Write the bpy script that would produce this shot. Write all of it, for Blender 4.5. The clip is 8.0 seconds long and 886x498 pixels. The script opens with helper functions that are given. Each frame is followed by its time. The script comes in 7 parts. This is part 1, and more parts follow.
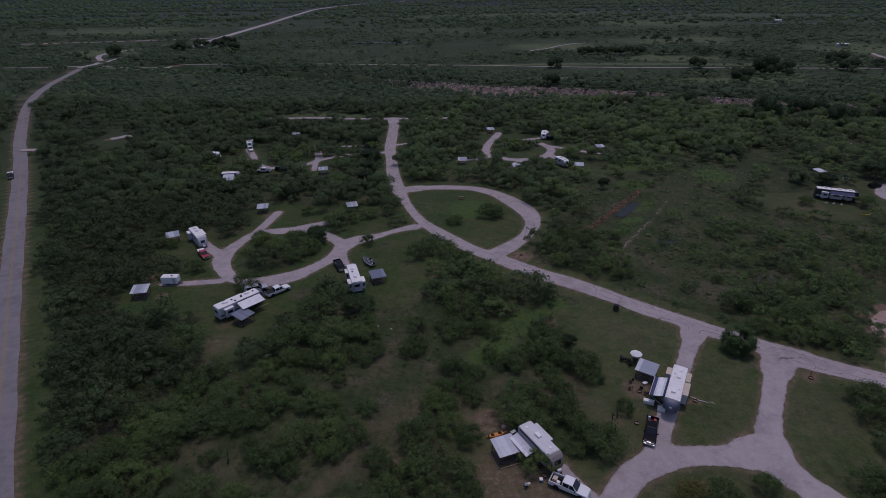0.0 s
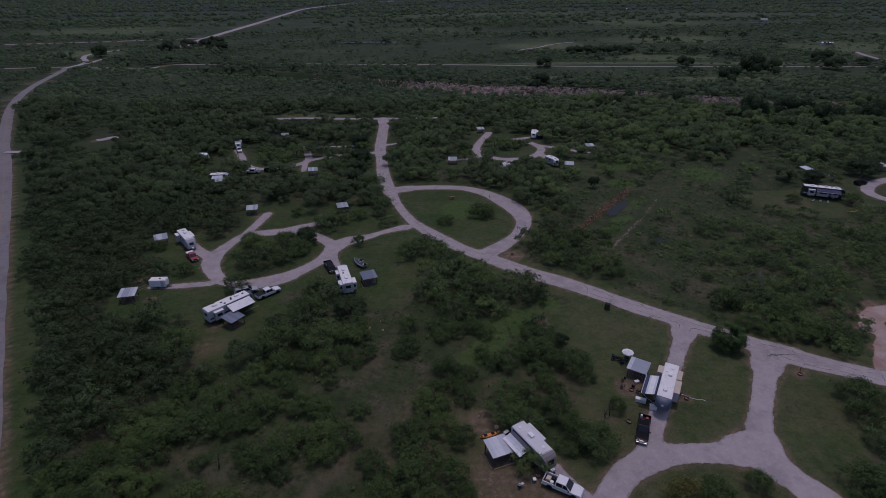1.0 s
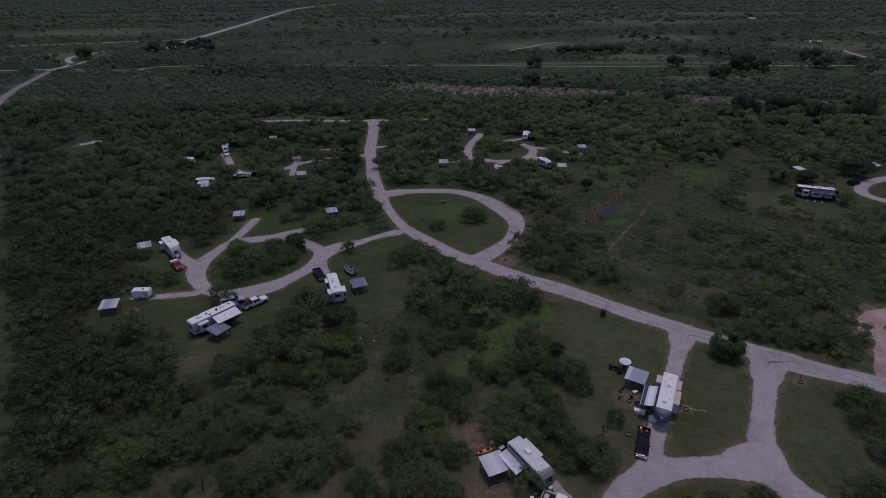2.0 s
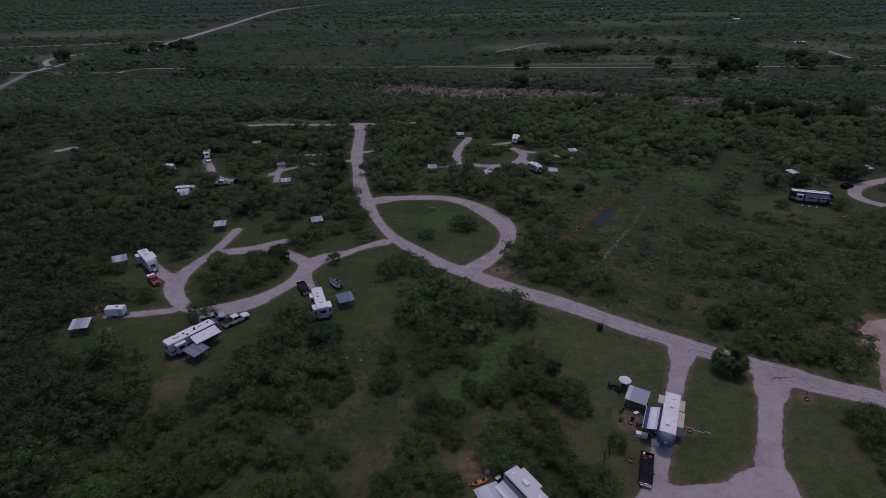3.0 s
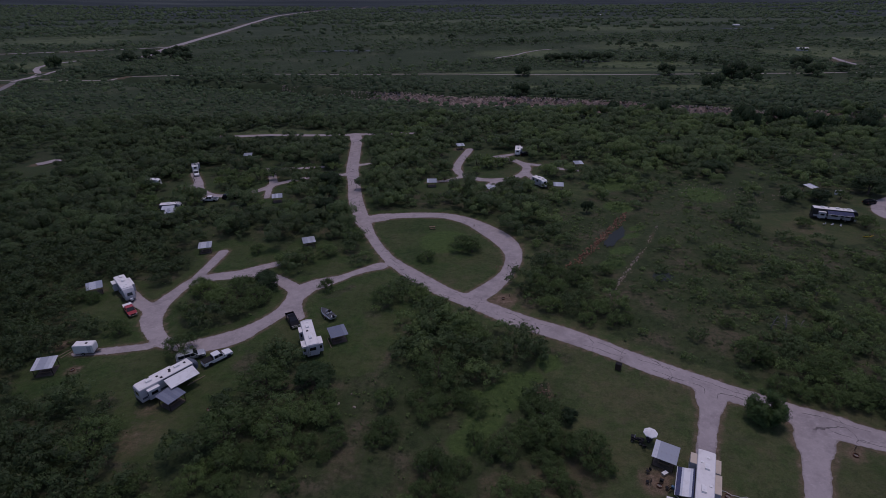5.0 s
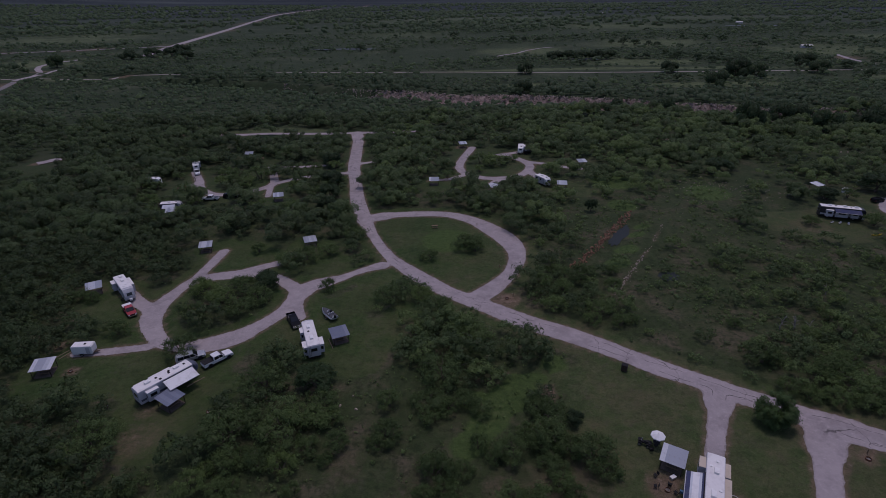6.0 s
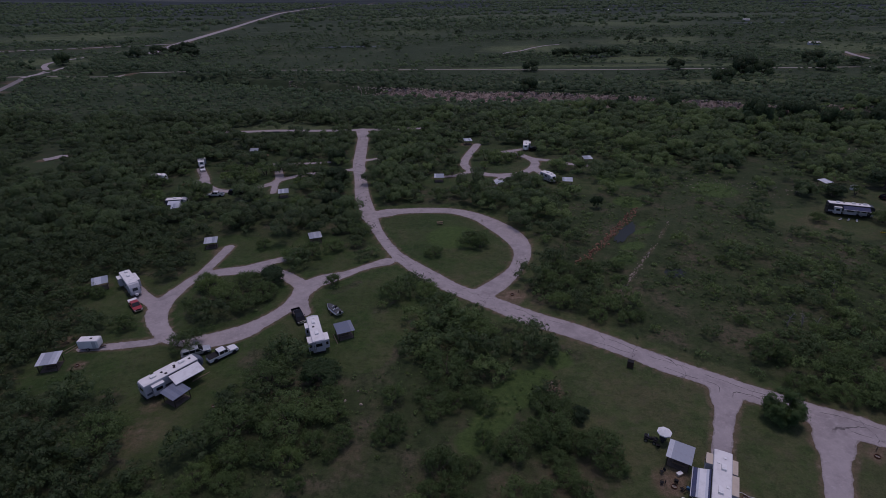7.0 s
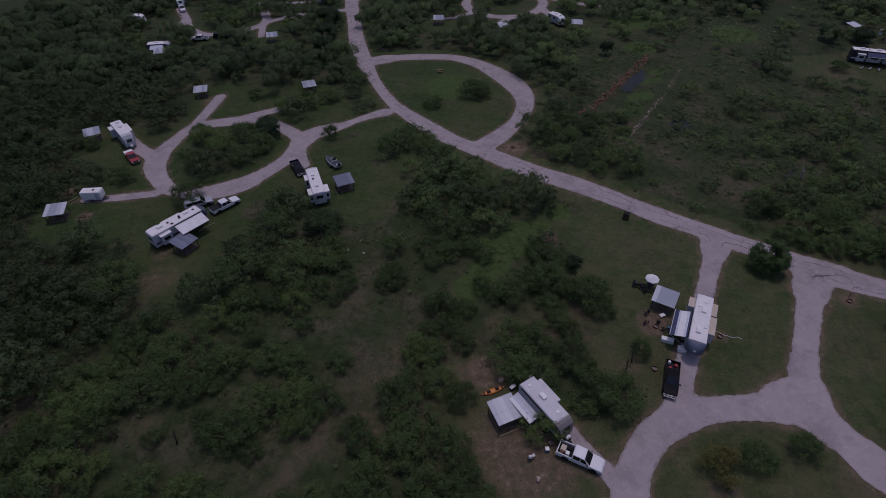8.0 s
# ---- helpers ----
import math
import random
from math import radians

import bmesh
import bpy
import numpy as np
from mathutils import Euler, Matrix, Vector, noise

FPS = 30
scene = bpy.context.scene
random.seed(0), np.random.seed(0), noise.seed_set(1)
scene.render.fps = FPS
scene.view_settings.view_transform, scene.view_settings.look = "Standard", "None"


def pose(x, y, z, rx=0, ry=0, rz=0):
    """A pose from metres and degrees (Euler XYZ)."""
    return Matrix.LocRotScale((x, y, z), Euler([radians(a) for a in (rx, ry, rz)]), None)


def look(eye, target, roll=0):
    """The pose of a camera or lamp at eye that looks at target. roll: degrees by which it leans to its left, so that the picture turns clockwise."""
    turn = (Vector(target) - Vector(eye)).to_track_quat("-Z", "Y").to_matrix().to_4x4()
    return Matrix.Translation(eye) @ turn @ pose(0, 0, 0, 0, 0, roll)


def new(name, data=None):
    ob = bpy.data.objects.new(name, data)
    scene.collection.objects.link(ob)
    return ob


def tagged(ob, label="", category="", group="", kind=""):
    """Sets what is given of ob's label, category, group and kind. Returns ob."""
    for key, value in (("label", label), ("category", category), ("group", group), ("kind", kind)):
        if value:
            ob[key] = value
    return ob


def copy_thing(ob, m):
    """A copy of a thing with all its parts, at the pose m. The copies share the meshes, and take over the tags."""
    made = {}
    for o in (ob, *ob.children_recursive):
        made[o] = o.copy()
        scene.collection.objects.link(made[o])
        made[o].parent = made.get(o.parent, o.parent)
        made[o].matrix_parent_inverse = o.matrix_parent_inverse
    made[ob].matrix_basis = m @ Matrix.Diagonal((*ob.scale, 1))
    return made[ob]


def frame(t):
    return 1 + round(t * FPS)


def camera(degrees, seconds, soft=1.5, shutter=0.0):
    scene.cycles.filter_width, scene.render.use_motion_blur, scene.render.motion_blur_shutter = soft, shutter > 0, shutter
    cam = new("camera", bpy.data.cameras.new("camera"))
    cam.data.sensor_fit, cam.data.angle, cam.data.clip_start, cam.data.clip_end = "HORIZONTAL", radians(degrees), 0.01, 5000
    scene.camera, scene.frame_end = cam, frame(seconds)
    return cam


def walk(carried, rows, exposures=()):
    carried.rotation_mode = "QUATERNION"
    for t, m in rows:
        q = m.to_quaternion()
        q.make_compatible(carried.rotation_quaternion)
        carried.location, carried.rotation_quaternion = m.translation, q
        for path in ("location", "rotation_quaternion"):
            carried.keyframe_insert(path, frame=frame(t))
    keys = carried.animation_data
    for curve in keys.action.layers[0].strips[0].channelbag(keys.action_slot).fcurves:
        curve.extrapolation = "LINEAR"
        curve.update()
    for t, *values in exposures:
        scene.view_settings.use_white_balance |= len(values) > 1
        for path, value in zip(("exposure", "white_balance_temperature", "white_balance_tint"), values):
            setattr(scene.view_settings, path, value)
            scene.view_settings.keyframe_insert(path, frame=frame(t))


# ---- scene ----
cam = camera(79.4, 8.0, 0.42)
PATH = [
    (0, (0.728, 1.323, 67.66), (0.646, 3.109, 66.764), 0.0),
    (0.5, (0.639, 1.284, 67.646), (0.58, 3.072, 66.751), 0.1),
    (1, (0.643, 1.676, 67.663), (0.595, 3.462, 66.766), -0.0),
    (1.5, (0.658, 3.04, 67.691), (0.617, 4.827, 66.793), -0.1),
    (3, (0.338, 11.002, 67.813), (0.362, 12.79, 66.917), -0.1),
    (3.5, (0.193, 14.432, 67.878), (0.217, 16.221, 66.985), -0.1),
    (4, (0.06, 18.004, 67.933), (0.087, 19.796, 67.044), -0.2),
    (4.5, (-0.086, 20.932, 67.912), (-0.054, 22.728, 67.032), -0.1),
    (6, (-0.34, 24.389, 67.126), (-0.317, 26.182, 66.242), -0.3),
    (6.5, (-0.469, 24.508, 66.815), (-0.451, 26.299, 65.924), -0.4),
    (7, (-0.551, 24.429, 66.493), (-0.544, 26.22, 65.603), -0.4),
    (7.3, (-0.543, 24.36, 66.335), (-0.539, 26.122, 65.389), -0.4),
    (7.5, (-0.536, 24.316, 66.242), (-0.534, 26.037, 65.224), -0.4),
    (7.7, (-0.536, 24.284, 66.182), (-0.533, 25.946, 65.070), -0.4),
    (7.9, (-0.536, 24.256, 66.141), (-0.535, 25.811, 64.884), -0.4),
    (8, (-0.536, 24.241, 66.131), (-0.532, 25.728, 64.794), -0.3),
]
EXPOSURE = [(0.0, -0.81, 6150, 28), (1.5, -0.91, 6150, 28), (3.0, -0.91, 6150, 30), (7.2, -0.91, 6150, 31), (8.0, -1.04, 6150, 32)]
walk(cam, [(t, look(eye, target, roll)) for t, eye, target, roll in PATH], EXPOSURE)

# ---- world and sun ----
SUN_ELEVATION, SUN_AZIMUTH = radians(76), radians(15)   # azimuth of the sun as a compass bearing from +y, clockwise
world = bpy.data.worlds.new("sky")
scene.world = world
world.use_nodes = True
wn = world.node_tree
sky = wn.nodes.new("ShaderNodeTexSky")
sky.sky_type, sky.sun_disc = "NISHITA", False
sky.sun_elevation, sky.sun_rotation = SUN_ELEVATION, SUN_AZIMUTH
sky.dust_density = 2.0
wn.nodes["Background"].inputs["Strength"].default_value = 0.15
wn.links.new(sky.outputs[0], wn.nodes["Background"].inputs["Color"])
sun_data = bpy.data.lights.new("sun", "SUN")
sun_data.energy, sun_data.angle, sun_data.color = 1.4, radians(3.5), (1.0, 0.94, 0.87)
sun = new("sun", sun_data)
to_sun = Vector((math.sin(SUN_AZIMUTH) * math.cos(SUN_ELEVATION), math.cos(SUN_AZIMUTH) * math.cos(SUN_ELEVATION), math.sin(SUN_ELEVATION)))
sun.matrix_world = look(to_sun * 300, (0, 0, 0))


# ---- materials ----
def material(name, colour=(0.5, 0.5, 0.5), rough=0.6, metal=0.0):
    m = bpy.data.materials.new(name)
    m.use_nodes = True
    b = m.node_tree.nodes["Principled BSDF"]
    b.inputs["Base Color"].default_value = (*colour, 1)
    b.inputs["Roughness"].default_value = rough
    b.inputs["Specular IOR Level"].default_value = 0.5 if rough < 0.5 else 0.25
    b.inputs["Metallic"].default_value = metal
    return m, m.node_tree, b


def node(tree, kind, **settings):
    n = tree.nodes.new(kind)
    for key, value in settings.items():
        n.inputs[key].default_value = value
    return n


def noise_node(tree, scale, detail=4.0, rough=0.6, coord="Object"):
    tc = tree.nodes.new("ShaderNodeTexCoord")
    n = node(tree, "ShaderNodeTexNoise", Scale=scale, Detail=detail, Roughness=rough)
    tree.links.new(tc.outputs[coord], n.inputs["Vector"])
    return n.outputs["Fac"]


def ramp(tree, source, stops):
    r = tree.nodes.new("ShaderNodeValToRGB")
    e = r.color_ramp.elements
    e[0].position, e[0].color = stops[0][0], (*stops[0][1], 1)
    e[1].position, e[1].color = stops[-1][0], (*stops[-1][1], 1)
    for p, c in stops[1:-1]:
        k = e.new(p)
        k.color = (*c, 1)
    tree.links.new(source, r.inputs["Fac"])
    return r.outputs["Color"]


def mix(tree, fac, a, b, blend="MIX"):
    n = tree.nodes.new("ShaderNodeMix")
    n.data_type, n.blend_type = "RGBA", blend
    for value, socket in ((fac, n.inputs["Factor"]), (a, n.inputs[6]), (b, n.inputs[7])):
        if isinstance(value, bpy.types.NodeSocket):
            tree.links.new(value, socket)
        elif isinstance(value, (int, float)):
            socket.default_value = value
        else:
            socket.default_value = (*value, 1)
    return n.outputs[2]


def calc(tree, op, a, b=0.0, clamp=False):
    n = tree.nodes.new("ShaderNodeMath")
    n.operation, n.use_clamp = op, clamp
    for value, socket in ((a, n.inputs[0]), (b, n.inputs[1])):
        if isinstance(value, bpy.types.NodeSocket):
            tree.links.new(value, socket)
        else:
            socket.default_value = value
    return n.outputs[0]


def bump(tree, b, height, strength, distance=0.05):
    n = node(tree, "ShaderNodeBump", Strength=strength, Distance=distance)
    tree.links.new(height, n.inputs["Height"])
    tree.links.new(n.outputs[0], b.inputs["Normal"])


def attribute(tree, name):
    n = tree.nodes.new("ShaderNodeAttribute")
    n.attribute_name = name
    return n.outputs["Fac"]


def step(tree, source, lo, hi):
    n = node(tree, "ShaderNodeMapRange", **{"From Min": lo, "From Max": hi})
    n.interpolation_type = "SMOOTHSTEP"
    tree.links.new(source, n.inputs["Value"])
    return n.outputs[0]


def painted(name, colour, rough=0.4, metal=0.0, dirt=0.25, dirt_colour=(0.18, 0.15, 0.12)):
    """Paint or plastic with faint dust streaks and fine mottling."""
    m, t, b = material(name, colour, rough, metal)
    big = step(t, noise_node(t, 0.9, 5), 0.45, 0.75)
    fine = noise_node(t, 9.0, 4)
    c = mix(t, calc(t, "MULTIPLY", big, dirt), colour, dirt_colour)
    c = mix(t, calc(t, "MULTIPLY", fine, 0.18), c, tuple(v * 0.6 for v in colour))
    t.links.new(c, b.inputs["Base Color"])
    t.links.new(calc(t, "ADD", calc(t, "MULTIPLY", fine, 0.2), rough - 0.1), b.inputs["Roughness"])
    return m


def ground_material():
    m, t, b = material("prairie_ground", rough=0.95)
    wide, mid = noise_node(t, 0.018, 5, 0.62), noise_node(t, 0.11, 6, 0.65)
    fine, tiny = noise_node(t, 0.9, 6, 0.7), noise_node(t, 5.0, 5, 0.7)
    far = attribute(t, "far")
    patch = noise_node(t, 0.33, 5, 0.7)
    rough_grass = ramp(t, mid, [(0.30, (0.028, 0.045, 0.016)), (0.46, (0.044, 0.064, 0.024)), (0.54, (0.062, 0.072, 0.033)), (0.64, (0.104, 0.090, 0.058))])
    rough_grass = mix(t, step(t, fine, 0.45, 0.68), rough_grass, (0.032, 0.046, 0.019))
    mown = ramp(t, mid, [(0.34, (0.042, 0.068, 0.022)), (0.46, (0.060, 0.088, 0.030)), (0.55, (0.086, 0.098, 0.041)), (0.66, (0.124, 0.108, 0.062))])
    mown = mix(t, calc(t, "MULTIPLY", step(t, patch, 0.42, 0.66), 0.35), mown, (0.068, 0.073, 0.036))
    mown = mix(t, calc(t, "MULTIPLY", step(t, patch, 0.55, 0.72), 0.6), mown, (0.100, 0.084, 0.056))
    swath = noise_node(t, 0.075, 4, 0.6)
    mown = mix(t, calc(t, "MULTIPLY", step(t, swath, 0.48, 0.60), 0.55), mown, (0.078, 0.080, 0.038))
    mown = mix(t, calc(t, "MULTIPLY", step(t, swath, 0.46, 0.36), 0.5), mown, (0.036, 0.060, 0.020))
    mown = mix(t, calc(t, "MULTIPLY", step(t, noise_node(t, 1.7, 6, 0.75), 0.52, 0.64), 0.45), mown, (0.116, 0.122, 0.058))
    mown = mix(t, calc(t, "MULTIPLY", step(t, fine, 0.50, 0.60), 0.45), mown, (0.034, 0.056, 0.019))
    mown = mix(t, calc(t, "MULTIPLY", step(t, noise_node(t, 0.26, 6, 0.72), 0.50, 0.62), 0.45), mown, (0.110, 0.118, 0.056))
    deep_mown = mix(t, 1.0, mown, (0.68, 0.84, 0.66), "MULTIPLY")
    mown = mix(t, attribute(t, "dry"), deep_mown, mown)   # the lawns are darker and greener towards the north-west
    edge = calc(t, "ADD", attribute(t, "mown"), calc(t, "MULTIPLY", calc(t, "SUBTRACT", fine, 0.5), 0.9))
    c = mix(t, step(t, edge, 0.35, 0.65), rough_grass, mown)
    distant = ramp(t, wide, [(0.34, (0.026, 0.042, 0.018)), (0.46, (0.034, 0.053, 0.023)), (0.54, (0.038, 0.056, 0.026)), (0.60, (0.056, 0.074, 0.037)), (0.70, (0.086, 0.094, 0.055))])
    distant = mix(t, calc(t, "MULTIPLY", step(t, mid, 0.48, 0.6), 0.6), distant, (0.036, 0.048, 0.024))
    mottle = noise_node(t, 0.62, 6, 0.72)
    kept = calc(t, "SUBTRACT", 1.0, calc(t, "MULTIPLY", attribute(t, "mown"), 0.6))
    c = mix(t, calc(t, "MULTIPLY", calc(t, "MULTIPLY", step(t, mottle, 0.50, 0.62), 0.55), kept), c, (0.017, 0.028, 0.012))
    c = mix(t, calc(t, "MULTIPLY", step(t, mottle, 0.46, 0.34), 0.5), c, (0.074, 0.074, 0.044))
    tussock = noise_node(t, 0.17, 7, 0.74)
    distant = mix(t, calc(t, "MULTIPLY", step(t, tussock, 0.50, 0.60), 0.6), distant, (0.020, 0.034, 0.016))
    fields = noise_node(t, 0.008, 5, 0.6)
    distant = mix(t, calc(t, "MULTIPLY", attribute(t, "meadow"), step(t, fields, 0.30, 0.50)), distant, ramp(t, tussock, [(0.38, (0.108, 0.134, 0.062)), (0.53, (0.082, 0.106, 0.048)), (0.63, (0.040, 0.058, 0.026))]))
    tc = t.nodes.new("ShaderNodeTexCoord")
    stretch = t.nodes.new("ShaderNodeMapping")
    stretch.inputs["Scale"].default_value = (0.0011, 0.0070, 0.0)   # fields and woods lie in long strips
    t.links.new(tc.outputs["Object"], stretch.inputs["Vector"])
    strips = node(t, "ShaderNodeTexNoise", Scale=1.0, Detail=7.0, Roughness=0.66)
    t.links.new(stretch.outputs[0], strips.inputs["Vector"])
    # blue-grey of distant haze painted into the strips' own tones
    hazy_land = ramp(t, strips.outputs["Fac"], [(0.36, (0.014, 0.020, 0.027)), (0.48, (0.022, 0.031, 0.036)), (0.57, (0.038, 0.050, 0.050)), (0.66, (0.078, 0.088, 0.084))])
    distant = mix(t, attribute(t, "horizon"), distant, hazy_land)
    c = mix(t, far, c, distant)
    lush = calc(t, "ADD", attribute(t, "lush"), calc(t, "MULTIPLY", calc(t, "SUBTRACT", fine, 0.5), 0.8))
    c = mix(t, calc(t, "MULTIPLY", step(t, lush, 0.25, 0.75), 0.85), c, ramp(t, fine, [(0.35, (0.037, 0.072, 0.018)), (0.65, (0.078, 0.124, 0.034))]))
    soil = ramp(t, fine, [(0.3, (0.11, 0.074, 0.052)), (0.55, (0.19, 0.133, 0.095)), (0.75, (0.30, 0.228, 0.18))])
    bare = calc(t, "ADD", attribute(t, "soil"), calc(t, "MULTIPLY", calc(t, "SUBTRACT", calc(t, "ADD", calc(t, "MULTIPLY", fine, 0.5), calc(t, "MULTIPLY", patch, 0.5)), 0.5), 1.1))
    c = mix(t, calc(t, "MULTIPLY", step(t, bare, 0.15, 0.95), 0.95), c, soil)
    c = mix(t, calc(t, "MULTIPLY", step(t, tiny, 0.46, 0.64), 0.36), c, (0.018, 0.024, 0.011))
    ledge = noise_node(t, 0.45, 6, 0.75)
    rock = ramp(t, ledge, [(0.38, (0.056, 0.044, 0.035)), (0.47, (0.185, 0.138, 0.115)), (0.55, (0.275, 0.208, 0.176)), (0.68, (0.40, 0.315, 0.27))])
    c = mix(t, step(t, calc(t, "ADD", attribute(t, "rock"), calc(t, "MULTIPLY", calc(t, "SUBTRACT", ledge, 0.5), 0.8)), 0.35, 0.55), c, rock)
    bulldozed = ramp(t, mid, [(0.36, (0.27, 0.160, 0.128)), (0.50, (0.36, 0.255, 0.222)), (0.62, (0.42, 0.325, 0.295))])
    c = mix(t, step(t, calc(t, "ADD", attribute(t, "dirt"), calc(t, "MULTIPLY", calc(t, "SUBTRACT", fine, 0.5), 0.5)), 0.35, 0.60), c, bulldozed)
    straw = noise_node(t, 2.6, 5, 0.75)
    c = mix(t, calc(t, "MULTIPLY", step(t, straw, 0.54, 0.70), 0.22), c, (0.105, 0.098, 0.058))
    t.links.new(c, b.inputs["Base Color"])
    bump(t, b, calc(t, "ADD", fine, calc(t, "MULTIPLY", tiny, 0.5)), 0.9, 0.35)
    b.inputs["Specular IOR Level"].default_value = 0.15
    return m


def road_material(name, light, dark, crack=0.5):
    m, t, b = material(name, rough=0.9)
    wide, mid, fine = noise_node(t, 0.07, 4), noise_node(t, 0.5, 6, 0.7), noise_node(t, 7.0, 5, 0.75)
    c = ramp(t, mid, [(0.3, dark), (0.5, tuple((a + d) / 2 for a, d in zip(light, dark))), (0.72, light)])
    c = mix(t, calc(t, "MULTIPLY", step(t, wide, 0.4, 0.65), 0.45), c, light)
    c = mix(t, calc(t, "MULTIPLY", step(t, fine, 0.52, 0.8), 0.35), c, (0.09, 0.08, 0.075))
    tc = t.nodes.new("ShaderNodeTexCoord")
    warp = node(t, "ShaderNodeTexNoise", Scale=0.5, Detail=3.0)
    t.links.new(tc.outputs["Object"], warp.inputs["Vector"])
    shifted = t.nodes.new("ShaderNodeVectorMath")
    shifted.operation = "MULTIPLY_ADD"
    t.links.new(warp.outputs["Color"], shifted.inputs[0])
    shifted.inputs[1].default_value = (3.0, 3.0, 0)
    t.links.new(tc.outputs["Object"], shifted.inputs[2])
    v = node(t, "ShaderNodeTexVoronoi", Scale=0.11)
    v.feature = "DISTANCE_TO_EDGE"
    t.links.new(shifted.outputs[0], v.inputs["Vector"])
    line = calc(t, "SUBTRACT", 1.0, step(t, v.outputs["Distance"], 0.002, 0.0065))
    line = calc(t, "MULTIPLY", line, step(t, noise_node(t, 0.06, 2), 0.42, 0.50))
    drift = calc(t, "ADD", attribute(t, "inset"), calc(t, "MULTIPLY", calc(t, "SUBTRACT", noise_node(t, 0.16, 4, 0.6), 0.5), 2.2))   # cracks that run along the road
    along = calc(t, "SUBTRACT", 1.0, step(t, calc(t, "ABSOLUTE", calc(t, "SUBTRACT", drift, 1.5)), 0.03, 0.07))
    along = calc(t, "MULTIPLY", along, step(t, noise_node(t, 0.13, 2), 0.53, 0.56))
    line = calc(t, "MULTIPLY", calc(t, "MAXIMUM", line, along), attribute(t, "sealed"))
    c = mix(t, calc(t, "MULTIPLY", line, crack), c, (0.035, 0.032, 0.03))
    grit = noise_node(t, 1.6, 6, 0.75)
    c = mix(t, calc(t, "MULTIPLY", step(t, grit, 0.52, 0.66), 0.40), c, tuple(min(0.6, 1.25 * v) for v in light))
    c = mix(t, calc(t, "MULTIPLY", step(t, noise_node(t, 0.23, 5, 0.7), 0.48, 0.64), 0.42), c, tuple(0.72 * v for v in dark))
    rim = calc(t, "ADD", attribute(t, "rim"), calc(t, "MULTIPLY", calc(t, "SUBTRACT", grit, 0.5), 2.4))
    c = mix(t, calc(t, "MULTIPLY", step(t, rim, 0.55, 1.1), 0.55), c, (0.125, 0.105, 0.080))
    t.links.new(c, b.inputs["Base Color"])
    bump(t, b, calc(t, "ADD", fine, calc(t, "MULTIPLY", mid, 0.6)), 0.5, 0.05)
    return m


def leaf_material(name, dark, light, tone="object", gaps=0.0, through_light=0.38):
    m, t, b = material(name, rough=0.62)
    if tone == "object":
        which = t.nodes.new("ShaderNodeObjectInfo").outputs["Random"]
    else:
        which = attribute(t, "tone")
    geo = t.nodes.new("ShaderNodeNewGeometry").outputs["Random Per Island"]
    c = ramp(t, which, [(0.0, dark), (0.55, tuple((a + b) / 2 for a, b in zip(dark, light))), (0.86, light), (1.0, (light[0] * 1.2, light[1] * 1.15, light[2]))])
    c = mix(t, calc(t, "MULTIPLY", geo, 0.32), c, tuple(1.25 * v for v in light))
    c = mix(t, calc(t, "MULTIPLY", step(t, geo, 0.94, 1.0), 0.6), c, (0.085, 0.074, 0.038))
    t.links.new(c, b.inputs["Base Color"])
    b.inputs["Specular IOR Level"].default_value = 0.25
    tr = t.nodes.new("ShaderNodeBsdfTranslucent")
    t.links.new(c, tr.inputs["Color"])
    mx = t.nodes.new("ShaderNodeMixShader")
    mx.inputs[0].default_value = through_light
    t.links.new(b.outputs[0], mx.inputs[1])
    t.links.new(tr.outputs[0], mx.inputs[2])
    out = mx.outputs[0]
    if gaps:   # the sprays are made of small leaves with air between them
        hole = t.nodes.new("ShaderNodeMixShader")
        t.links.new(step(t, noise_node(t, gaps, 2.0, 0.6), 0.46, 0.50), hole.inputs[0])
        t.links.new(t.nodes.new("ShaderNodeBsdfTransparent").outputs[0], hole.inputs[1])
        t.links.new(out, hole.inputs[2])
        out = hole.outputs[0]
    t.links.new(out, t.nodes["Material Output"].inputs["Surface"])
    return m


def bark_material():
    m, t, b = material("bark", rough=0.95)
    n = noise_node(t, 6.0, 6, 0.7)
    t.links.new(ramp(t, n, [(0.3, (0.05, 0.04, 0.032)), (0.7, (0.15, 0.125, 0.10))]), b.inputs["Base Color"])
    bump(t, b, n, 0.8, 0.03)
    return m


def sheet_metal(name, low, high):
    """Weathered galvanised roofing, each sheet a little different."""
    m, t, b = material(name, low, 0.5, 0.0)
    rnd = t.nodes.new("ShaderNodeObjectInfo").outputs["Random"]
    base = mix(t, step(t, rnd, 0.35, 0.75), low, high)
    c = mix(t, calc(t, "MULTIPLY", step(t, noise_node(t, 1.7, 5), 0.5, 0.75), 0.5), base, (0.22, 0.20, 0.19))
    t.links.new(c, b.inputs["Base Color"])
    t.links.new(calc(t, "ADD", calc(t, "MULTIPLY", noise_node(t, 5, 3), 0.3), 0.3), b.inputs["Roughness"])
    b.inputs["Metallic"].default_value = 0.35
    return m


def stone_material(name, a, c2):
    m, t, b = material(name, rough=0.95)
    n = noise_node(t, 2.5, 6, 0.7)
    t.links.new(ramp(t, n, [(0.3, a), (0.7, c2)]), b.inputs["Base Color"])
    bump(t, b, n, 0.7, 0.08)
    return m


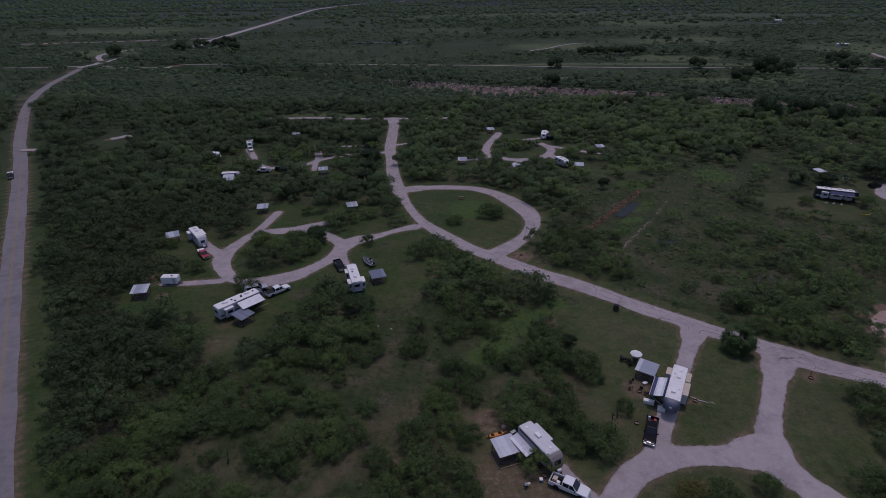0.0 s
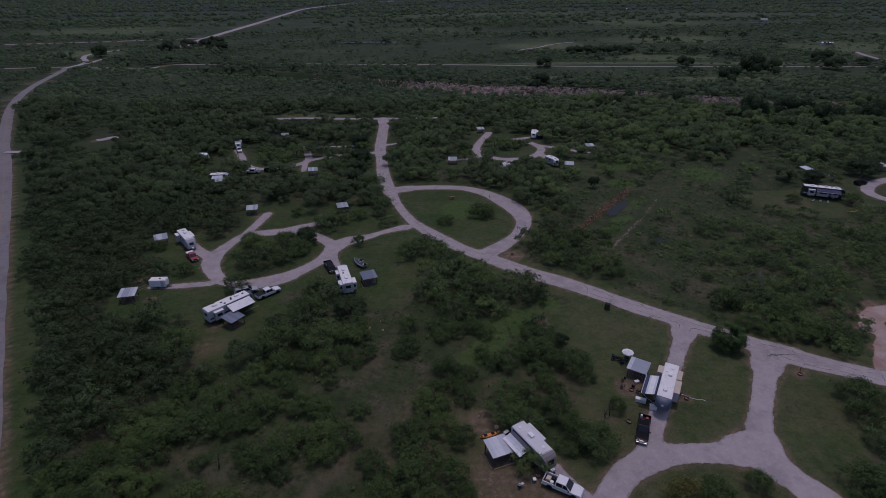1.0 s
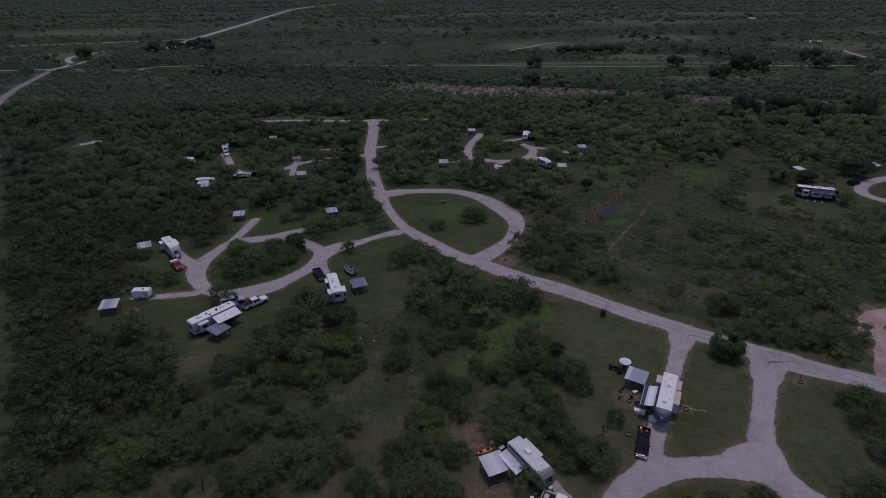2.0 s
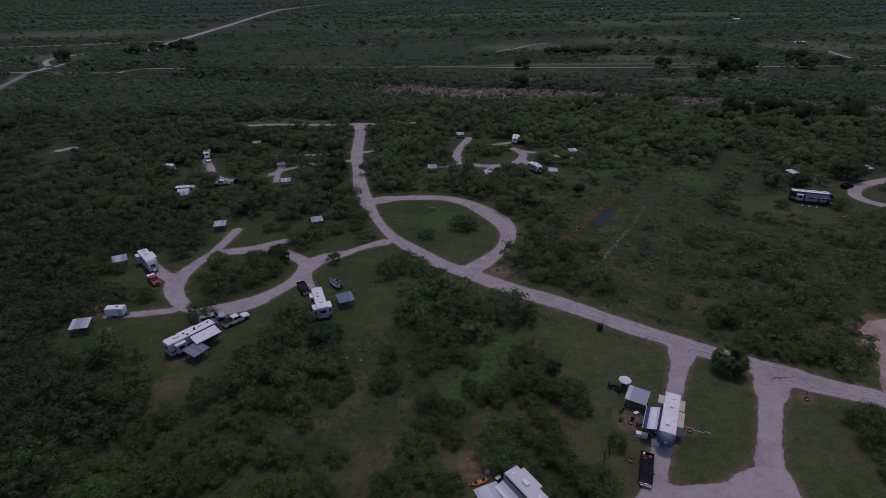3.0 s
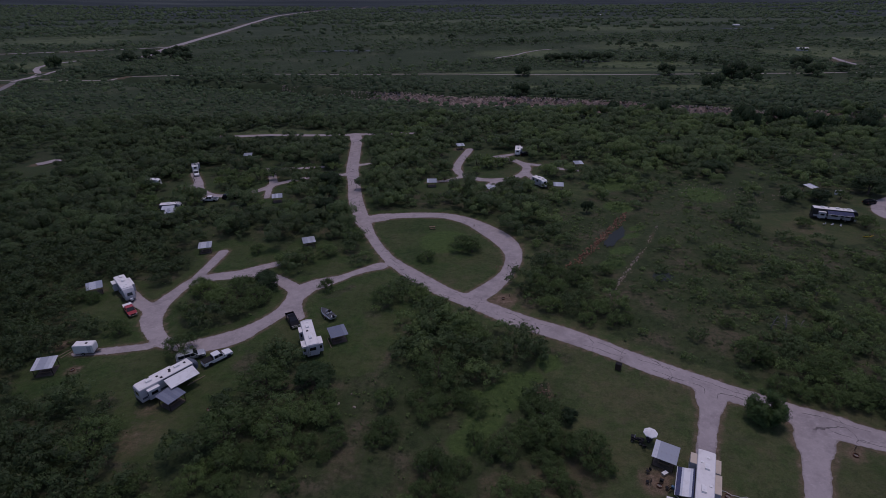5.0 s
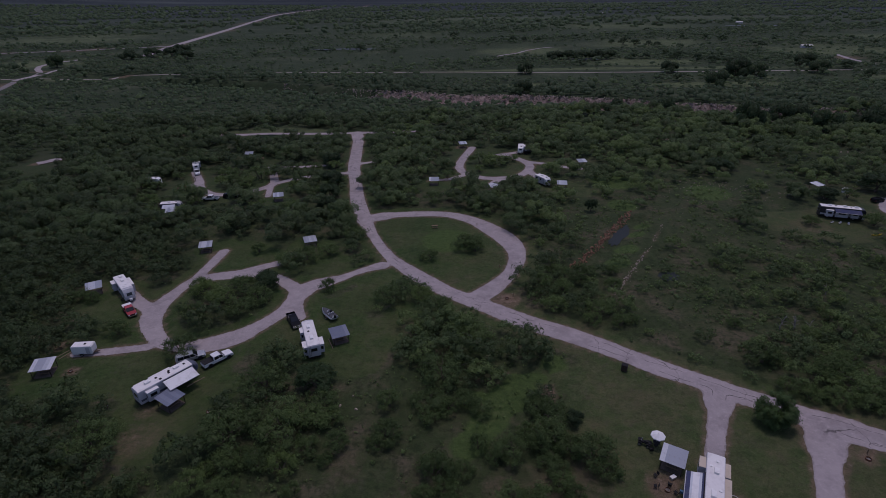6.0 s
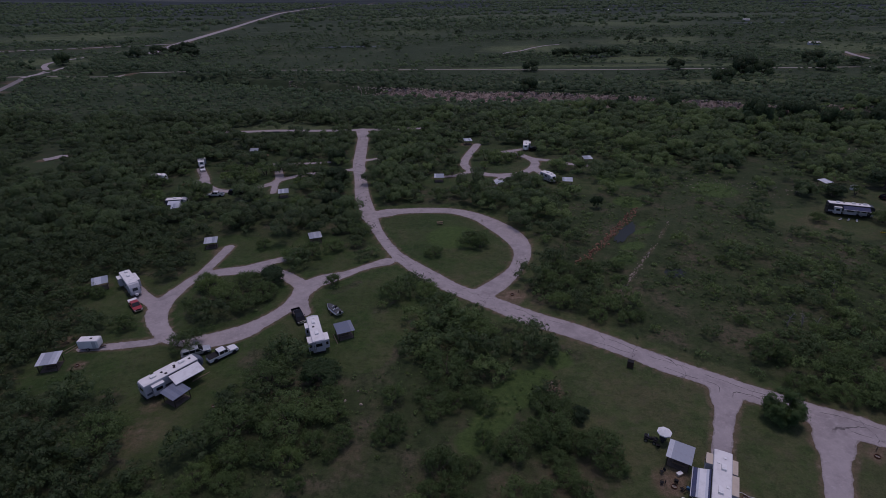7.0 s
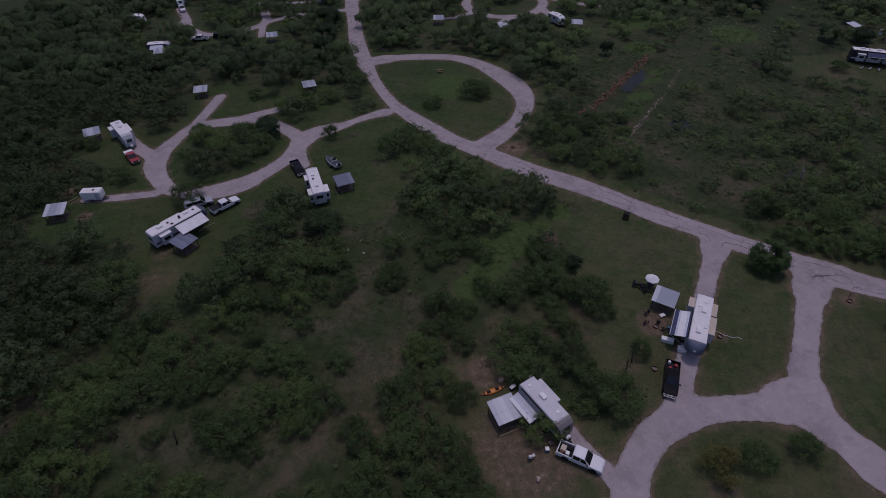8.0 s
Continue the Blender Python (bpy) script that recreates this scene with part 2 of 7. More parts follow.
GROUND = ground_material()
ROAD = road_material("chip_seal_road", (0.370, 0.324, 0.326), (0.258, 0.226, 0.229), 0.85)
CALICHE = road_material("pale_caliche", (0.35, 0.315, 0.28), (0.27, 0.24, 0.215), 0.0)
HIGHWAY = road_material("worn_asphalt", (0.215, 0.195, 0.200), (0.155, 0.142, 0.148), 0.3)
LEAF = leaf_material("mesquite_leaf", (0.052, 0.089, 0.029), (0.099, 0.157, 0.050), "object", 10.0, 0.45)
LEAF_FAR = leaf_material("mesquite_leaf_far", (0.032, 0.054, 0.021), (0.088, 0.141, 0.050), "tone", 4.0, 0.4)
LEAF_PLAIN = leaf_material("brush_leaf_on_the_plain", (0.046, 0.080, 0.036), (0.076, 0.124, 0.055), "tone", 0.0, 0.45)
LEAF_OAK = leaf_material("oak_leaf", (0.022, 0.046, 0.018), (0.036, 0.070, 0.026), "object", 10.0)
LEAF_BROAD = leaf_material("broad_tree_leaf", (0.052, 0.098, 0.030), (0.088, 0.150, 0.046), "object", 9.0)
LEAF_YELLOW = leaf_material("yellowing_leaf", (0.074, 0.088, 0.026), (0.112, 0.114, 0.036), "object", 10.0)
BARK = bark_material()
DARKWOOD = painted("dark_dead_wood", (0.045, 0.034, 0.028), 0.95)
DEADWOOD = painted("grey_dead_wood", (0.24, 0.22, 0.20), 0.9)
SHEET = sheet_metal("galvanised_sheet", (0.30, 0.325, 0.375), (0.48, 0.50, 0.54))
SHEET_DULL = sheet_metal("dull_blue_grey_sheet", (0.155, 0.175, 0.230), (0.20, 0.22, 0.275))
STEEL = painted("brown_steel_post", (0.05, 0.035, 0.028), 0.6)
SLAB = stone_material("dusty_slab", (0.075, 0.060, 0.048), (0.135, 0.110, 0.088))
CONCRETE = stone_material("concrete", (0.20, 0.18, 0.16), (0.33, 0.30, 0.27))
BANK_ROCK = stone_material("bank_rock", (0.23, 0.180, 0.150), (0.43, 0.35, 0.30))
ROCK = stone_material("pale_rock", (0.26, 0.20, 0.16), (0.48, 0.40, 0.33))
RED_SOIL = stone_material("red_soil", (0.15, 0.072, 0.044), (0.31, 0.175, 0.118))
PALE_WOOD = painted("pale_sawn_timber", (0.22, 0.17, 0.12), 0.9)
WOOD = painted("weathered_wood", (0.20, 0.14, 0.09), 0.85)
WHITE = painted("white_gelcoat", (0.80, 0.79, 0.78), 0.38, dirt=0.12)
ROOF_GREY = painted("grey_rubber_roof", (0.60, 0.59, 0.61), 0.6, dirt=0.2)
ROOF_WHITE = painted("white_rubber_roof", (0.76, 0.74, 0.73), 0.7, dirt=0.18)
BEIGE = painted("beige_rubber_roof", (0.55, 0.47, 0.38), 0.7)
GREY = painted("grey_gelcoat", (0.082, 0.094, 0.130), 0.5)
NOSE = painted("blue_grey_gelcoat", (0.085, 0.104, 0.155), 0.4, dirt=0.12)
TAUPE = painted("taupe_gelcoat", (0.205, 0.180, 0.182), 0.5)
WALL = painted("camper_wall_fibreglass", (0.47, 0.47, 0.51), 0.45, dirt=0.15)
LIGHT_GREY = painted("light_grey_panel", (0.50, 0.50, 0.53), 0.4)
DECK = painted("dark_boat_carpet", (0.075, 0.078, 0.09), 0.9)
SILVER = painted("silver_paint", (0.45, 0.46, 0.48), 0.3, 0.4)
BLACK_PAINT = painted("black_car_paint", (0.008, 0.008, 0.010), 0.13, dirt=0.02)
BLACK_PAINT.node_tree.nodes["Principled BSDF"].inputs["Specular IOR Level"].default_value = 0.1
WHITE_PAINT = painted("white_car_paint", (0.74, 0.74, 0.75), 0.28, dirt=0.08)
RED_PAINT = painted("red_car_paint", (0.33, 0.025, 0.03), 0.3, dirt=0.1)
RUBBER = painted("tyre_rubber", (0.018, 0.018, 0.018), 0.85, dirt=0.10)
PLASTIC = painted("black_plastic", (0.016, 0.016, 0.018), 0.85, dirt=0.05)
ALLOY = painted("alloy_metal", (0.40, 0.40, 0.41), 0.35, 0.7)
CHROME = painted("chrome_metal", (0.62, 0.62, 0.63), 0.18, 0.9, dirt=0.05)
BLACK_GELCOAT = painted("black_gelcoat", (0.022, 0.023, 0.030), 0.45, dirt=0.08)
GLASS = painted("tinted_window_glass", (0.012, 0.014, 0.018), 0.08, dirt=0.03)
LAMP_RED = painted("red_lamp_lens", (0.30, 0.012, 0.012), 0.25)
LAMP_CLEAR = painted("clear_lamp_lens", (0.62, 0.62, 0.60), 0.15)
AWNING_BLUE = painted("navy_awning_fabric", (0.045, 0.055, 0.115), 0.8)
AWNING_PALE = painted("pale_awning_fabric", (0.55, 0.58, 0.64), 0.8)
AWNING_WHITE = painted("white_awning_fabric", (0.74, 0.74, 0.75), 0.7)
ORANGE = painted("orange_polyethylene", (0.62, 0.20, 0.02), 0.45)
YELLOW = painted("yellow_polyethylene", (0.55, 0.40, 0.03), 0.5)
BLUE = painted("blue_plastic", (0.06, 0.16, 0.28), 0.5)
RUST = painted("rusted_steel", (0.16, 0.075, 0.045), 0.85)
STRIPE_YELLOW = painted("worn_yellow_line", (0.27, 0.20, 0.09), 0.8)
WATER_M, _t, _b = material("pond_water", (0.022, 0.028, 0.027), 0.45)
_b.inputs["Specular IOR Level"].default_value = 0.12
bump(_t, _b, noise_node(_t, 1.5, 3), 0.08, 0.05)


# ---- mesh helpers ----
def part(name, bm, mat, parent=None, label=""):
    me = bpy.data.meshes.new(name)
    bm.to_mesh(me)
    bm.free()
    for m in (mat if isinstance(mat, (list, tuple)) else (mat,)):
        me.materials.append(m)
    ob = new(name, me)
    if parent is not None:
        ob.parent = parent
    return tagged(ob, label) if label else ob


def raw_mesh(name, verts, faces, mat, attrs=(), smooth=False):
    """A mesh from numpy arrays: verts (n, 3), faces (m, 3 or 4)."""
    verts, faces = np.asarray(verts, np.float32), np.asarray(faces, np.int32)
    me = bpy.data.meshes.new(name)
    me.vertices.add(len(verts))
    me.vertices.foreach_set("co", verts.ravel())
    n, k = faces.shape
    me.loops.add(n * k)
    me.loops.foreach_set("vertex_index", faces.ravel())
    me.polygons.add(n)
    me.polygons.foreach_set("loop_start", np.arange(0, n * k, k, dtype=np.int32))
    me.update(calc_edges=True)
    for key, values in attrs:
        me.attributes.new(key, "FLOAT", "POINT").data.foreach_set("value", np.asarray(values, np.float32))
    if smooth:
        me.polygons.foreach_set("use_smooth", np.ones(n, dtype=bool))
    me.materials.append(mat)
    return me


def box(bm, sx, sy, sz, x=0, y=0, z=0, bevel=0.0, seg=2, m=None):
    """A box of that size, centred in x and y, with its underside at z."""
    r = bmesh.ops.create_cube(bm, size=1.0, matrix=(m or Matrix()) @ Matrix.Translation((x, y, z + sz / 2)) @ Matrix.Diagonal((sx, sy, sz, 1)))
    if bevel:
        edges = list({e for v in r["verts"] for e in v.link_edges})
        bmesh.ops.bevel(bm, geom=edges, offset=bevel, segments=seg, affect="EDGES", profile=0.6)
    return bm


def cyl(bm, r, h, m, seg=16, r2=None):
    bmesh.ops.create_cone(bm, cap_ends=True, segments=seg, radius1=r, radius2=r if r2 is None else r2, depth=h, matrix=m)
    return bm


def prism(bm, outline, width, bevel=0.0, y=0.0, taper=0.0, z_taper=0.0):
    """An outline of (x, z) drawn out across y; taper narrows the points above z_taper."""
    def ring(s):
        out = []
        for x, z in outline:
            w = width / 2 - (taper * max(0.0, z - z_taper))
            out.append(bm.verts.new((x, y + s * w, z)))
        return out
    a, c = ring(-1), ring(1)
    n = len(outline)
    faces = [bm.faces.new(a), bm.faces.new(list(reversed(c)))]
    for i in range(n):
        faces.append(bm.faces.new((a[i], c[i], c[(i + 1) % n], a[(i + 1) % n])))
    bmesh.ops.recalc_face_normals(bm, faces=faces)
    if bevel:
        bmesh.ops.bevel(bm, geom=list({e for f in faces for e in f.edges}), offset=bevel, segments=2, affect="EDGES", profile=0.6, clamp_overlap=True)
    return bm


def tube(bm, points, radii, sides=6):
    rings = []
    for i, p in enumerate(points):
        p = Vector(p)
        d = (Vector(points[min(i + 1, len(points) - 1)]) - Vector(points[max(i - 1, 0)])).normalized()
        q = d.to_track_quat("Z", "Y").to_matrix()
        rings.append([bm.verts.new(p + q @ Vector((math.cos(a) * radii[i], math.sin(a) * radii[i], 0))) for a in (2 * math.pi * k / sides for k in range(sides))])
    for a, c in zip(rings, rings[1:]):
        for k in range(sides):
            bm.faces.new((a[k], a[(k + 1) % sides], c[(k + 1) % sides], c[k]))
    bm.faces.new(rings[-1])
    bm.faces.new(list(reversed(rings[0])))
    return bm


def B():
    return bmesh.new()


def thing(name, label, category, group="", kind=""):
    return tagged(new(name), label, category, group, kind)


def base_height(x):
    return 2.8 * math.tanh(x / 157)


def put(ob, x, y, angle=0.0, dz=0.0):
    ob.matrix_basis = pose(x, y, base_height(x) + dz, 0, 0, angle)
    return ob


# ---- ground, creek and ditch ----
CREEK = np.array([(-400, 560), (-145, 474), (-75, 437), (-20, 415), (45, 393), (79, 385), (121, 370), (150, 351), (181, 342), (244, 327), (420, 290), (700, 250)], float)
DITCH = [(36.5, 145), (50.5, 164), (64.5, 183)]
WASH = [(-2.6, 81.5), (-7.6, 72.7), (-11.5, 68.6), (-15.6, 63.0), (-19.2, 57.9), (-24, 51)]
BERM = [(42, 132.5), (52, 147.5), (61, 160), (69, 173.5)]


def seg_distance(px, py, line):
    """Distance from many points to a polyline, and the run along it."""
    best, run, total = np.full(px.shape, 1e9), np.zeros(px.shape), 0.0
    for (ax, ay), (bx, by) in zip(line, line[1:]):
        dx, dy = bx - ax, by - ay
        length = math.hypot(dx, dy)
        t = np.clip(((px - ax) * dx + (py - ay) * dy) / length ** 2, 0, 1)
        d = np.hypot(px - ax - t * dx, py - ay - t * dy)
        run = np.where(d < best, total + t * length, run)
        best = np.minimum(best, d)
        total += length
    return best, run


def smooth(a, b, v):
    t = np.clip((v - a) / (b - a), 0, 1)
    return t * t * (3 - 2 * t)


def waves(px, py, scale, seed):
    """Smooth wandering values between about -1 and 1."""
    r = np.random.RandomState(seed)
    out = np.zeros(np.shape(px))
    for k in range(7):
        a, f, p = r.uniform(0, 6.283), scale * r.uniform(0.6, 2.2), r.uniform(0, 6.283)
        out = out + np.sin((px * math.cos(a) + py * math.sin(a)) * f + p) / (1 + 0.6 * k)
    return out / 2.2


def inside(px, py, outline):
    """True where points lie within a closed outline."""
    ok = np.zeros(np.shape(px), bool)
    for (ax, ay), (bx, by) in zip(outline, outline[1:] + outline[:1]):
        if ay != by:
            ok ^= ((ay > py) != (by > py)) & (px < (bx - ax) * (py - ay) / (by - ay) + ax)
    return ok


def meadow_share(px, py):
    out = np.zeros(np.shape(px))
    for x, y, a, b in MEADOWS:
        out = np.maximum(out, 1 - smooth(0.7, 1.15, np.hypot((px - x) / a, (py - y) / b) + 0.18 * waves(px, py, 0.06, 17)))
    return out


def creek_side(px, py):
    return (py - np.interp(px, CREEK[:, 0], CREEK[:, 1]) + 5.0 * waves(px, py, 0.05, 3)) * 0.92


def ditch_side(px, py):
    """Signed distance across the ditch: negative towards the red bank."""
    d, run = seg_distance(px, py, DITCH)
    (ax, ay), (bx, by) = DITCH[0], DITCH[-1]
    side = np.sign((bx - ax) * (py - ay) - (by - ay) * (px - ax))
    return d * -side, run, d


def ground_height(px, py):
    px, py = np.asarray(px, float), np.asarray(py, float)
    z = 2.8 * np.tanh(px / 157)
    c = creek_side(px, py)
    cut = np.where(c > -7, smooth(0, -6, c), smooth(-42, -15, c))
    z = z - (5.0 + 2.0 * smooth(60, 160, px)) * cut * smooth(-430, -150, px) * smooth(-80, -60, c) * (1 - smooth(30, 50, c))
    s, run, d = ditch_side(px, py)
    ends = smooth(0, 5, run) * (1 - smooth(42, 47.5, run))
    z = z - 1.3 * ends * np.where(s < 0, smooth(-3.4, -1.2, s), 1 - smooth(2.0, 7.0, s))
    bd, _ = seg_distance(px, py, BERM)
    z = z + 0.35 * (1 - smooth(0.5, 3.0, bd))
    away = np.hypot(px, py)
    z = z + smooth(2400, 4300, away) * (62 + 9 * waves(px, py, 0.0016, 11))
    return z


DRY_WASH = [(95.7, 281.9), (105.1, 270.5), (125.4, 269.9), (141.3, 264.7), (161.6, 253.5), (171.6, 247.5), (178.6, 243.6)]
CLEARINGS = [  # mown or trodden ground: x, y, radius
    (36, 80, 10), (30, 92, 9), (37, 96, 8), (50, 78, 9), (47, 86, 8), (43, 70, 6), (55, 86, 7), (66, 84, 6), (63, 74, 7), (60, 66, 6),
    (11, 60, 7.5), (5, 61, 5.5), (4, 68, 5), (13, 53, 6), (27, 73, 5), (32, 104, 6), (22, 104, 4), (43, 60.5, 3), (38, 52, 8), (45, 52, 7), (31, 53, 5), (36, 59, 3),
    (-66, 110, 9), (-76, 109, 7), (-57, 107, 6), (-50, 98, 8), (-49, 91, 5), (-44, 103, 6), (-71, 126, 5), (-66, 122, 4), (-78, 134, 7), (-84, 141, 5),
    (-22, 118, 8), (-17, 112, 6), (-25, 127, 8), (-14, 120, 6), (-19, 134, 5), (-15, 142, 5), (-8, 128, 4),
    (-56, 160, 9), (-47, 157, 6), (-64, 165, 6), (-37, 165, 6), (-30, 154, 6),
    (-6, 172, 12), (4, 165, 13), (5, 150, 11), (-9, 180, 7), (0, 150, 7),
    (18, 240, 9), (27, 233, 8), (24, 258, 7), (58, 233, 9), (45, 210, 7), (12, 264, 6), (0, 215, 7), (38, 255, 6), (52, 205, 6), (38, 214, 6), (13, 220.5, 5), (21, 215, 5), (8, 225, 4),
    (-79, 232, 7), (-70, 225, 5), (-88, 226, 4), (-83, 256, 7), (-76, 252, 7), (-98, 238, 6), (-97, 217, 5), (-80, 204, 5), (-56, 203, 5), (-90, 192, 6),
    (118, 170, 12), (108, 172, 9), (133, 178, 12), (136, 198, 5), (145, 193, 6), (155, 175, 9), (101, 98, 11), (92, 95, 5), (87, 87, 5), (95, 86, 6), (14, 131, 5), (-44, 113, 3.5), (-32, 124.5, 3.5), (-72, 131, 3), (-77, 139, 5), (-27, 117, 4), (-33.5, 119, 4), (-36.5, 117, 3), (-180, 196, 5), (-93.5, 209.5, 5), (-97, 211, 4), (-172, 243, 7), (-163, 243, 7), (-178, 246, 5), (-60, 292, 6), (-80, 293, 6),
]
SOIL_SPOTS = [  # bare reddish or pale earth: x, y, radius, strength
    (27, 70.8, 2.2, 0.5), (113, 170, 7, 0.4), (-63.5, 160.5, 3.2, 0.6), (-35, 135.2, 2.4, 0.45),
    (5.5, 70, 4.2, 0.7), (10, 58.5, 9.5, 0.66), (9, 58, 3.4, 0.55), (12, 56, 3, 0.45), (6, 59.5, 2.6, 0.5), (32.8, 79.4, 3.2, 0.8), (35.3, 80.6, 2.0, 0.7), (42.3, 76.2, 1.7, 0.75), (66, 83, 1.6, 0.8), (-73.2, 109.7, 2.0, 0.7),
    (-51, 91, 5, 0.5), (-52.5, 98, 3.0, 0.5), (19.7, 100.7, 1.7, 0.95), (20.5, 98, 1.2, 0.8), (-81, 118, 3.0, 0.5), (16.6, 132.4, 3.4, 0.85),
    (90, 105, 2.4, 1.0), (87.6, 99, 1.8, 0.8), (95.5, 107.6, 2.4, 1.0), (85.6, 91, 2.2, 0.8), (12, 266, 4, 0.7), (-60.5, 163.5, 2, 0.4), (-88, 142, 5, 0.45), (-86, 128, 6, 0.35),
    (2, 76, 2.2, 0.45), (-15, 84, 4, 0.4), (9, 79, 4, 0.45), (16, 79, 4, 0.45), (-42, 63, 4, 0.4), (22, 57, 3, 0.4), (33, 52, 4, 0.45), (51, 52, 4, 0.4), (-12, 62, 4, 0.4), (21, 208, 4, 0.6),
]
OPENINGS = [  # outlines of thinly grown ground on the brushy slope
    [(-20.6, 104.8), (-0.7, 104.5), (-4.3, 92.0), (-4.2, 72.6), (-12.2, 67.7), (-17.3, 74.8), (-26.2, 76.0), (-28.4, 81.7), (-17.5, 82.8), (-16.5, 93.6)],
    [(-8.5, 72.6), (-12.7, 61.6), (-18.1, 52.5), (-27.8, 52.5), (-30.9, 60.1), (-24.3, 60.8), (-17.4, 60.0), (-12.2, 67.7)],
    [(-48.1, 66.7), (-36.1, 66.6), (-31.5, 56.2), (-41.2, 56.3)],
    [(-35.4, 71.8), (-27.2, 72.8), (-26.9, 65.1), (-32.2, 67.0)],
    [(-57.0, 98.5), (-46.5, 98.4), (-41.3, 81.8), (-32.6, 77.1), (-33.6, 74.4), (-41.6, 80.1), (-51.3, 83.8)],
    [(2.0, 83.3), (16.3, 85.0), (15.0, 76.7), (7.6, 77.9), (5.9, 71.5), (3.0, 72.5)],
    [(14, 116), (29, 105.5), (34, 111), (18, 123)],
    [(44, 114), (62, 100), (60.5, 105), (57, 110), (61, 118), (56, 130), (48, 140), (43, 131), (45, 122)],
    [(2.5, 88), (9.5, 86.5), (20, 101), (25, 107), (21, 110.5), (8, 99)],
]
THICKET = [(61, 109), (65, 98.5), (84, 83.5), (86, 90), (84, 103), (88, 119), (70, 116)]   # dense brush beside the dirt lot
MEADOWS = [  # grass on the plain beyond the brush: x, y, half lengths
    (-80, 306, 30, 7), (195, 545, 52, 24), (150, 575, 40, 14), (95, 655, 50, 45), (260, 722, 75, 42), (310, 446, 75, 16), (430, 640, 85, 60), (470, 480, 80, 18),
    (-310, 500, 40, 10), (120, 508, 120, 8), (260, 505, 90, 9), (60, 430, 40, 7), (200, 420, 60, 12), (600, 560, 120, 50), (-420, 600, 60, 40),
    (330, 1000, 160, 60), (-560, 900, 160, 60), (-80, 900, 140, 40), (640, 800, 140, 50), (100, 1300, 260, 60), (700, 1300, 260, 70), (-700, 1400, 260, 70), (350, 1750, 420, 50),
]
LUSH = [(3, 166, 9), (22.4, 108.2, 3.2), (18.0, 103.1, 3.2), (15.0, 99.8, 3.2), (12.5, 97.4, 3.2), (9.1, 93.7, 3.2), (6.4, 90.7, 3.2), (3.8, 87.5, 3.2), (6.6, 97.9, 3.5), (12, 99.4, 4), (8.3, 93.3, 4), (14.5, 102.7, 3.5), (5, 88, 3), (62, 190, 6), (59, 168, 3), (63, 174, 3), (53, 158, 4), (95, 200, 9), (48, 150, 4), (66, 214, 10)]
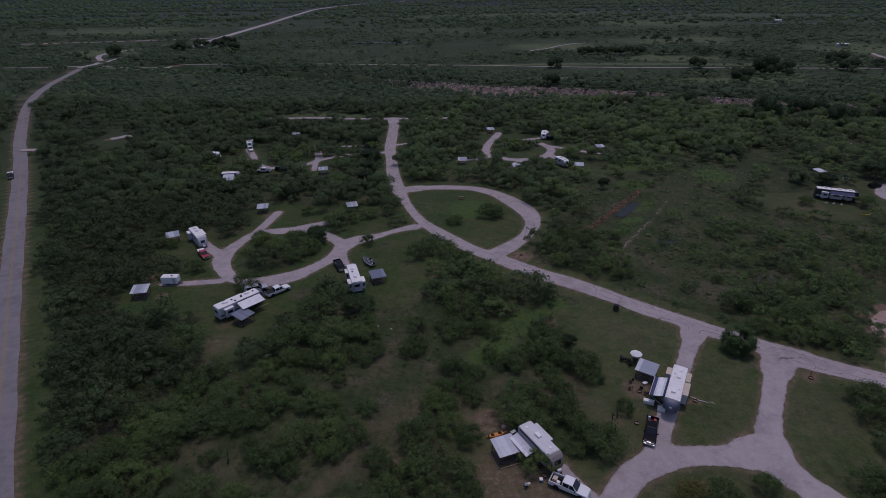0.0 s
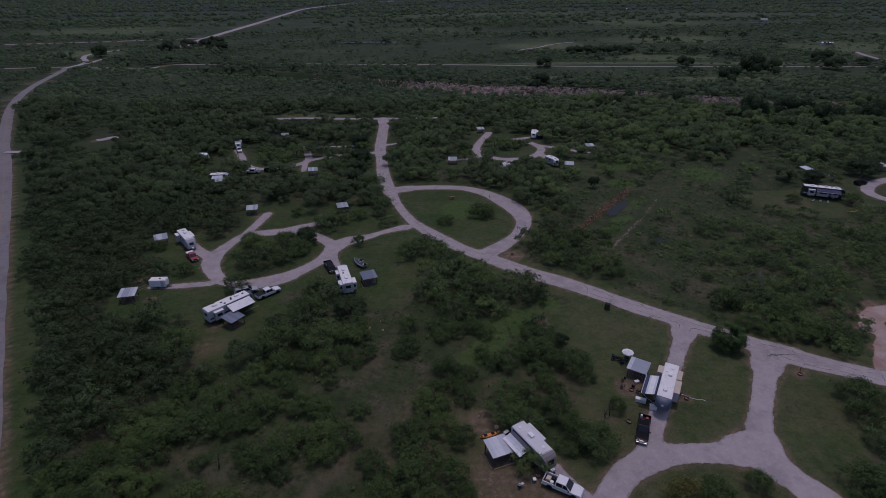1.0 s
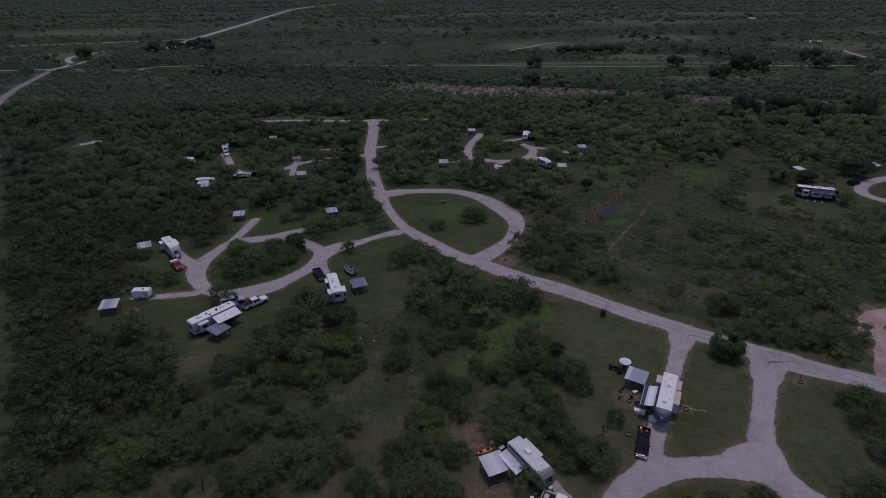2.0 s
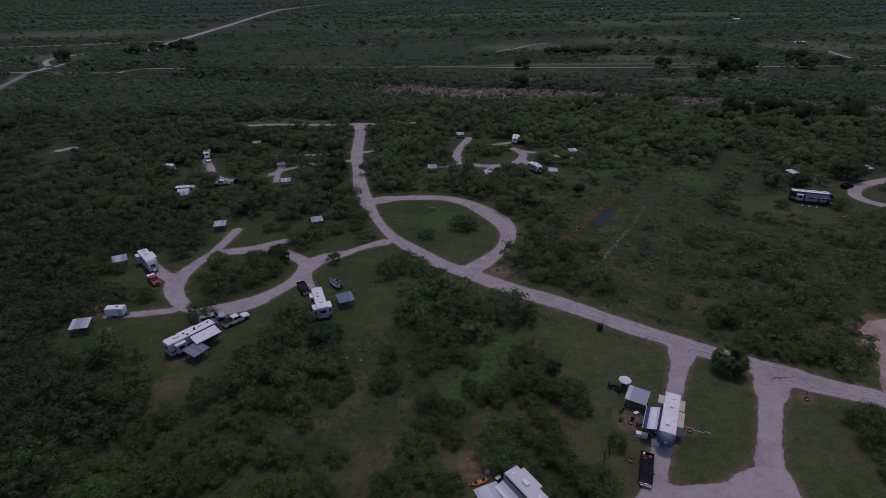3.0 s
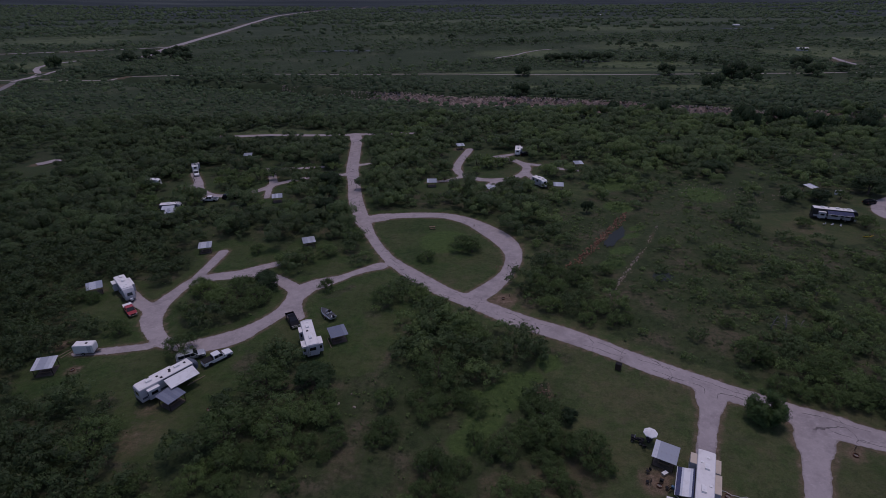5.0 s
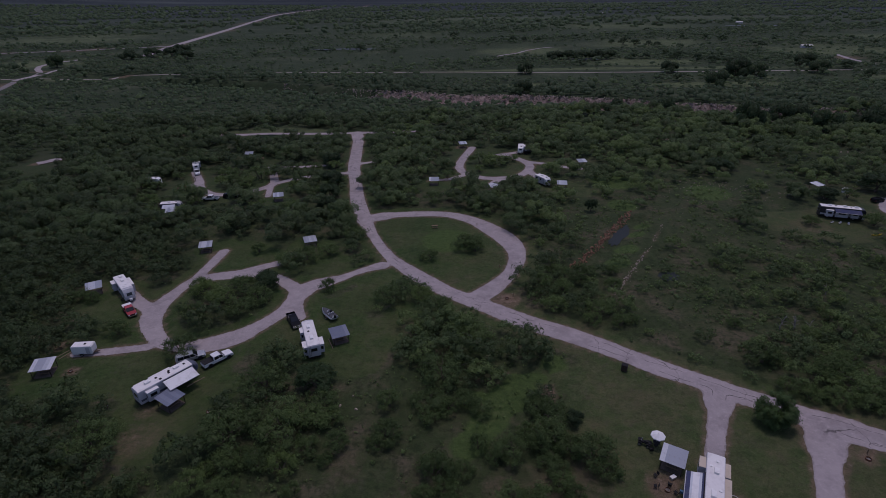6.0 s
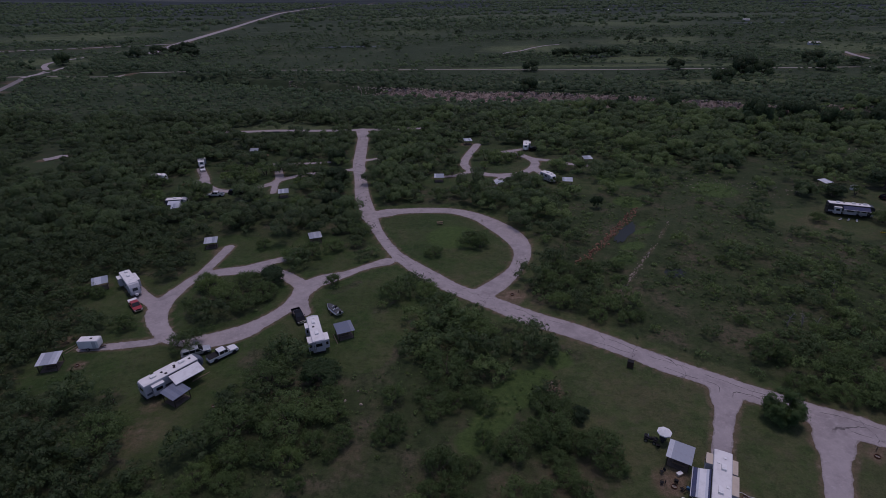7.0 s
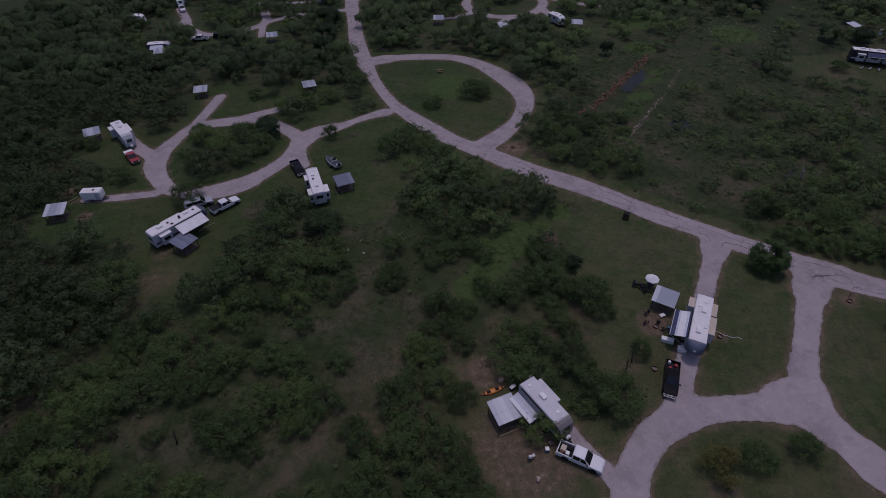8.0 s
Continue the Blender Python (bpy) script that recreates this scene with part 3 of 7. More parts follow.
ROADS = {  # centre lines in the campground with the half width at each point
    "through": [(-41, 298.6, 2.8), (-39.5, 291, 3), (-38.1, 281.8, 2.67), (-37.3, 272.5, 2.64), (-36.5, 263.1, 2.62), (-35.7, 253.8, 2.61), (-35, 244.8, 2.61), (-34, 235.6, 2.52), (-32.3, 226.4, 2.36), (-30.8, 217.3, 2.39), (-29.3, 208, 2.5), (-27.6, 199.1, 2.62), (-25.3, 189.9, 2.56), (-22.7, 180.5, 2.21), (-19.8, 171.7, 1.65), (-16.5, 163.2, 1.58), (-12.3, 154.5, 1.78), (-5.2, 145, 2.42), (-1.3, 140.5, 2.44), (2.6, 136.3, 2.29), (7.6, 132.4, 2.5), (12.5, 128.4, 2.53), (17.4, 124.2, 2.75), (22.1, 121, 2.7), (27.3, 117.8, 2.71), (33.3, 113.4, 2.53), (37.4, 110.1, 2.37), (42.3, 106.1, 2.56), (47.3, 102.7, 2.29), (52.5, 98.8, 2.4), (57.8, 95.3, 2.53), (62.2, 92.2, 2.66), (67.7, 88.7, 3.16), (73.5, 85.4, 2.56), (100, 74, 2.6), (140, 58, 2.6)],
    "teardrop": [(-23.5, 183.2, 2.6), (-17.7, 185.8, 3.15), (-13.9, 186.7, 2.19), (-7.7, 187, 2.27), (-1.3, 186.7, 2.11), (3.8, 185.6, 2.15), (8.4, 182.8, 2.41), (12.5, 178.8, 2.62), (16, 173.6, 3.2), (19.2, 168.1, 3.46), (21.3, 162.3, 3.18), (21.9, 156.3, 2.54), (21, 151.3, 2.23), (18.9, 145.9, 2), (16, 141.2, 2.2), (12.3, 136.6, 2.78), (8.5, 133, 2.5)],
    "west_link": [(-15.2, 151.3, 2.11), (-20.1, 148.9, 1.32), (-24.7, 145.4, 1.47), (-28.4, 143.3, 2.44), (-32, 141.2, 2.7), (-34.3, 137, 2.6)],
    "west_loop": [(-34.8, 134, 2.33), (-36, 130.2, 1.95), (-38.4, 126.2, 1.98), (-41.2, 122.7, 2.24), (-44.1, 119.9, 2.88), (-49.2, 117.5, 2.72), (-53.4, 117.2, 2.08), (-57.1, 117.8, 1.82), (-60.4, 119.8, 1.8), (-63.5, 123.5, 2.09), (-66.2, 128.2, 2.51), (-66.7, 132.7, 2.32), (-66, 137.7, 2.01), (-64.9, 141.9, 1.6), (-63.6, 144.9, 1.94), (-59.5, 147.4, 1.94), (-55.3, 148.1, 2.25), (-50.8, 148.9, 2), (-45.5, 147.8, 1.8), (-40.5, 144.8, 1.8), (-36, 140.5, 2)],
    "spur_a": [(-63, 148.2, 1.43), (-62.2, 155.1, 1.52), (-61.5, 162.5, 1.59)],
    "spur_b": [(-51, 150.2, 1.64), (-46.8, 152.7, 1.58), (-42.5, 154.8, 1.52)],
    "spur_t": [(-61.7, 117.2, 1.18), (-68.9, 116.1, 1.25), (-75.7, 115.4, 1.1)],
    "south_stem": [(64, 90, 3), (61.2, 85.8, 2.95), (59.6, 83, 2.09), (57.6, 79.6, 1.86), (55.5, 76, 1.84), (53.4, 72.3, 1.83), (51.7, 69.3, 2.13)],
    "south_arc": [(50.5, 66.5, 2.6), (47.2, 64.6, 3.42), (44.2, 64, 2.43), (40.5, 63.9, 2.05), (36.2, 63.7, 2.05), (33, 63.2, 2.45), (28.6, 60.9, 2.28), (25.9, 58.7, 2.14), (23.4, 55.2, 2.05), (22.3, 52.4, 2.26), (21, 49, 2.3), (20.5, 42, 2.3), (24, 33, 2.3)],
    "south_east": [(51.3, 67, 2.2), (50, 62.2, 3.06), (52.1, 58.6, 2.43), (53.7, 55.5, 3.11), (57, 50.5, 2.4), (61, 42, 2.2)],
    "pad_c": [(50.8, 100, 2), (49.3, 96.5, 2.65), (47.7, 93.3, 1.74), (45.7, 89.7, 1.56), (43.7, 86, 1.43), (35.4, 71.1, 1.59), (33.7, 67.8, 1.53), (32.2, 65, 1.6), (30.8, 62.5, 1.6)],
}
SIDE_ROADS = {  # narrower ways of even width: half width and centre line
    "spur_w": (1.7, [(-66, 130.5), (-73, 135.9), (-79, 142)]),
    "spur_m": (1.2, [(-35, 137), (-31.5, 127)]),
    "north_west_loop": (1.6, [(-70.4, 242), (-68.5, 239.5), (-65, 229), (-63, 221.7), (-65.2, 216.8), (-69.9, 212.9), (-77.5, 210.2), (-82.8, 211), (-89.2, 217), (-94, 227.2), (-100, 238)]),
    "north_west_link": (1.5, [(-63, 221), (-56.2, 226.2), (-48.9, 229.5), (-37.7, 231.9), (-33, 233)]),
    "north_west_arm": (1.4, [(-70, 241.7), (-59, 242.2), (-48, 243)]),
    "north_west_spur": (1.2, [(-63.5, 219), (-61.4, 207.5)]),
    "north_west_red": (1.2, [(-93, 225), (-97, 217)]),
    "north_east_loop": (1.8, [(16.4, 265), (15, 260), (10.9, 246.1), (9.2, 235), (11.9, 227), (18.2, 221.6), (25.9, 220.8), (33.1, 224.4), (37.5, 231.9), (38, 239), (33.9, 246.7), (28.3, 252)]),
    "north_east_arm": (1.2, [(11.5, 226.5), (4.9, 221.3), (-2, 220.5)]),
    "north_east_stub": (1.3, [(-34.7, 243.5), (-31, 245.2), (-25, 246.9)]),
    "north_east_spur": (1.4, [(38, 241), (44.6, 237.8), (50.8, 233.4), (57.5, 230.2)]),
    "north_east_bay": (1.5, [(25, 221), (18.8, 212)]),
    "north_east_bay2": (1.5, [(37, 228), (39.8, 217)]),
    "north_east_bay3": (1.4, [(27, 251.8), (38, 256.4)]),
    "top_road": (2.0, [(-150, 302), (-103.9, 300), (-84.9, 301), (-58.5, 298.6), (-17.4, 298.7), (5, 300)]),
    "pad_d": (1.1, [(16.2, 60.8), (18.3, 57.6), (20.4, 54.6), (22.2, 52)]),
    "east_loop": (2.0, [(176, 199), (156.8, 192.2), (149.4, 187.6), (144, 181), (144.5, 174.5), (150, 169.5), (165, 165), (190, 166)]),
}


def spline(points, spacing=2.0):
    """Evenly spaced points on a smooth curve through the given ones."""
    p = [Vector(q).to_3d() for q in points]
    p = [2 * p[0] - p[1], *p, 2 * p[-1] - p[-2]]
    out = []
    for a, b, c, d in zip(p, p[1:], p[2:], p[3:]):
        n = max(2, int((c - b).length / spacing))
        for k in range(n):
            t = k / n
            out.append(0.5 * ((2 * b) + (c - a) * t + (2 * a - 5 * b + 4 * c - d) * t * t + (3 * b - a - 3 * c + d) * t ** 3))
    return [tuple(v[:len(points[0])]) for v in (*out, p[-2])]


ROADS.update({key: [(x, y, w) for x, y in pts] for key, (w, pts) in SIDE_ROADS.items()})
CURVES = {key: spline(pts, 3.0) for key, pts in ROADS.items()}
HIGHWAY_LINE = spline([(-36, 9.5), (-67.8, 51.2), (-115.1, 113.7), (-129.4, 132.9), (-183.6, 205), (-215.6, 245.5), (-242.5, 281.8), (-267.4, 316.3), (-289.0, 350.0), (-309.1, 387.6), (-325.4, 425.4), (-338.0, 459.6), (-350.3, 490.5)], 6.0)
FAR_LINES = {
    "cross_road": (1.4, spline([(-700, 470), (-425.6, 490.6), (-397.4, 495.5), (-364.8, 502.5), (-330.4, 507.8), (-298.6, 513.7), (-266.5, 520.2), (-160.8, 526), (-57.8, 514.5), (11, 506), (83.7, 491), (177.8, 484), (349.5, 484.9), (700, 500)], 8)),
    "ranch_road": (5.6, spline([(-329.7, 667), (-344, 763.6), (-352.2, 836), (-374, 1057.6), (-411, 1388), (-432, 1678), (-381.5, 2000), (-200, 2400)], 20)),
    "park_gate_road": (2.6, spline([(-353.6, 493.9), (-355.9, 516.1), (-364.1, 542.0), (-381.4, 565.4), (-392.6, 588.6), (-393.0, 611.6), (-384.6, 639.6)], 5)),
    "gate_arm": (2.2, spline([(-357.5, 529.8), (-355.9, 544.5), (-357.5, 566.5), (-358.1, 590.2)], 5)),
    "meadow_track": (1.5, spline([(62, 606), (72, 619), (90, 636), (101, 655), (122, 679), (140, 690)], 6)),
    "east_track": (2.4, spline([(408, 592), (400.5, 570.5), (394, 545), (392, 520)], 6)),
    "west_ranch_road": (2.6, spline([(-560, 690), (-478, 720), (-415, 748), (-351, 779)], 8)),
    "highway_turnout": (2.0, spline([(-206, 234), (-200, 234.5), (-192, 236)], 3)),
    "old_track": (2.4, spline([(-175.6, 254.1), (-172.7, 256.9), (-169.5, 260.9)], 3)),
}


def road_field(px, py):
    """Below zero on the campground roads; the joints between them are rounded out."""
    k, acc = 2.4, np.zeros(np.shape(px))
    for pts in CURVES.values():
        best = np.full(np.shape(px), 1e9)
        for (ax, ay, aw), (bx, by, bw) in zip(pts, pts[1:]):
            dx, dy = bx - ax, by - ay
            t = np.clip(((px - ax) * dx + (py - ay) * dy) / (dx * dx + dy * dy), 0, 1)
            best = np.minimum(best, np.hypot(px - ax - t * dx, py - ay - t * dy) - aw - t * (bw - aw))
        acc = acc + np.exp(-k * np.clip(best, -10, 60))
    return -np.log(acc + 1e-60) / k


def any_road(px, py):
    d = road_field(px, py)
    d = np.minimum(d, seg_distance(px, py, HIGHWAY_LINE)[0] - 3.2)
    for w, pts in FAR_LINES.values():
        d = np.minimum(d, seg_distance(px, py, pts)[0] - w)
    return d


def spread(lo, hi, fine, first, last, grow=1.22):
    """Grid lines: fine between lo and hi, wider and wider out to first and last."""
    mid = list(np.arange(lo, hi + 0.01, fine))
    a, s = [], fine
    x = lo
    while x > first:
        s *= grow
        x -= s
        a.append(x)
    c, s = [], fine
    x = hi
    while x < last:
        s *= grow
        x += s
        c.append(x)
    return np.array(a[::-1] + mid + c)


def build_ground():
    xs = np.unique(np.concatenate([spread(-110, 110, 1.5, -110, 110), np.arange(-260, -110, 2.5), np.arange(112.5, 260, 2.5), spread(-260, 260, 5, -5200, 5200)]))
    ys = np.unique(np.concatenate([np.arange(40, 200, 1.5), np.arange(200, 520, 2.5), spread(38, 520, 600, -3000, 38), spread(30, 520, 800, 30, 520), spread(520, 521, 4, 519, 5000)]))
    ys = np.unique(np.concatenate([ys[ys > 39], spread(39, 39.5, 3, -3000, 39.5)]))
    gx, gy = np.meshgrid(xs, ys)
    px, py = gx.ravel(), gy.ravel()
    z = ground_height(px, py)
    nx, ny = len(xs), len(ys)
    idx = np.arange(nx * ny).reshape(ny, nx)
    faces = np.stack([idx[:-1, :-1], idx[:-1, 1:], idx[1:, 1:], idx[1:, :-1]], -1).reshape(-1, 4)
    road = any_road(px, py)
    mown = 1 - smooth(1.5, 5.0, road)
    mown = np.maximum(mown, 1 - smooth(2.5, 9.5, seg_distance(px, py, HIGHWAY_LINE)[0] - 3))
    for x, y, r in CLEARINGS:
        mown = np.maximum(mown, 1 - smooth(r - 1.0, r + 2.0, np.hypot(px - x, py - y)))
    soil = 0.70 * (1 - smooth(0.2, 1.3, road))
    for x, y, r, s in SOIL_SPOTS:
        soil = np.maximum(soil, s * (1 - smooth(r * 0.5, r * 1.3, np.hypot(px - x, py - y))))
    c = creek_side(px, py)
    rock = smooth(-11, -8, c) * (1 - smooth(-0.8, 0.8, c)) * np.clip(0.45 + 0.35 * smooth(0, 140, px) + 0.9 * waves(px, py, 0.06, 91), 0, 1) * smooth(-200, -60, px)
    dirt = 1 - smooth(0.93, 1.03, np.hypot((px - 101) / 13.4, (py - 97.5) / 10.6) + 0.05 * waves(px, py, 0.35, 29))
    dirt = np.maximum(dirt, 1 - smooth(2.6, 3.8, seg_distance(px, py, [(84.5, 84.5), (89, 91), (94, 95)])[0]))
    dirt = dirt * smooth(0.55, 0.75, np.hypot((px - 97) / 5.5, (py - 99.5) / 3.2))   # a scrubby island in the dirt lot
    meadow = meadow_share(px, py)
    lush = np.zeros(px.shape)
    for x, y, r in LUSH:
        lush = np.maximum(lush, 1 - smooth(r * 0.5, r * 1.2, np.hypot(px - x, py - y)))
    s, run, d = ditch_side(px, py)
    soil = np.maximum(soil, 0.62 * smooth(-3.3, -2.7, s) * (1 - smooth(-1.9, -1.2, s)) * np.clip(0.75 + 0.6 * waves(px, py, 0.5, 19), 0, 1) * smooth(-2, 4, run) * (1 - smooth(44, 47, run)) * (d < 5))
    soil = np.maximum(soil, 0.42 * smooth(-28, -12, px) * (1 - smooth(22, 32, px)) * smooth(52, 62, py) * (1 - smooth(92, 104, py)) * np.clip(0.6 + waves(px, py, 0.14, 77), 0, 1))
    soil = np.maximum(soil, 0.50 * (1 - smooth(0.3, 1.4, seg_distance(px, py, BERM)[0])) * np.clip(0.8 + 0.5 * waves(px, py, 0.4, 33), 0, 1))
    soil = np.maximum(soil, 0.42 * (1 - smooth(0.8, 2.6, seg_distance(px, py, WASH)[0])))
    # 1 keeps the plain lawn colour, 0 takes the darker green one
    dry = smooth(-30, 25, px + 0.25 * (100 - py))
    far = smooth(120, 420, np.hypot(px, py))
    # share of the painted haze colour, growing with distance
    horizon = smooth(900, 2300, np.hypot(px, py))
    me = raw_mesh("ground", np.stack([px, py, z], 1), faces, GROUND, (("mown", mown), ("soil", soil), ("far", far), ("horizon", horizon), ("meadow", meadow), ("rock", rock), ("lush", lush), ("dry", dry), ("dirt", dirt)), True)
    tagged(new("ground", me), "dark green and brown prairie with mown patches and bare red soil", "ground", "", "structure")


build_ground()


def ribbon(name, line, half, mat, lift, label, wobble=0.15, category="road"):
    v, f = [], []
    for i, (x, y) in enumerate(line):
        ax, ay = line[max(i - 1, 0)]
        bx, by = line[min(i + 1, len(line) - 1)]
        n = math.hypot(bx - ax, by - ay)
        ox, oy = -(by - ay) / n, (bx - ax) / n
        for s in (-1, -0.5, 0, 0.5, 1):
            w = half * s + (wobble * math.sin(i * 1.7 + s * 9) * abs(s) if abs(s) == 1 else 0)
            v.append((x + ox * w, y + oy * w))
    v = np.array(v)
    z = ground_height(v[:, 0], v[:, 1]) + lift
    for i in range(len(line) - 1):
        for k in range(4):
            a = i * 5 + k
            f.append((a, a + 5, a + 6, a + 1))
    return tagged(new(name, raw_mesh(name, np.column_stack([v, z]), f, mat)), label, category, "", "structure")


ribbon("road_highway", HIGHWAY_LINE, 2.6, HIGHWAY, 0.07, "two-lane worn grey asphalt highway with faded yellow centre lines")
for off in (-0.16, 0.16):
    shifted = []
    for i, (x, y) in enumerate(HIGHWAY_LINE):
        ax, ay = HIGHWAY_LINE[max(i - 1, 0)]
        bx, by = HIGHWAY_LINE[min(i + 1, len(HIGHWAY_LINE) - 1)]
        n = math.hypot(bx - ax, by - ay)
        shifted.append((x - (by - ay) / n * off, y + (bx - ax) / n * off))
    ribbon("trim_centre_line", shifted, 0.06, STRIPE_YELLOW, 0.078, "faded yellow painted centre line on asphalt", 0.0, "road marking")
for i, (key, (half, line)) in enumerate(FAR_LINES.items()):
    ribbon("road_" + key, line, half, CALICHE if key == "cross_road" else ROAD, 0.12 + 0.02 * i, "pale narrow country road between dark brush", 0.3)


def build_campground_road():
    """One sheet for all the campground's roads, cut from a fine grid along the edge of the road field."""
    cell = 0.55
    xs, ys = np.arange(-112, 182, cell), np.arange(30, 306, cell)
    gx, gy = np.meshgrid(xs, ys)
    f = road_field(gx.ravel(), gy.ravel()) + 0.06 * waves(gx.ravel(), gy.ravel(), 0.7, 5) + 0.19 * waves(gx.ravel(), gy.ravel(), 4.3, 6)
    f = f.reshape(gx.shape)
    inside = f < 0
    count = inside[:-1, :-1].astype(int) + inside[:-1, 1:] + inside[1:, 1:] + inside[1:, :-1]
    verts, tris, index = [], [], {}

    def vert(key, x, y):
        if key not in index:
            index[key] = len(verts)
            verts.append((x, y))
        return index[key]

    for j, i in zip(*np.nonzero(count)):
        corners = [(j, i), (j, i + 1), (j + 1, i + 1), (j + 1, i)]
        poly = []
        for a, c in zip(corners, corners[1:] + corners[:1]):
            fa, fc = f[a], f[c]
            if fa < 0:
                poly.append(vert(a, xs[a[1]], ys[a[0]]))
            if (fa < 0) != (fc < 0):
                t = fa / (fa - fc)
                poly.append(vert((min(a, c), max(a, c)), xs[a[1]] + t * (xs[c[1]] - xs[a[1]]), ys[a[0]] + t * (ys[c[0]] - ys[a[0]])))
        for k in range(1, len(poly) - 1):
            tris.append((poly[0], poly[k], poly[k + 1]))
    v = np.array(verts)
    z = 2.8 * np.tanh(v[:, 0] / 157) + 0.05
    inset = -road_field(v[:, 0], v[:, 1])
    rim = 1 - smooth(0.0, 0.6, inset)
    sealed = 1 - smooth(2.0, 3.2, seg_distance(v[:, 0], v[:, 1], [q[:2] for q in CURVES["through"]])[0])
    tagged(new("road_campground", raw_mesh("road_campground", np.column_stack([v, z]), tris, ROAD, (("rim", rim), ("sealed", sealed), ("inset", inset)))), "pale cracked chip-seal campground road with loops and spurs", "road", "", "structure")


build_campground_road()


def flat_patch(name, x, y, rx, ry, mat, lift, label, category, angle=0.0, seed=1):
    r = random.Random(seed)
    bm = B()
    c, s = math.cos(radians(angle)), math.sin(radians(angle))
    ring = []
    for k in range(28):
        a = 2 * math.pi * k / 28
        w = 1 + r.uniform(-0.18, 0.18)
        px, py = rx * w * math.cos(a), ry * w * math.sin(a)
        ring.append(bm.verts.new((px * c - py * s, px * s + py * c, 0)))
    bm.faces.new(ring)
    ob = part(name, bm, mat)
    ob.location = (x, y, float(ground_height(x, y)) + lift)
    return tagged(ob, label, category, "", "structure")


flat_patch("water", 54.6, 169.0, 8.5, 1.9, WATER_M, 0.14, "still dark water lying in the red-banked ditch", "water", 55)
flat_patch("water", 58.2, 141.5, 2.9, 2.2, WATER_M, 0.05, "shallow blue-grey puddle in the grass", "water", 30, 12)
flat_patch("water", -99, 716, 48, 9, WATER_M, 0.35, "shallow grey pond far off in the brush", "water", 3, 4)
flat_patch("water", 152, 572, 20, 9, WATER_M, 0.35, "shallow grey pond in front of dark oaks", "water", 0, 9)
flat_patch("water", 560, 1010, 60, 12, WATER_M, 0.6, "narrow grey pond far off in the brush", "water", 0, 6)


# ---- vegetation ----
ICO = [(0, 0, 1), *[(0.894 * math.cos(1.2566 * k), 0.894 * math.sin(1.2566 * k), 0.447) for k in range(5)],
       *[(0.894 * math.cos(1.2566 * (k + 0.5)), 0.894 * math.sin(1.2566 * (k + 0.5)), -0.447) for k in range(5)], (0, 0, -1)]
ICO_FACES = [*[(0, 1 + k, 1 + (k + 1) % 5) for k in range(5)], *[(1 + k, 6 + k, 1 + (k + 1) % 5) for k in range(5)],
             *[(1 + (k + 1) % 5, 6 + k, 6 + (k + 1) % 5) for k in range(5)], *[(11, 6 + (k + 1) % 5, 6 + k) for k in range(5)]]


def split_faces(tris):
    """Each triangle of a ball cut into four."""
    a, b, c = tris[:, 0], tris[:, 1], tris[:, 2]
    ab, bc, ca = (a + b) / 2, (b + c) / 2, (c + a) / 2
    tris = np.concatenate([np.stack(q, 1) for q in ((a, ab, ca), (ab, b, bc), (ca, bc, c), (ab, bc, ca))])
    return tris / np.linalg.norm(tris, axis=2)[..., None]


BALL = np.array(ICO)[np.array(ICO_FACES)]
DOME = BALL[:15]   # without the underside, for crowns that nobody sees from below


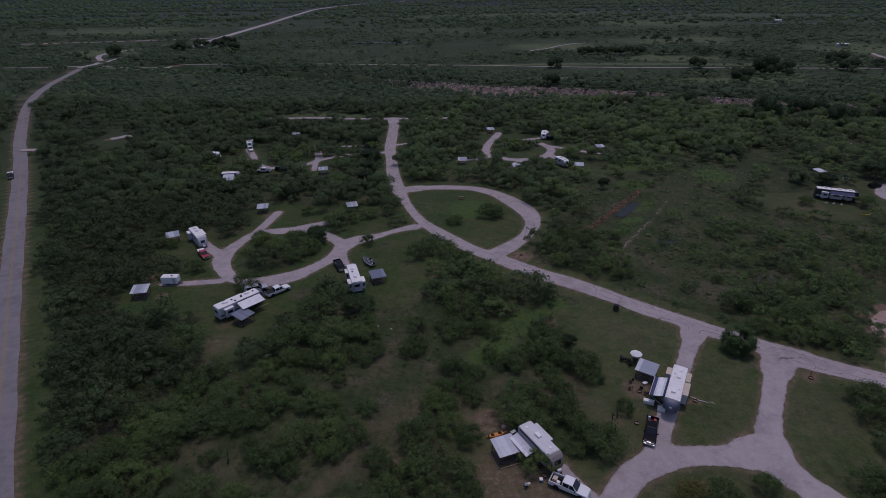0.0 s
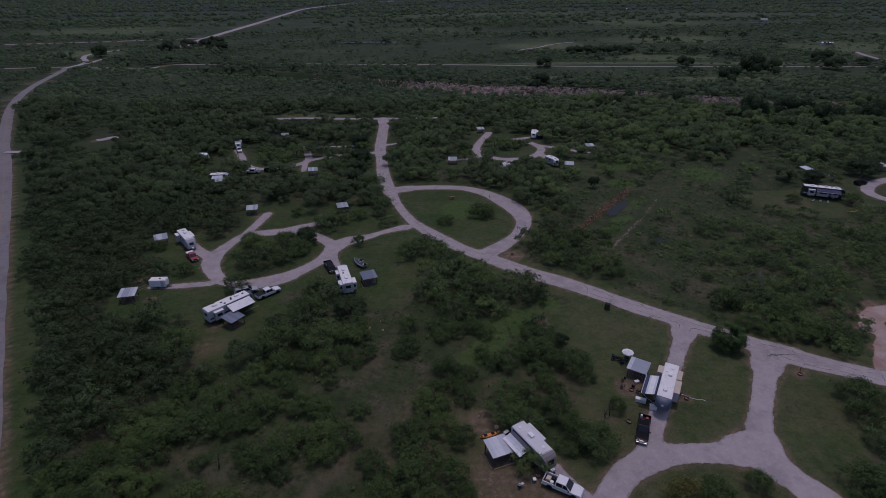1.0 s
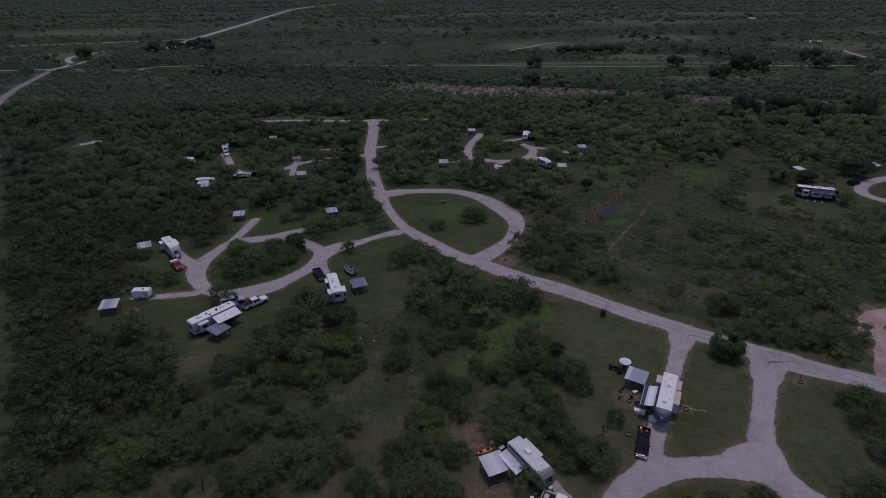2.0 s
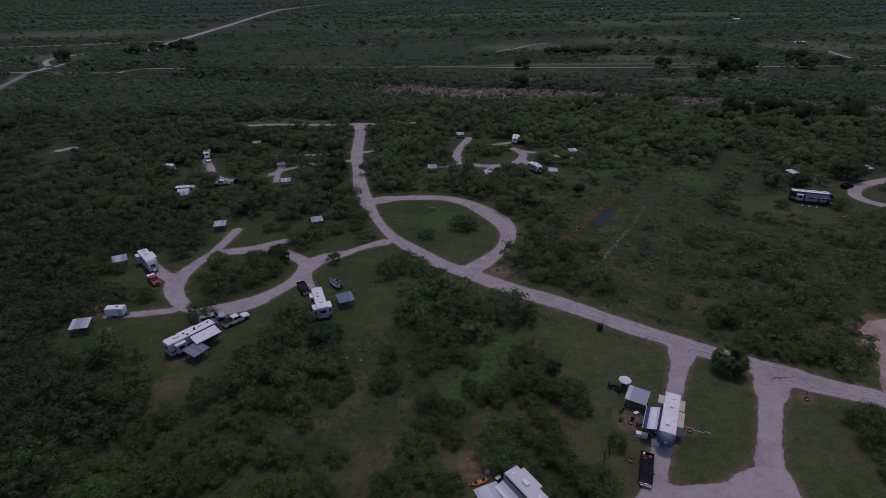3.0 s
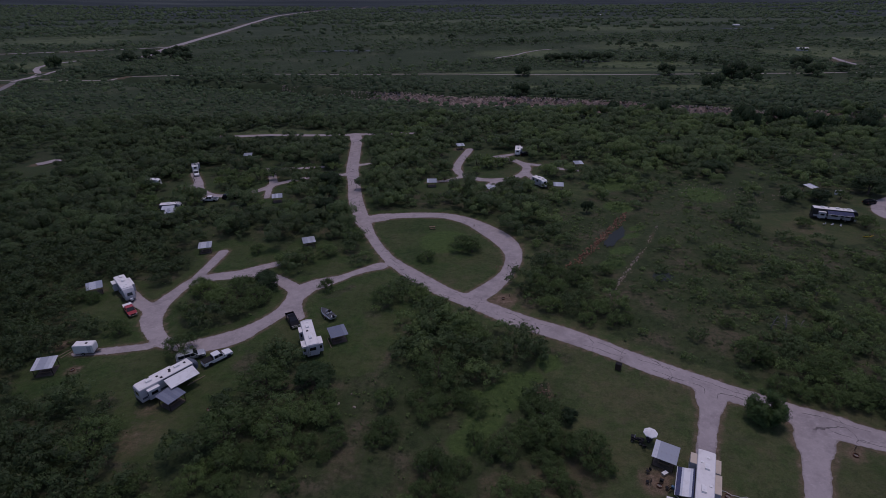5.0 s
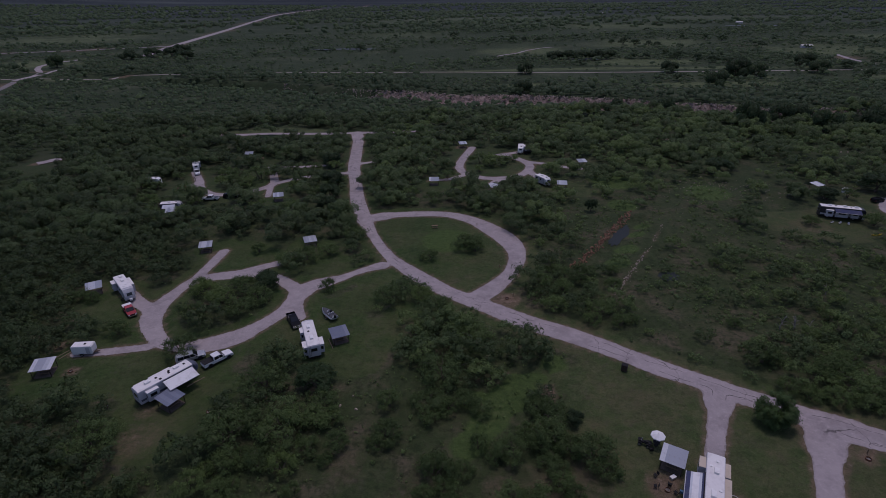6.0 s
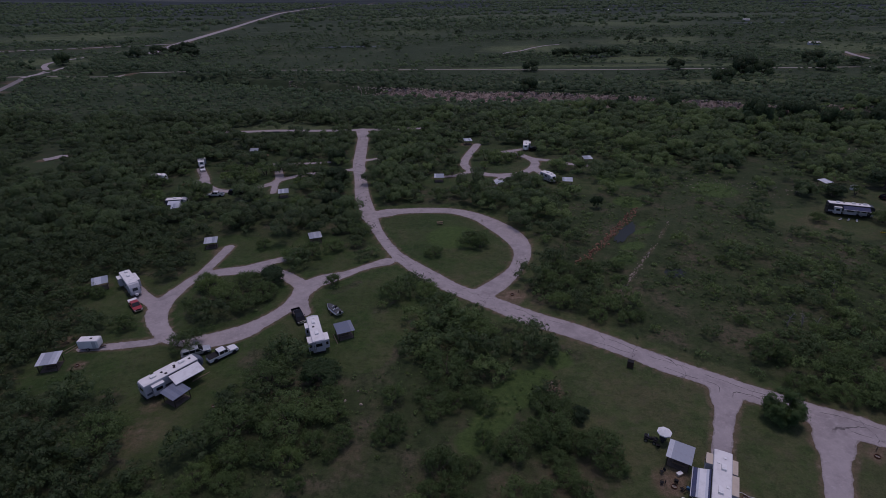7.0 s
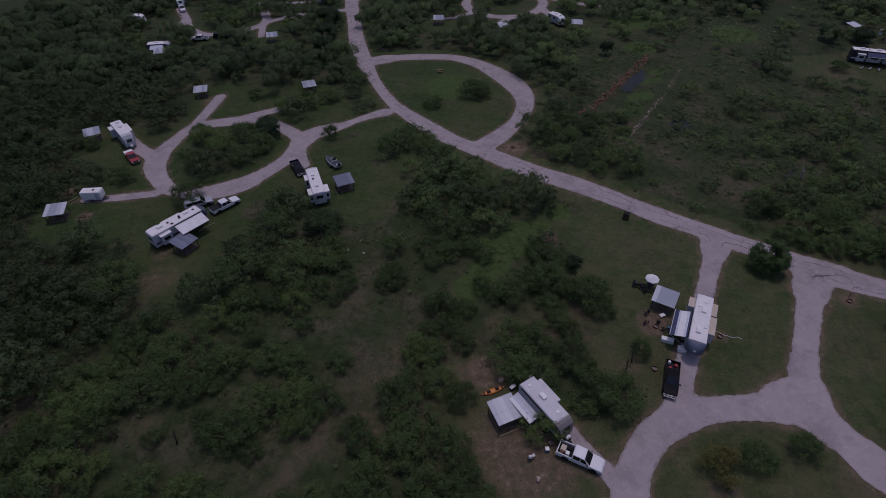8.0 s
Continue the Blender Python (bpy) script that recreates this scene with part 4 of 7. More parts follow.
def clumped_crown(seed, lobes, cards, size, radius, height, airy=0.5, low=0.1, wide=0.5, fill=0.6, ball=DOME, spread_out=0.78, lobe=(0.15, 0.36), full=False):
    """Loose leaf sprays round the lobes of a crown, over uneven clumps of foliage inside them: corner points and shading normals."""
    r = np.random.RandomState(seed)
    ang = r.uniform(0, 6.283, lobes)
    out = np.sqrt(r.uniform(0.0, 1, lobes)) * spread_out * radius
    cz = height * (0.60 - 0.27 * (out / (0.75 * radius)) ** 2 + r.uniform(-0.10, 0.10, lobes))
    if full:   # foliage down to the ground
        share = r.uniform(0.14, 0.82, lobes)
        cz, out = height * share, out * np.sqrt(1 - ((share - 0.38) / 0.52) ** 2)
    centre = np.stack([out * np.cos(ang), out * np.sin(ang), cz], 1)
    lr = radius * r.uniform(*lobe, lobes)
    pick = r.choice(lobes, cards, p=lr ** 2 / np.sum(lr ** 2))
    d = r.normal(size=(cards, 3))
    d[:, 2] = np.abs(d[:, 2]) * 1.1 - 0.35
    d /= np.linalg.norm(d, axis=1)[:, None]
    reach = lr[pick] * r.uniform(airy, 1.18, cards)
    p = centre[pick] + d * reach[:, None] * np.array([1, 1, 0.9])
    p[:, 2] = np.maximum(p[:, 2], height * low * r.uniform(0.4, 1.0, cards))
    nrm = d + 0.55 * r.normal(size=(cards, 3)) + np.array([0, 0, 0.25])
    nrm /= np.linalg.norm(nrm, axis=1)[:, None]
    u = np.cross(nrm, r.normal(size=(cards, 3)))
    u /= np.linalg.norm(u, axis=1)[:, None]
    v = np.cross(nrm, u)
    s = size * r.uniform(0.55, 1.4, cards)[:, None]
    q = np.stack([p - u * s, p + u * s * 0.9 - v * s * wide, p + u * s * 0.6 + v * s * wide + nrm * s * 0.2], 1)
    soft = d * np.array([1, 1, 0.8]) + 0.25 * r.normal(size=(cards, 3)) + np.array([0, 0, 0.75])
    points, normals = [q.reshape(-1, 3)], [np.repeat(soft, 3, axis=0)]
    for k in range(lobes):
        d = ball.reshape(-1, 3)
        bulge = 1 + 0.22 * np.sin(d @ r.normal(size=3) * 3.1 + k) + 0.12 * np.sin(d @ r.normal(size=3) * 6.3 + 2 * k)
        p = centre[k] + d * lr[k] * fill * bulge[:, None] * np.array([1, 1, 0.85])
        p[:, 2] = np.maximum(p[:, 2], height * low * 0.7)
        points.append(p)
        normals.append(d + 0.4 * centre[k] * np.array([1, 1, 0]) / radius + np.array([0, 0, 0.9]))
    normals = np.concatenate(normals)
    return np.concatenate(points), normals / np.linalg.norm(normals, axis=1)[:, None]


def soften(me, normals):
    """Shade the loose sprays by the round of the crown instead of one by one."""
    me.polygons.foreach_set("use_smooth", np.ones(len(me.polygons), dtype=bool))
    me.normals_split_custom_set_from_vertices(np.asarray(normals, np.float32))
    return me


def loose_faces(n, k):
    return np.arange(n * k, dtype=np.int32).reshape(n, k)


def limbs(seed, radius, height, stems=3, thick=0.14, twigs=2):
    r = random.Random(seed)
    bm = B()
    for k in range(stems):
        a = 6.283 * k / stems + r.uniform(-0.5, 0.5)
        lean = r.uniform(0.25, 0.6)
        pts, rad = [(0.12 * math.cos(a), 0.12 * math.sin(a), -0.15)], [thick]
        for i in range(1, 5):
            f = i / 4
            pts.append((radius * lean * f * math.cos(a) + r.uniform(-0.15, 0.15), radius * lean * f * math.sin(a) + r.uniform(-0.15, 0.15), height * 0.68 * f))
            rad.append(thick * (1 - 0.75 * f))
        tube(bm, pts, rad, 5)
        for j in range(twigs):
            s = pts[2 + j % 2]
            b = a + r.uniform(-1.3, 1.3)
            e = (s[0] + radius * 0.45 * math.cos(b), s[1] + radius * 0.45 * math.sin(b), s[2] + height * r.uniform(0.08, 0.25))
            m = ((s[0] + e[0]) / 2, (s[1] + e[1]) / 2, (s[2] + e[2]) / 2 + 0.12)
            tube(bm, [s, m, e], [thick * 0.45, thick * 0.3, thick * 0.1], 4)
    return bm


def make_tree(name, seed, radius, height, leaf, cards, size, lobes, label, category, stems=3, thick=0.14, airy=0.35, group="brush trees", fill=0.5, low=0.10, ball=DOME, full=False):
    tree = thing(name, label, category, group)
    part("trunk", limbs(seed, radius * 0.9, height * 0.88, stems, thick * 0.8), BARK, tree)
    points, normals = clumped_crown(seed, lobes, cards, size, radius, height, airy, low, 0.5, fill, ball, full=full)
    crown = new("crown", soften(raw_mesh("crown", points, loose_faces(len(points) // 3, 3), leaf), normals))
    crown.parent = tree
    return tree


def free_density(px, py):
    """How thickly the brush stands, 0 to 1, away from roads and clearings."""
    n = 0.5 + 0.5 * waves(px, py, 0.055, 21)
    d = 0.60 + 0.52 * n
    d = np.minimum(1, d + 0.22 * (1 - smooth(-18, -4, px)) * (1 - smooth(100, 118, py)))
    east = smooth(22, 45, px) * smooth(100, 118, py) * (1 - smooth(185, 225, py)) * (1 - smooth(125, 160, px)) * (1 - 0.75 * smooth(68, 86, px) * (1 - smooth(128, 160, py)))
    d = d * (1 - 0.74 * east)
    slope = smooth(-22, -8, px) * (1 - smooth(24, 34, px)) * (1 - smooth(98, 112, py))
    d = d * (1 - 0.28 * slope)
    d = d * (1 - 0.75 * (1 - smooth(18, 34, np.hypot((px - 106) * 0.7, py - 207))))
    d = d * (1 - 0.4 * (1 - smooth(0.5, 1.1, np.hypot((px + 230) / 120, (py - 432) / 40))))
    d = np.where(inside(px, py, THICKET), np.maximum(d, 0.9), d)
    for outline in OPENINGS:
        d = np.where(inside(px, py, outline), 0.05, d)
    d = np.where(seg_distance(px, py, WASH)[0] < 2.2, 0, d)
    beyond = creek_side(px, py)
    open_land = smooth(45, 75, beyond)
    d = d * (1 - open_land * (1 - np.clip(0.72 + 1.5 * waves(px * 0.35, py, 0.020, 8), 0.12, 1.4)))
    d = np.where((beyond > 0.5) & (beyond < 30), np.maximum(d, 0.95), d)
    d = np.where((beyond < -26) & (py > 300) & (px > -160), np.maximum(d, 0.85), d)
    d = d * (1 - 0.86 * meadow_share(px, py))
    road = any_road(px, py)
    d = np.where(road < 3.0, 0, d)
    d = np.where((py > 283) & (py < 300) & (px > -104) & (px < -22), 0.06 * d, d)   # grass below the top road
    verge = seg_distance(px, py, HIGHWAY_LINE)[0]
    d = np.where(verge < 8.0, 0, d)
    for key, (w, line) in FAR_LINES.items():
        d = np.where(seg_distance(px, py, line)[0] < w + (4.0 if key == "cross_road" else 7.0) + (0.012 * py if key == "ranch_road" else 0), 0, d)
        if key == "cross_road":   # a mown strip along it, wide by the gate and in the meadows
            xs, ys = np.array(line).T
            before = np.interp(px, xs, ys) - py
            d = np.where((before > 0) & (before < 22) & ((px > -15) | (px < -225)), d * np.where(px > -15, 0.25, 0.06), d)
    c = creek_side(px, py)
    d = np.where((c > -26) & (c < 1.5) & (px > -160), d * np.where(c > -11, 0.04 + 0.75 * (waves(px, py, 0.05, 93) > 0.12), 0.95 - 0.5 * smooth(110, 150, px)), d)
    for x, y, r in CLEARINGS:
        d = np.where(np.hypot(px - x, py - y) < r + 1.5, 0, d)
    for x, y in DRY_WASH:
        d = np.where((np.abs(px - x) < 7) & (py - y > -8) & (py - y < 2), 0.05 * d, d)
    for key in ("north_west_loop", "north_east_loop"):   # open ground in front of the camp loops
        d = d * np.where(seg_distance(px, py + 6.5, SIDE_ROADS[key][1])[0] < 6.0, 0.2, 1)
    s, run, dd = ditch_side(px, py)
    d = np.where(dd < 4.5, 0, d)
    d = np.where(seg_distance(px, py, BERM)[0] < 2.5, 0, d)
    return d


NAMED_TREES = [  # x, y, crown radius, kind
    (9.6, 71.4, 4.6, 0), (18.8, 72.4, 3.6, 1), (23.4, 64.8, 4.7, 2), (29.0, 73.4, 2.0, 3), (13.4, 76.1, 3.4, 3), (24, 84.5, 4.4, 4), (17.1, 88.2, 4.4, 5), (12.7, 61.3, 3.6, 4),
    (38.6, 56.4, 3.0, 2), (45.6, 57.4, 2.6, 5), (72, 76, 4.6, 1), (77, 71, 5, 2), (69.5, 71.5, 3.4, 3), (75.1, 97.3, 5, 4), (73.5, 102, 4.5, 5), (79.5, 93.8, 4.6, 0), (62.7, 107, 4.5, 1), 
    (0.3, 129.2, 3.6, 0), (-4.4, 133.6, 3.8, 1), (7.5, 116.2, 5, 2), (0.6, 104.5, 5.4, 3), (-11.4, 133.2, 4.6, 4), (26.6, 127.2, 3.6, 5), (36, 125.5, 3.8, 0), (35.7, 141, 4.6, 1), 
    (-57.8, 89.2, 5.5, 3), (-33.1, 103.8, 5.6, 4), (-35.6, 90.7, 6, 5), (-4.6, 62.4, 4.2, 0), (-26.2, 90.9, 5.2, 1), (-9, 90.3, 3.4, 2), (-1, 82, 3.6, 3),
    (-53.6, 114.6, 4.4, 4), (-70.5, 122.3, 3.2, 5), (-31, 159, 3.8, 0), (-36, 156.3, 4.2, 1), (-41.5, 153.8, 3.8, 2), (-60, 141.8, 3.0, 4),
    (-52, 134, 4.6, 5), (-46.5, 130, 4.4, 0), (-56.5, 128, 4.2, 1), (-43.5, 135.5, 4.2, 2), (-57, 137.5, 4.0, 3), (-49, 140, 4.4, 4), (-27.6, 139.6, 2.6, 5), (-25, 169.5, 4.6, 0),
    (8.6, 160, 5.2, 1), (10.5, 158.5, 3.2, 3), (-2.2, 154.5, 3.2, 2), (24, 238, 6, 3), (18, 241, 5, 4), (4, 222, 4, 5), (29, 215, 3.4, 1), (-79, 226, 6, 0), (-70, 228, 6.5, 1), (-84, 232, 4.5, 2), (-74, 220, 4, 3),
    (113, 171, 3.0, 4), (131, 169.5, 4.2, 5), (-51, 161.5, 2.6, 1), (-87.5, 137.6, 3.2, 2), (-84.4, 136.6, 2.4, 1), (-85, 186.5, 3.4, 2), (-93.5, 189, 3.6, 3), (-96, 197, 4, 4), (-106, 217, 4, 5), (-84, 199.5, 3, 1), (42, 210.5, 2.8, 0), (34.5, 210, 3.6, 2), (131, 193, 4, 3), (139, 192.5, 3.6, 4),
    (-96, 192, 3.8, 1), (-86, 191.5, 3.6, 2), (-101, 202, 4.0, 3), (-87, 204.5, 3.6, 0), (-43.5, 224.5, 4.2, 0), (-51, 236.5, 4.2, 1), (-42, 238, 4, 2), (-38, 219, 4.6, 3),
    (-7.1, 65.6, 3.6, 1), (-0.8, 68.3, 3.2, 2), (2.3, 65.5, 2.7, 3), (-5.2, 58.4, 3.8, 4), (0.6, 58.1, 3.4, 5), (-10, 55.2, 3.0, 0), (-2.3, 53.7, 3.4, 1), (2.6, 54.6, 2.7, 2), (-11.1, 59.2, 2.4, 3),
    (-10.4, 88.2, 2.2, 4), (-2.6, 77.6, 2.4, 5), (1, 78.7, 2.6, 0), (-0.8, 83.5, 2.5, 1), (2.9, 82.2, 2.4, 2), (5.9, 87.3, 2.2, 3), (8.5, 84.7, 2.0, 4), (4.4, 97.4, 2.8, 5), (1.3, 95.9, 2.6, 0), (-9, 97.6, 3.0, 1),
    (-28.8, 85.1, 3.2, 2), (-24.8, 83.8, 3.0, 3), (-21.8, 87.6, 2.6, 4), (-31.7, 93.3, 3.4, 5), (-25, 94.7, 3.2, 0), (-20.4, 97.7, 3.2, 1), (-18.5, 85, 1.6, 2), (-22.2, 79.2, 1.8, 3), (-19, 62.4, 2.4, 4), (-21.1, 61.6, 2.0, 5),
    (16.4, 87.2, 3.0, 0), (20.9, 85.9, 3.0, 1), (24.7, 82, 3.0, 2), (13.8, 90, 2.0, 3), (21.2, 66.3, 3.2, 5), (-38.3, 54.2, 3.0, 0), (-36.1, 67, 2.6, 1), (-42.8, 74.9, 3.6, 2), (-41, 71, 3.4, 3),
    (33.6, 121.6, 2.6, 0), (39.4, 120.4, 2.6, 1), (42.2, 121.5, 2.2, 2), (25.2, 138.8, 3.0, 3), (30.3, 144.3, 3.0, 4), (30.2, 136, 3.0, 5), (23.1, 133.6, 2.2, 0), (38.4, 142.8, 2.6, 1), (44.3, 144.1, 2.6, 2), (42.2, 135.9, 2.4, 3),
    (63.2, 119.1, 1.8, 4), (64, 106.4, 2.4, 5), (72, 146.7, 2.0, 0), (63, 98.7, 2.6, 1), (65.6, 96.6, 2.8, 2), (69.5, 95.2, 2.8, 3), (73.9, 94, 3.0, 4), (71, 101.9, 3.0, 5), (78.3, 105.3, 3.2, 0), (76.7, 114.8, 2.6, 2), (86, 114.7, 2.8, 3), (84.8, 121, 2.4, 4),
    (-77.4, 223.9, 4.5, 0), (-83, 221, 4.0, 1), (-72, 220, 4.2, 2), (-52.8, 213.2, 4.0, 4), (-66, 234, 4.2, 5), (-59.6, 192.8, 4.5, 1), (-104.5, 204.5, 3.6, 2), (-113, 219.3, 3.0, 1), (-109.5, 219, 3.2, 0), (-106.5, 218.8, 2.6, 2), (-103, 230, 3.0, 3), (-42.5, 203.7, 5.0, 4), (-40.6, 214, 4.6, 5), (-40.8, 225, 3.6, 0), (-35.1, 184.6, 3.6, 1), (-48, 192.6, 4.5, 2), 
    (21.8, 236.5, 4.0, 3), (28, 238, 4.0, 4), (45, 230, 3.0, 5), (10.5, 202.4, 4.5, 0), (20.1, 196.5, 4.5, 1), (26.4, 199.2, 4.0, 2), (35.9, 196.1, 4.5, 3), (43, 201, 3.5, 4), (73.6, 235.3, 4.0, 5), (81, 243.4, 4.5, 0), (-1.7, 197, 4.5, 1), (-9.8, 202.9, 4.5, 2), (-17.1, 254.5, 5.0, 3), (-7.1, 258.9, 5.0, 4), (3.1, 254, 5.0, 5), (-18, 203, 4.5, 0), (-22.7, 209.3, 4.0, 1), (13.8, 193.2, 4.0, 2), (32, 243, 3.0, 3), (17, 229, 3.0, 4), (7, 208, 4.0, 5),
]
OAKS = [(55.8, 91.2, 3.9, 5.4), (22.5, 92.2, 2.0, 3.0), (-23.3, 103.4, 4.4, 5.4), (50, 185.5, 2.3, 5.5), (-42.9, 141, 4.0, 5.8), (-39.5, 216, 5, 8), (-36.5, 189.5, 4.2, 7.5), (-44, 242, 4.5, 8), (-38, 203, 4.2, 7), (108.6, 222, 6, 7), (152.1, 197.4, 6.5, 8.5), (122.0, 193.8, 4.0, 5.5), (130.9, 190.8, 4.2, 5.5)]
GIANTS = [(156.5, 290, 8.3, 16.8), (180, 301.7, 6.9, 12.6), (190, 303, 6.4, 12.6), (188, 279, 8.3, 14), (214.6, 284, 8.7, 14), (108.5, 347, 6.4, 11.2), (139.9, 352, 7.4, 14), (199, 412, 9.2, 13.8), (236, 456, 11, 17.5), (248, 450, 9.2, 13.8), (193, 483, 8.3, 11.2), (75, 486, 8.3, 11.2), (59.6, 398, 7.4, 11.2), (118.2, 576.6, 9.0, 10), (130.8, 575.8, 9.0, 11), (144.0, 574.9, 9.0, 10), (157.1, 574.0, 9.0, 11), (170.3, 577.6, 9.0, 10), (-370, 577, 8.3, 15), (-330, 640, 11, 12.5), (-316, 662, 11, 12.5), (-298, 668, 11, 12.5), (-270, 640, 10.1, 11.2), (-300, 700, 11, 12.5), (310, 470, 9.2, 12.5), (330, 520, 10.1, 12.5)]

FAR_OAKS = [(216.5, 718.6, 5.0, 6.5), (227.9, 710.8, 6.6, 9.5), (239.0, 703.2, 8.2, 8.5), (251.0, 689.3, 5.8, 7.5), (258.4, 682.4, 7.4, 6.5), (349.5, 758.9, 5.0, 9.5), (367.1, 749.7, 6.6, 8.5), (369.3, 661.6, 8.2, 7.5), (206.9, 575.2, 5.8, 6.5), (233.3, 564.7, 7.4, 9.5), (246.6, 551.2, 5.0, 8.5), (256.9, 542.4, 6.6, 7.5), (267.5, 533.9, 8.2, 6.5), (229.4, 582.7, 5.8, 9.5), (101.4, 764.4, 7.4, 8.5), (115.9, 763.2, 5.0, 7.5), (134.0, 761.7, 6.6, 6.5), (27.0, 847.2, 8.2, 9.5), (328.7, 440.1, 5.8, 8.5), (234.9, 459.1, 7.4, 7.5), (-45.6, 657.7, 5.0, 6.5), (-87.4, 690.1, 6.6, 9.5), (348.2, 492.9, 8.2, 8.5), (319.3, 508.4, 5.8, 7.5)]

kinds, far_kinds = [], []
for k in range(6):
    kinds.append(make_tree("mesquite_tree", 40 + k, 3.2, (3.5, 3.9, 3.2, 4.1, 3.7, 3.8)[k], LEAF, 2100, 0.17, 25 + 2 * k,
                           "dark green feathery mesquite tree in dry grass", "tree", 3 + k % 2, 0.13))
for k in range(3):
    far_kinds.append(make_tree("mesquite_tree", 60 + k, 3.2, (3.8, 4.3, 4.0)[k], LEAF, 480, 0.30, 16,
                               "dark green feathery mesquite tree beside a far camp loop", "tree", 3, 0.13, 0.4, fill=0.62))
roadside_tree = make_tree("roadside_tree", 79, 3.7, 6.2, LEAF_BROAD, 5600, 0.20, 54, "leafy mid-green tree on the lawn beside the road junction", "tree", 2, 0.2, 0.35, "", 0.70, 0.03, split_faces(BALL), True)
oak = make_tree("oak_tree", 77, 3.3, 5.2, LEAF_OAK, 3600, 0.22, 26, "dense dark green round-crowned oak tree", "tree", 2, 0.2, 0.45, "oak trees", 0.7, 0.1, split_faces(BALL))
giant = make_tree("live_oak_tree", 83, 8.0, 9.0, LEAF_OAK, 1800, 0.5, 22, "large dark live oak tree standing along the creek", "tree", 3, 0.4, 0.6, "large oaks", 0.85, 0.12, split_faces(BALL))
far_oak = make_tree("live_oak_tree", 87, 5.0, 7.0, LEAF_OAK, 160, 0.7, 14, "dark round live oak far off on the plain", "tree", 2, 0.3, 0.6, "large oaks", 0.9, 0.05)
yellow_tree = make_tree("yellowing_tree", 91, 3.2, 3.8, LEAF_YELLOW, 2400, 0.18, 24, "yellow-green thinning mesquite tree on the grass island", "tree", 3, 0.13, 0.3, "", 0.4)
put(yellow_tree, 33.8, 55.4, 30)


def stand(source, x, y, scale, turn, flat=1.0):
    ob = copy_thing(source, pose(0, 0, 0))
    ob.matrix_basis = Matrix.Translation((x, y, float(ground_height(x, y)))) @ pose(0, 0, 0, 0, 0, turn) @ Matrix.Diagonal((scale, scale, scale * flat, 1))
    return ob


rt = random.Random(5)
near_places = [p for p in NAMED_TREES if p[1] < 185]
far_places = [p for p in NAMED_TREES if p[1] >= 185]


def settle(source, x, y, r, turn):
    source.matrix_basis = Matrix.Translation((x, y, float(ground_height(x, y)))) @ pose(0, 0, 0, 0, 0, turn) @ Matrix.Diagonal((r / 3.2, r / 3.2, r / 3.2 * (3.6 / r) ** 0.35, 1))


for sources, places in ((kinds, near_places), (far_kinds, far_places)):   # the first of each kind stand in the named places themselves
    for source, (x, y, r, k) in zip(sources, places):
        settle(source, x, y, r, 0)
    for x, y, r, k in places[len(sources):]:
        settle(copy_thing(sources[k % len(sources)], pose(0, 0, 0)), x, y, r, rt.uniform(0, 360))
put(roadside_tree, 55.8, 91.2, 40)
x, y, r, h = OAKS[1]
oak.matrix_basis = Matrix.Translation((x, y, base_height(x))) @ Matrix.Diagonal((r / 3.3, r / 3.3, h / 5.2, 1))
for x, y, r, h in OAKS[2:]:
    stand(oak, x, y, r / 3.3, rt.uniform(0, 360), h / 5.2 / (r / 3.3))


x, y, r, h = GIANTS[0]
giant.matrix_basis = Matrix.Translation((x, y, float(ground_height(x, y)))) @ Matrix.Diagonal((r / 8, r / 8, h / 9, 1))
for x, y, r, h in GIANTS[1:]:
    stand(giant, x, y, r / 8, rt.uniform(0, 360), h / 9 / (r / 8))


x, y, r, h = FAR_OAKS[0]
far_oak.matrix_basis = Matrix.Translation((x, y, float(ground_height(x, y)))) @ Matrix.Diagonal((r / 5, r / 5, h / 7, 1))
for x, y, r, h in FAR_OAKS[1:]:
    stand(far_oak, x, y, r / 5, rt.uniform(0, 360), h / 7 / (r / 5))


def scatter(cell, y0, y1, seed, slope=0.88, keep=1.0, margin=16):
    """Jittered places between y0 and y1, thinned by the density of the brush."""
    r = np.random.RandomState(seed)
    far = slope * y1 + margin
    gx, gy = np.meshgrid(np.arange(-far, far, cell), np.arange(y0, y1, cell))
    px = gx.ravel() + r.uniform(-0.46, 0.46, gx.size) * cell
    py = gy.ravel() + r.uniform(-0.46, 0.46, gx.size) * cell
    ok = np.abs(px) < slope * np.maximum(py, 25) + margin
    px, py = px[ok], py[ok]
    ok = r.uniform(0, 1, px.size) < free_density(px, py) * keep
    return px[ok], py[ok], r


def not_near_named(px, py):
    ok = np.ones(px.shape, bool)
    for x, y, radius, *_ in [*NAMED_TREES, *OAKS, *GIANTS, (33.8, 55.4, 3.2)]:
        ok &= np.hypot(px - x, py - y) > radius * 0.85
    return ok


px, py, r = scatter(3.4, 34, 330, 31)
ok = not_near_named(px, py)
px, py = px[ok], py[ok]
order = np.argsort(np.hypot((px - 2) * 0.8, py - 48))
near, rest = order[:200], order[200:]
for i in near:
    size = float(np.clip(r.lognormal(-0.18, 0.32), 0.34, 1.3))
    stand(kinds[int(r.randint(6))], px[i], py[i], size, r.uniform(0, 360), r.uniform(0.75, 1.05) * size ** -0.2)


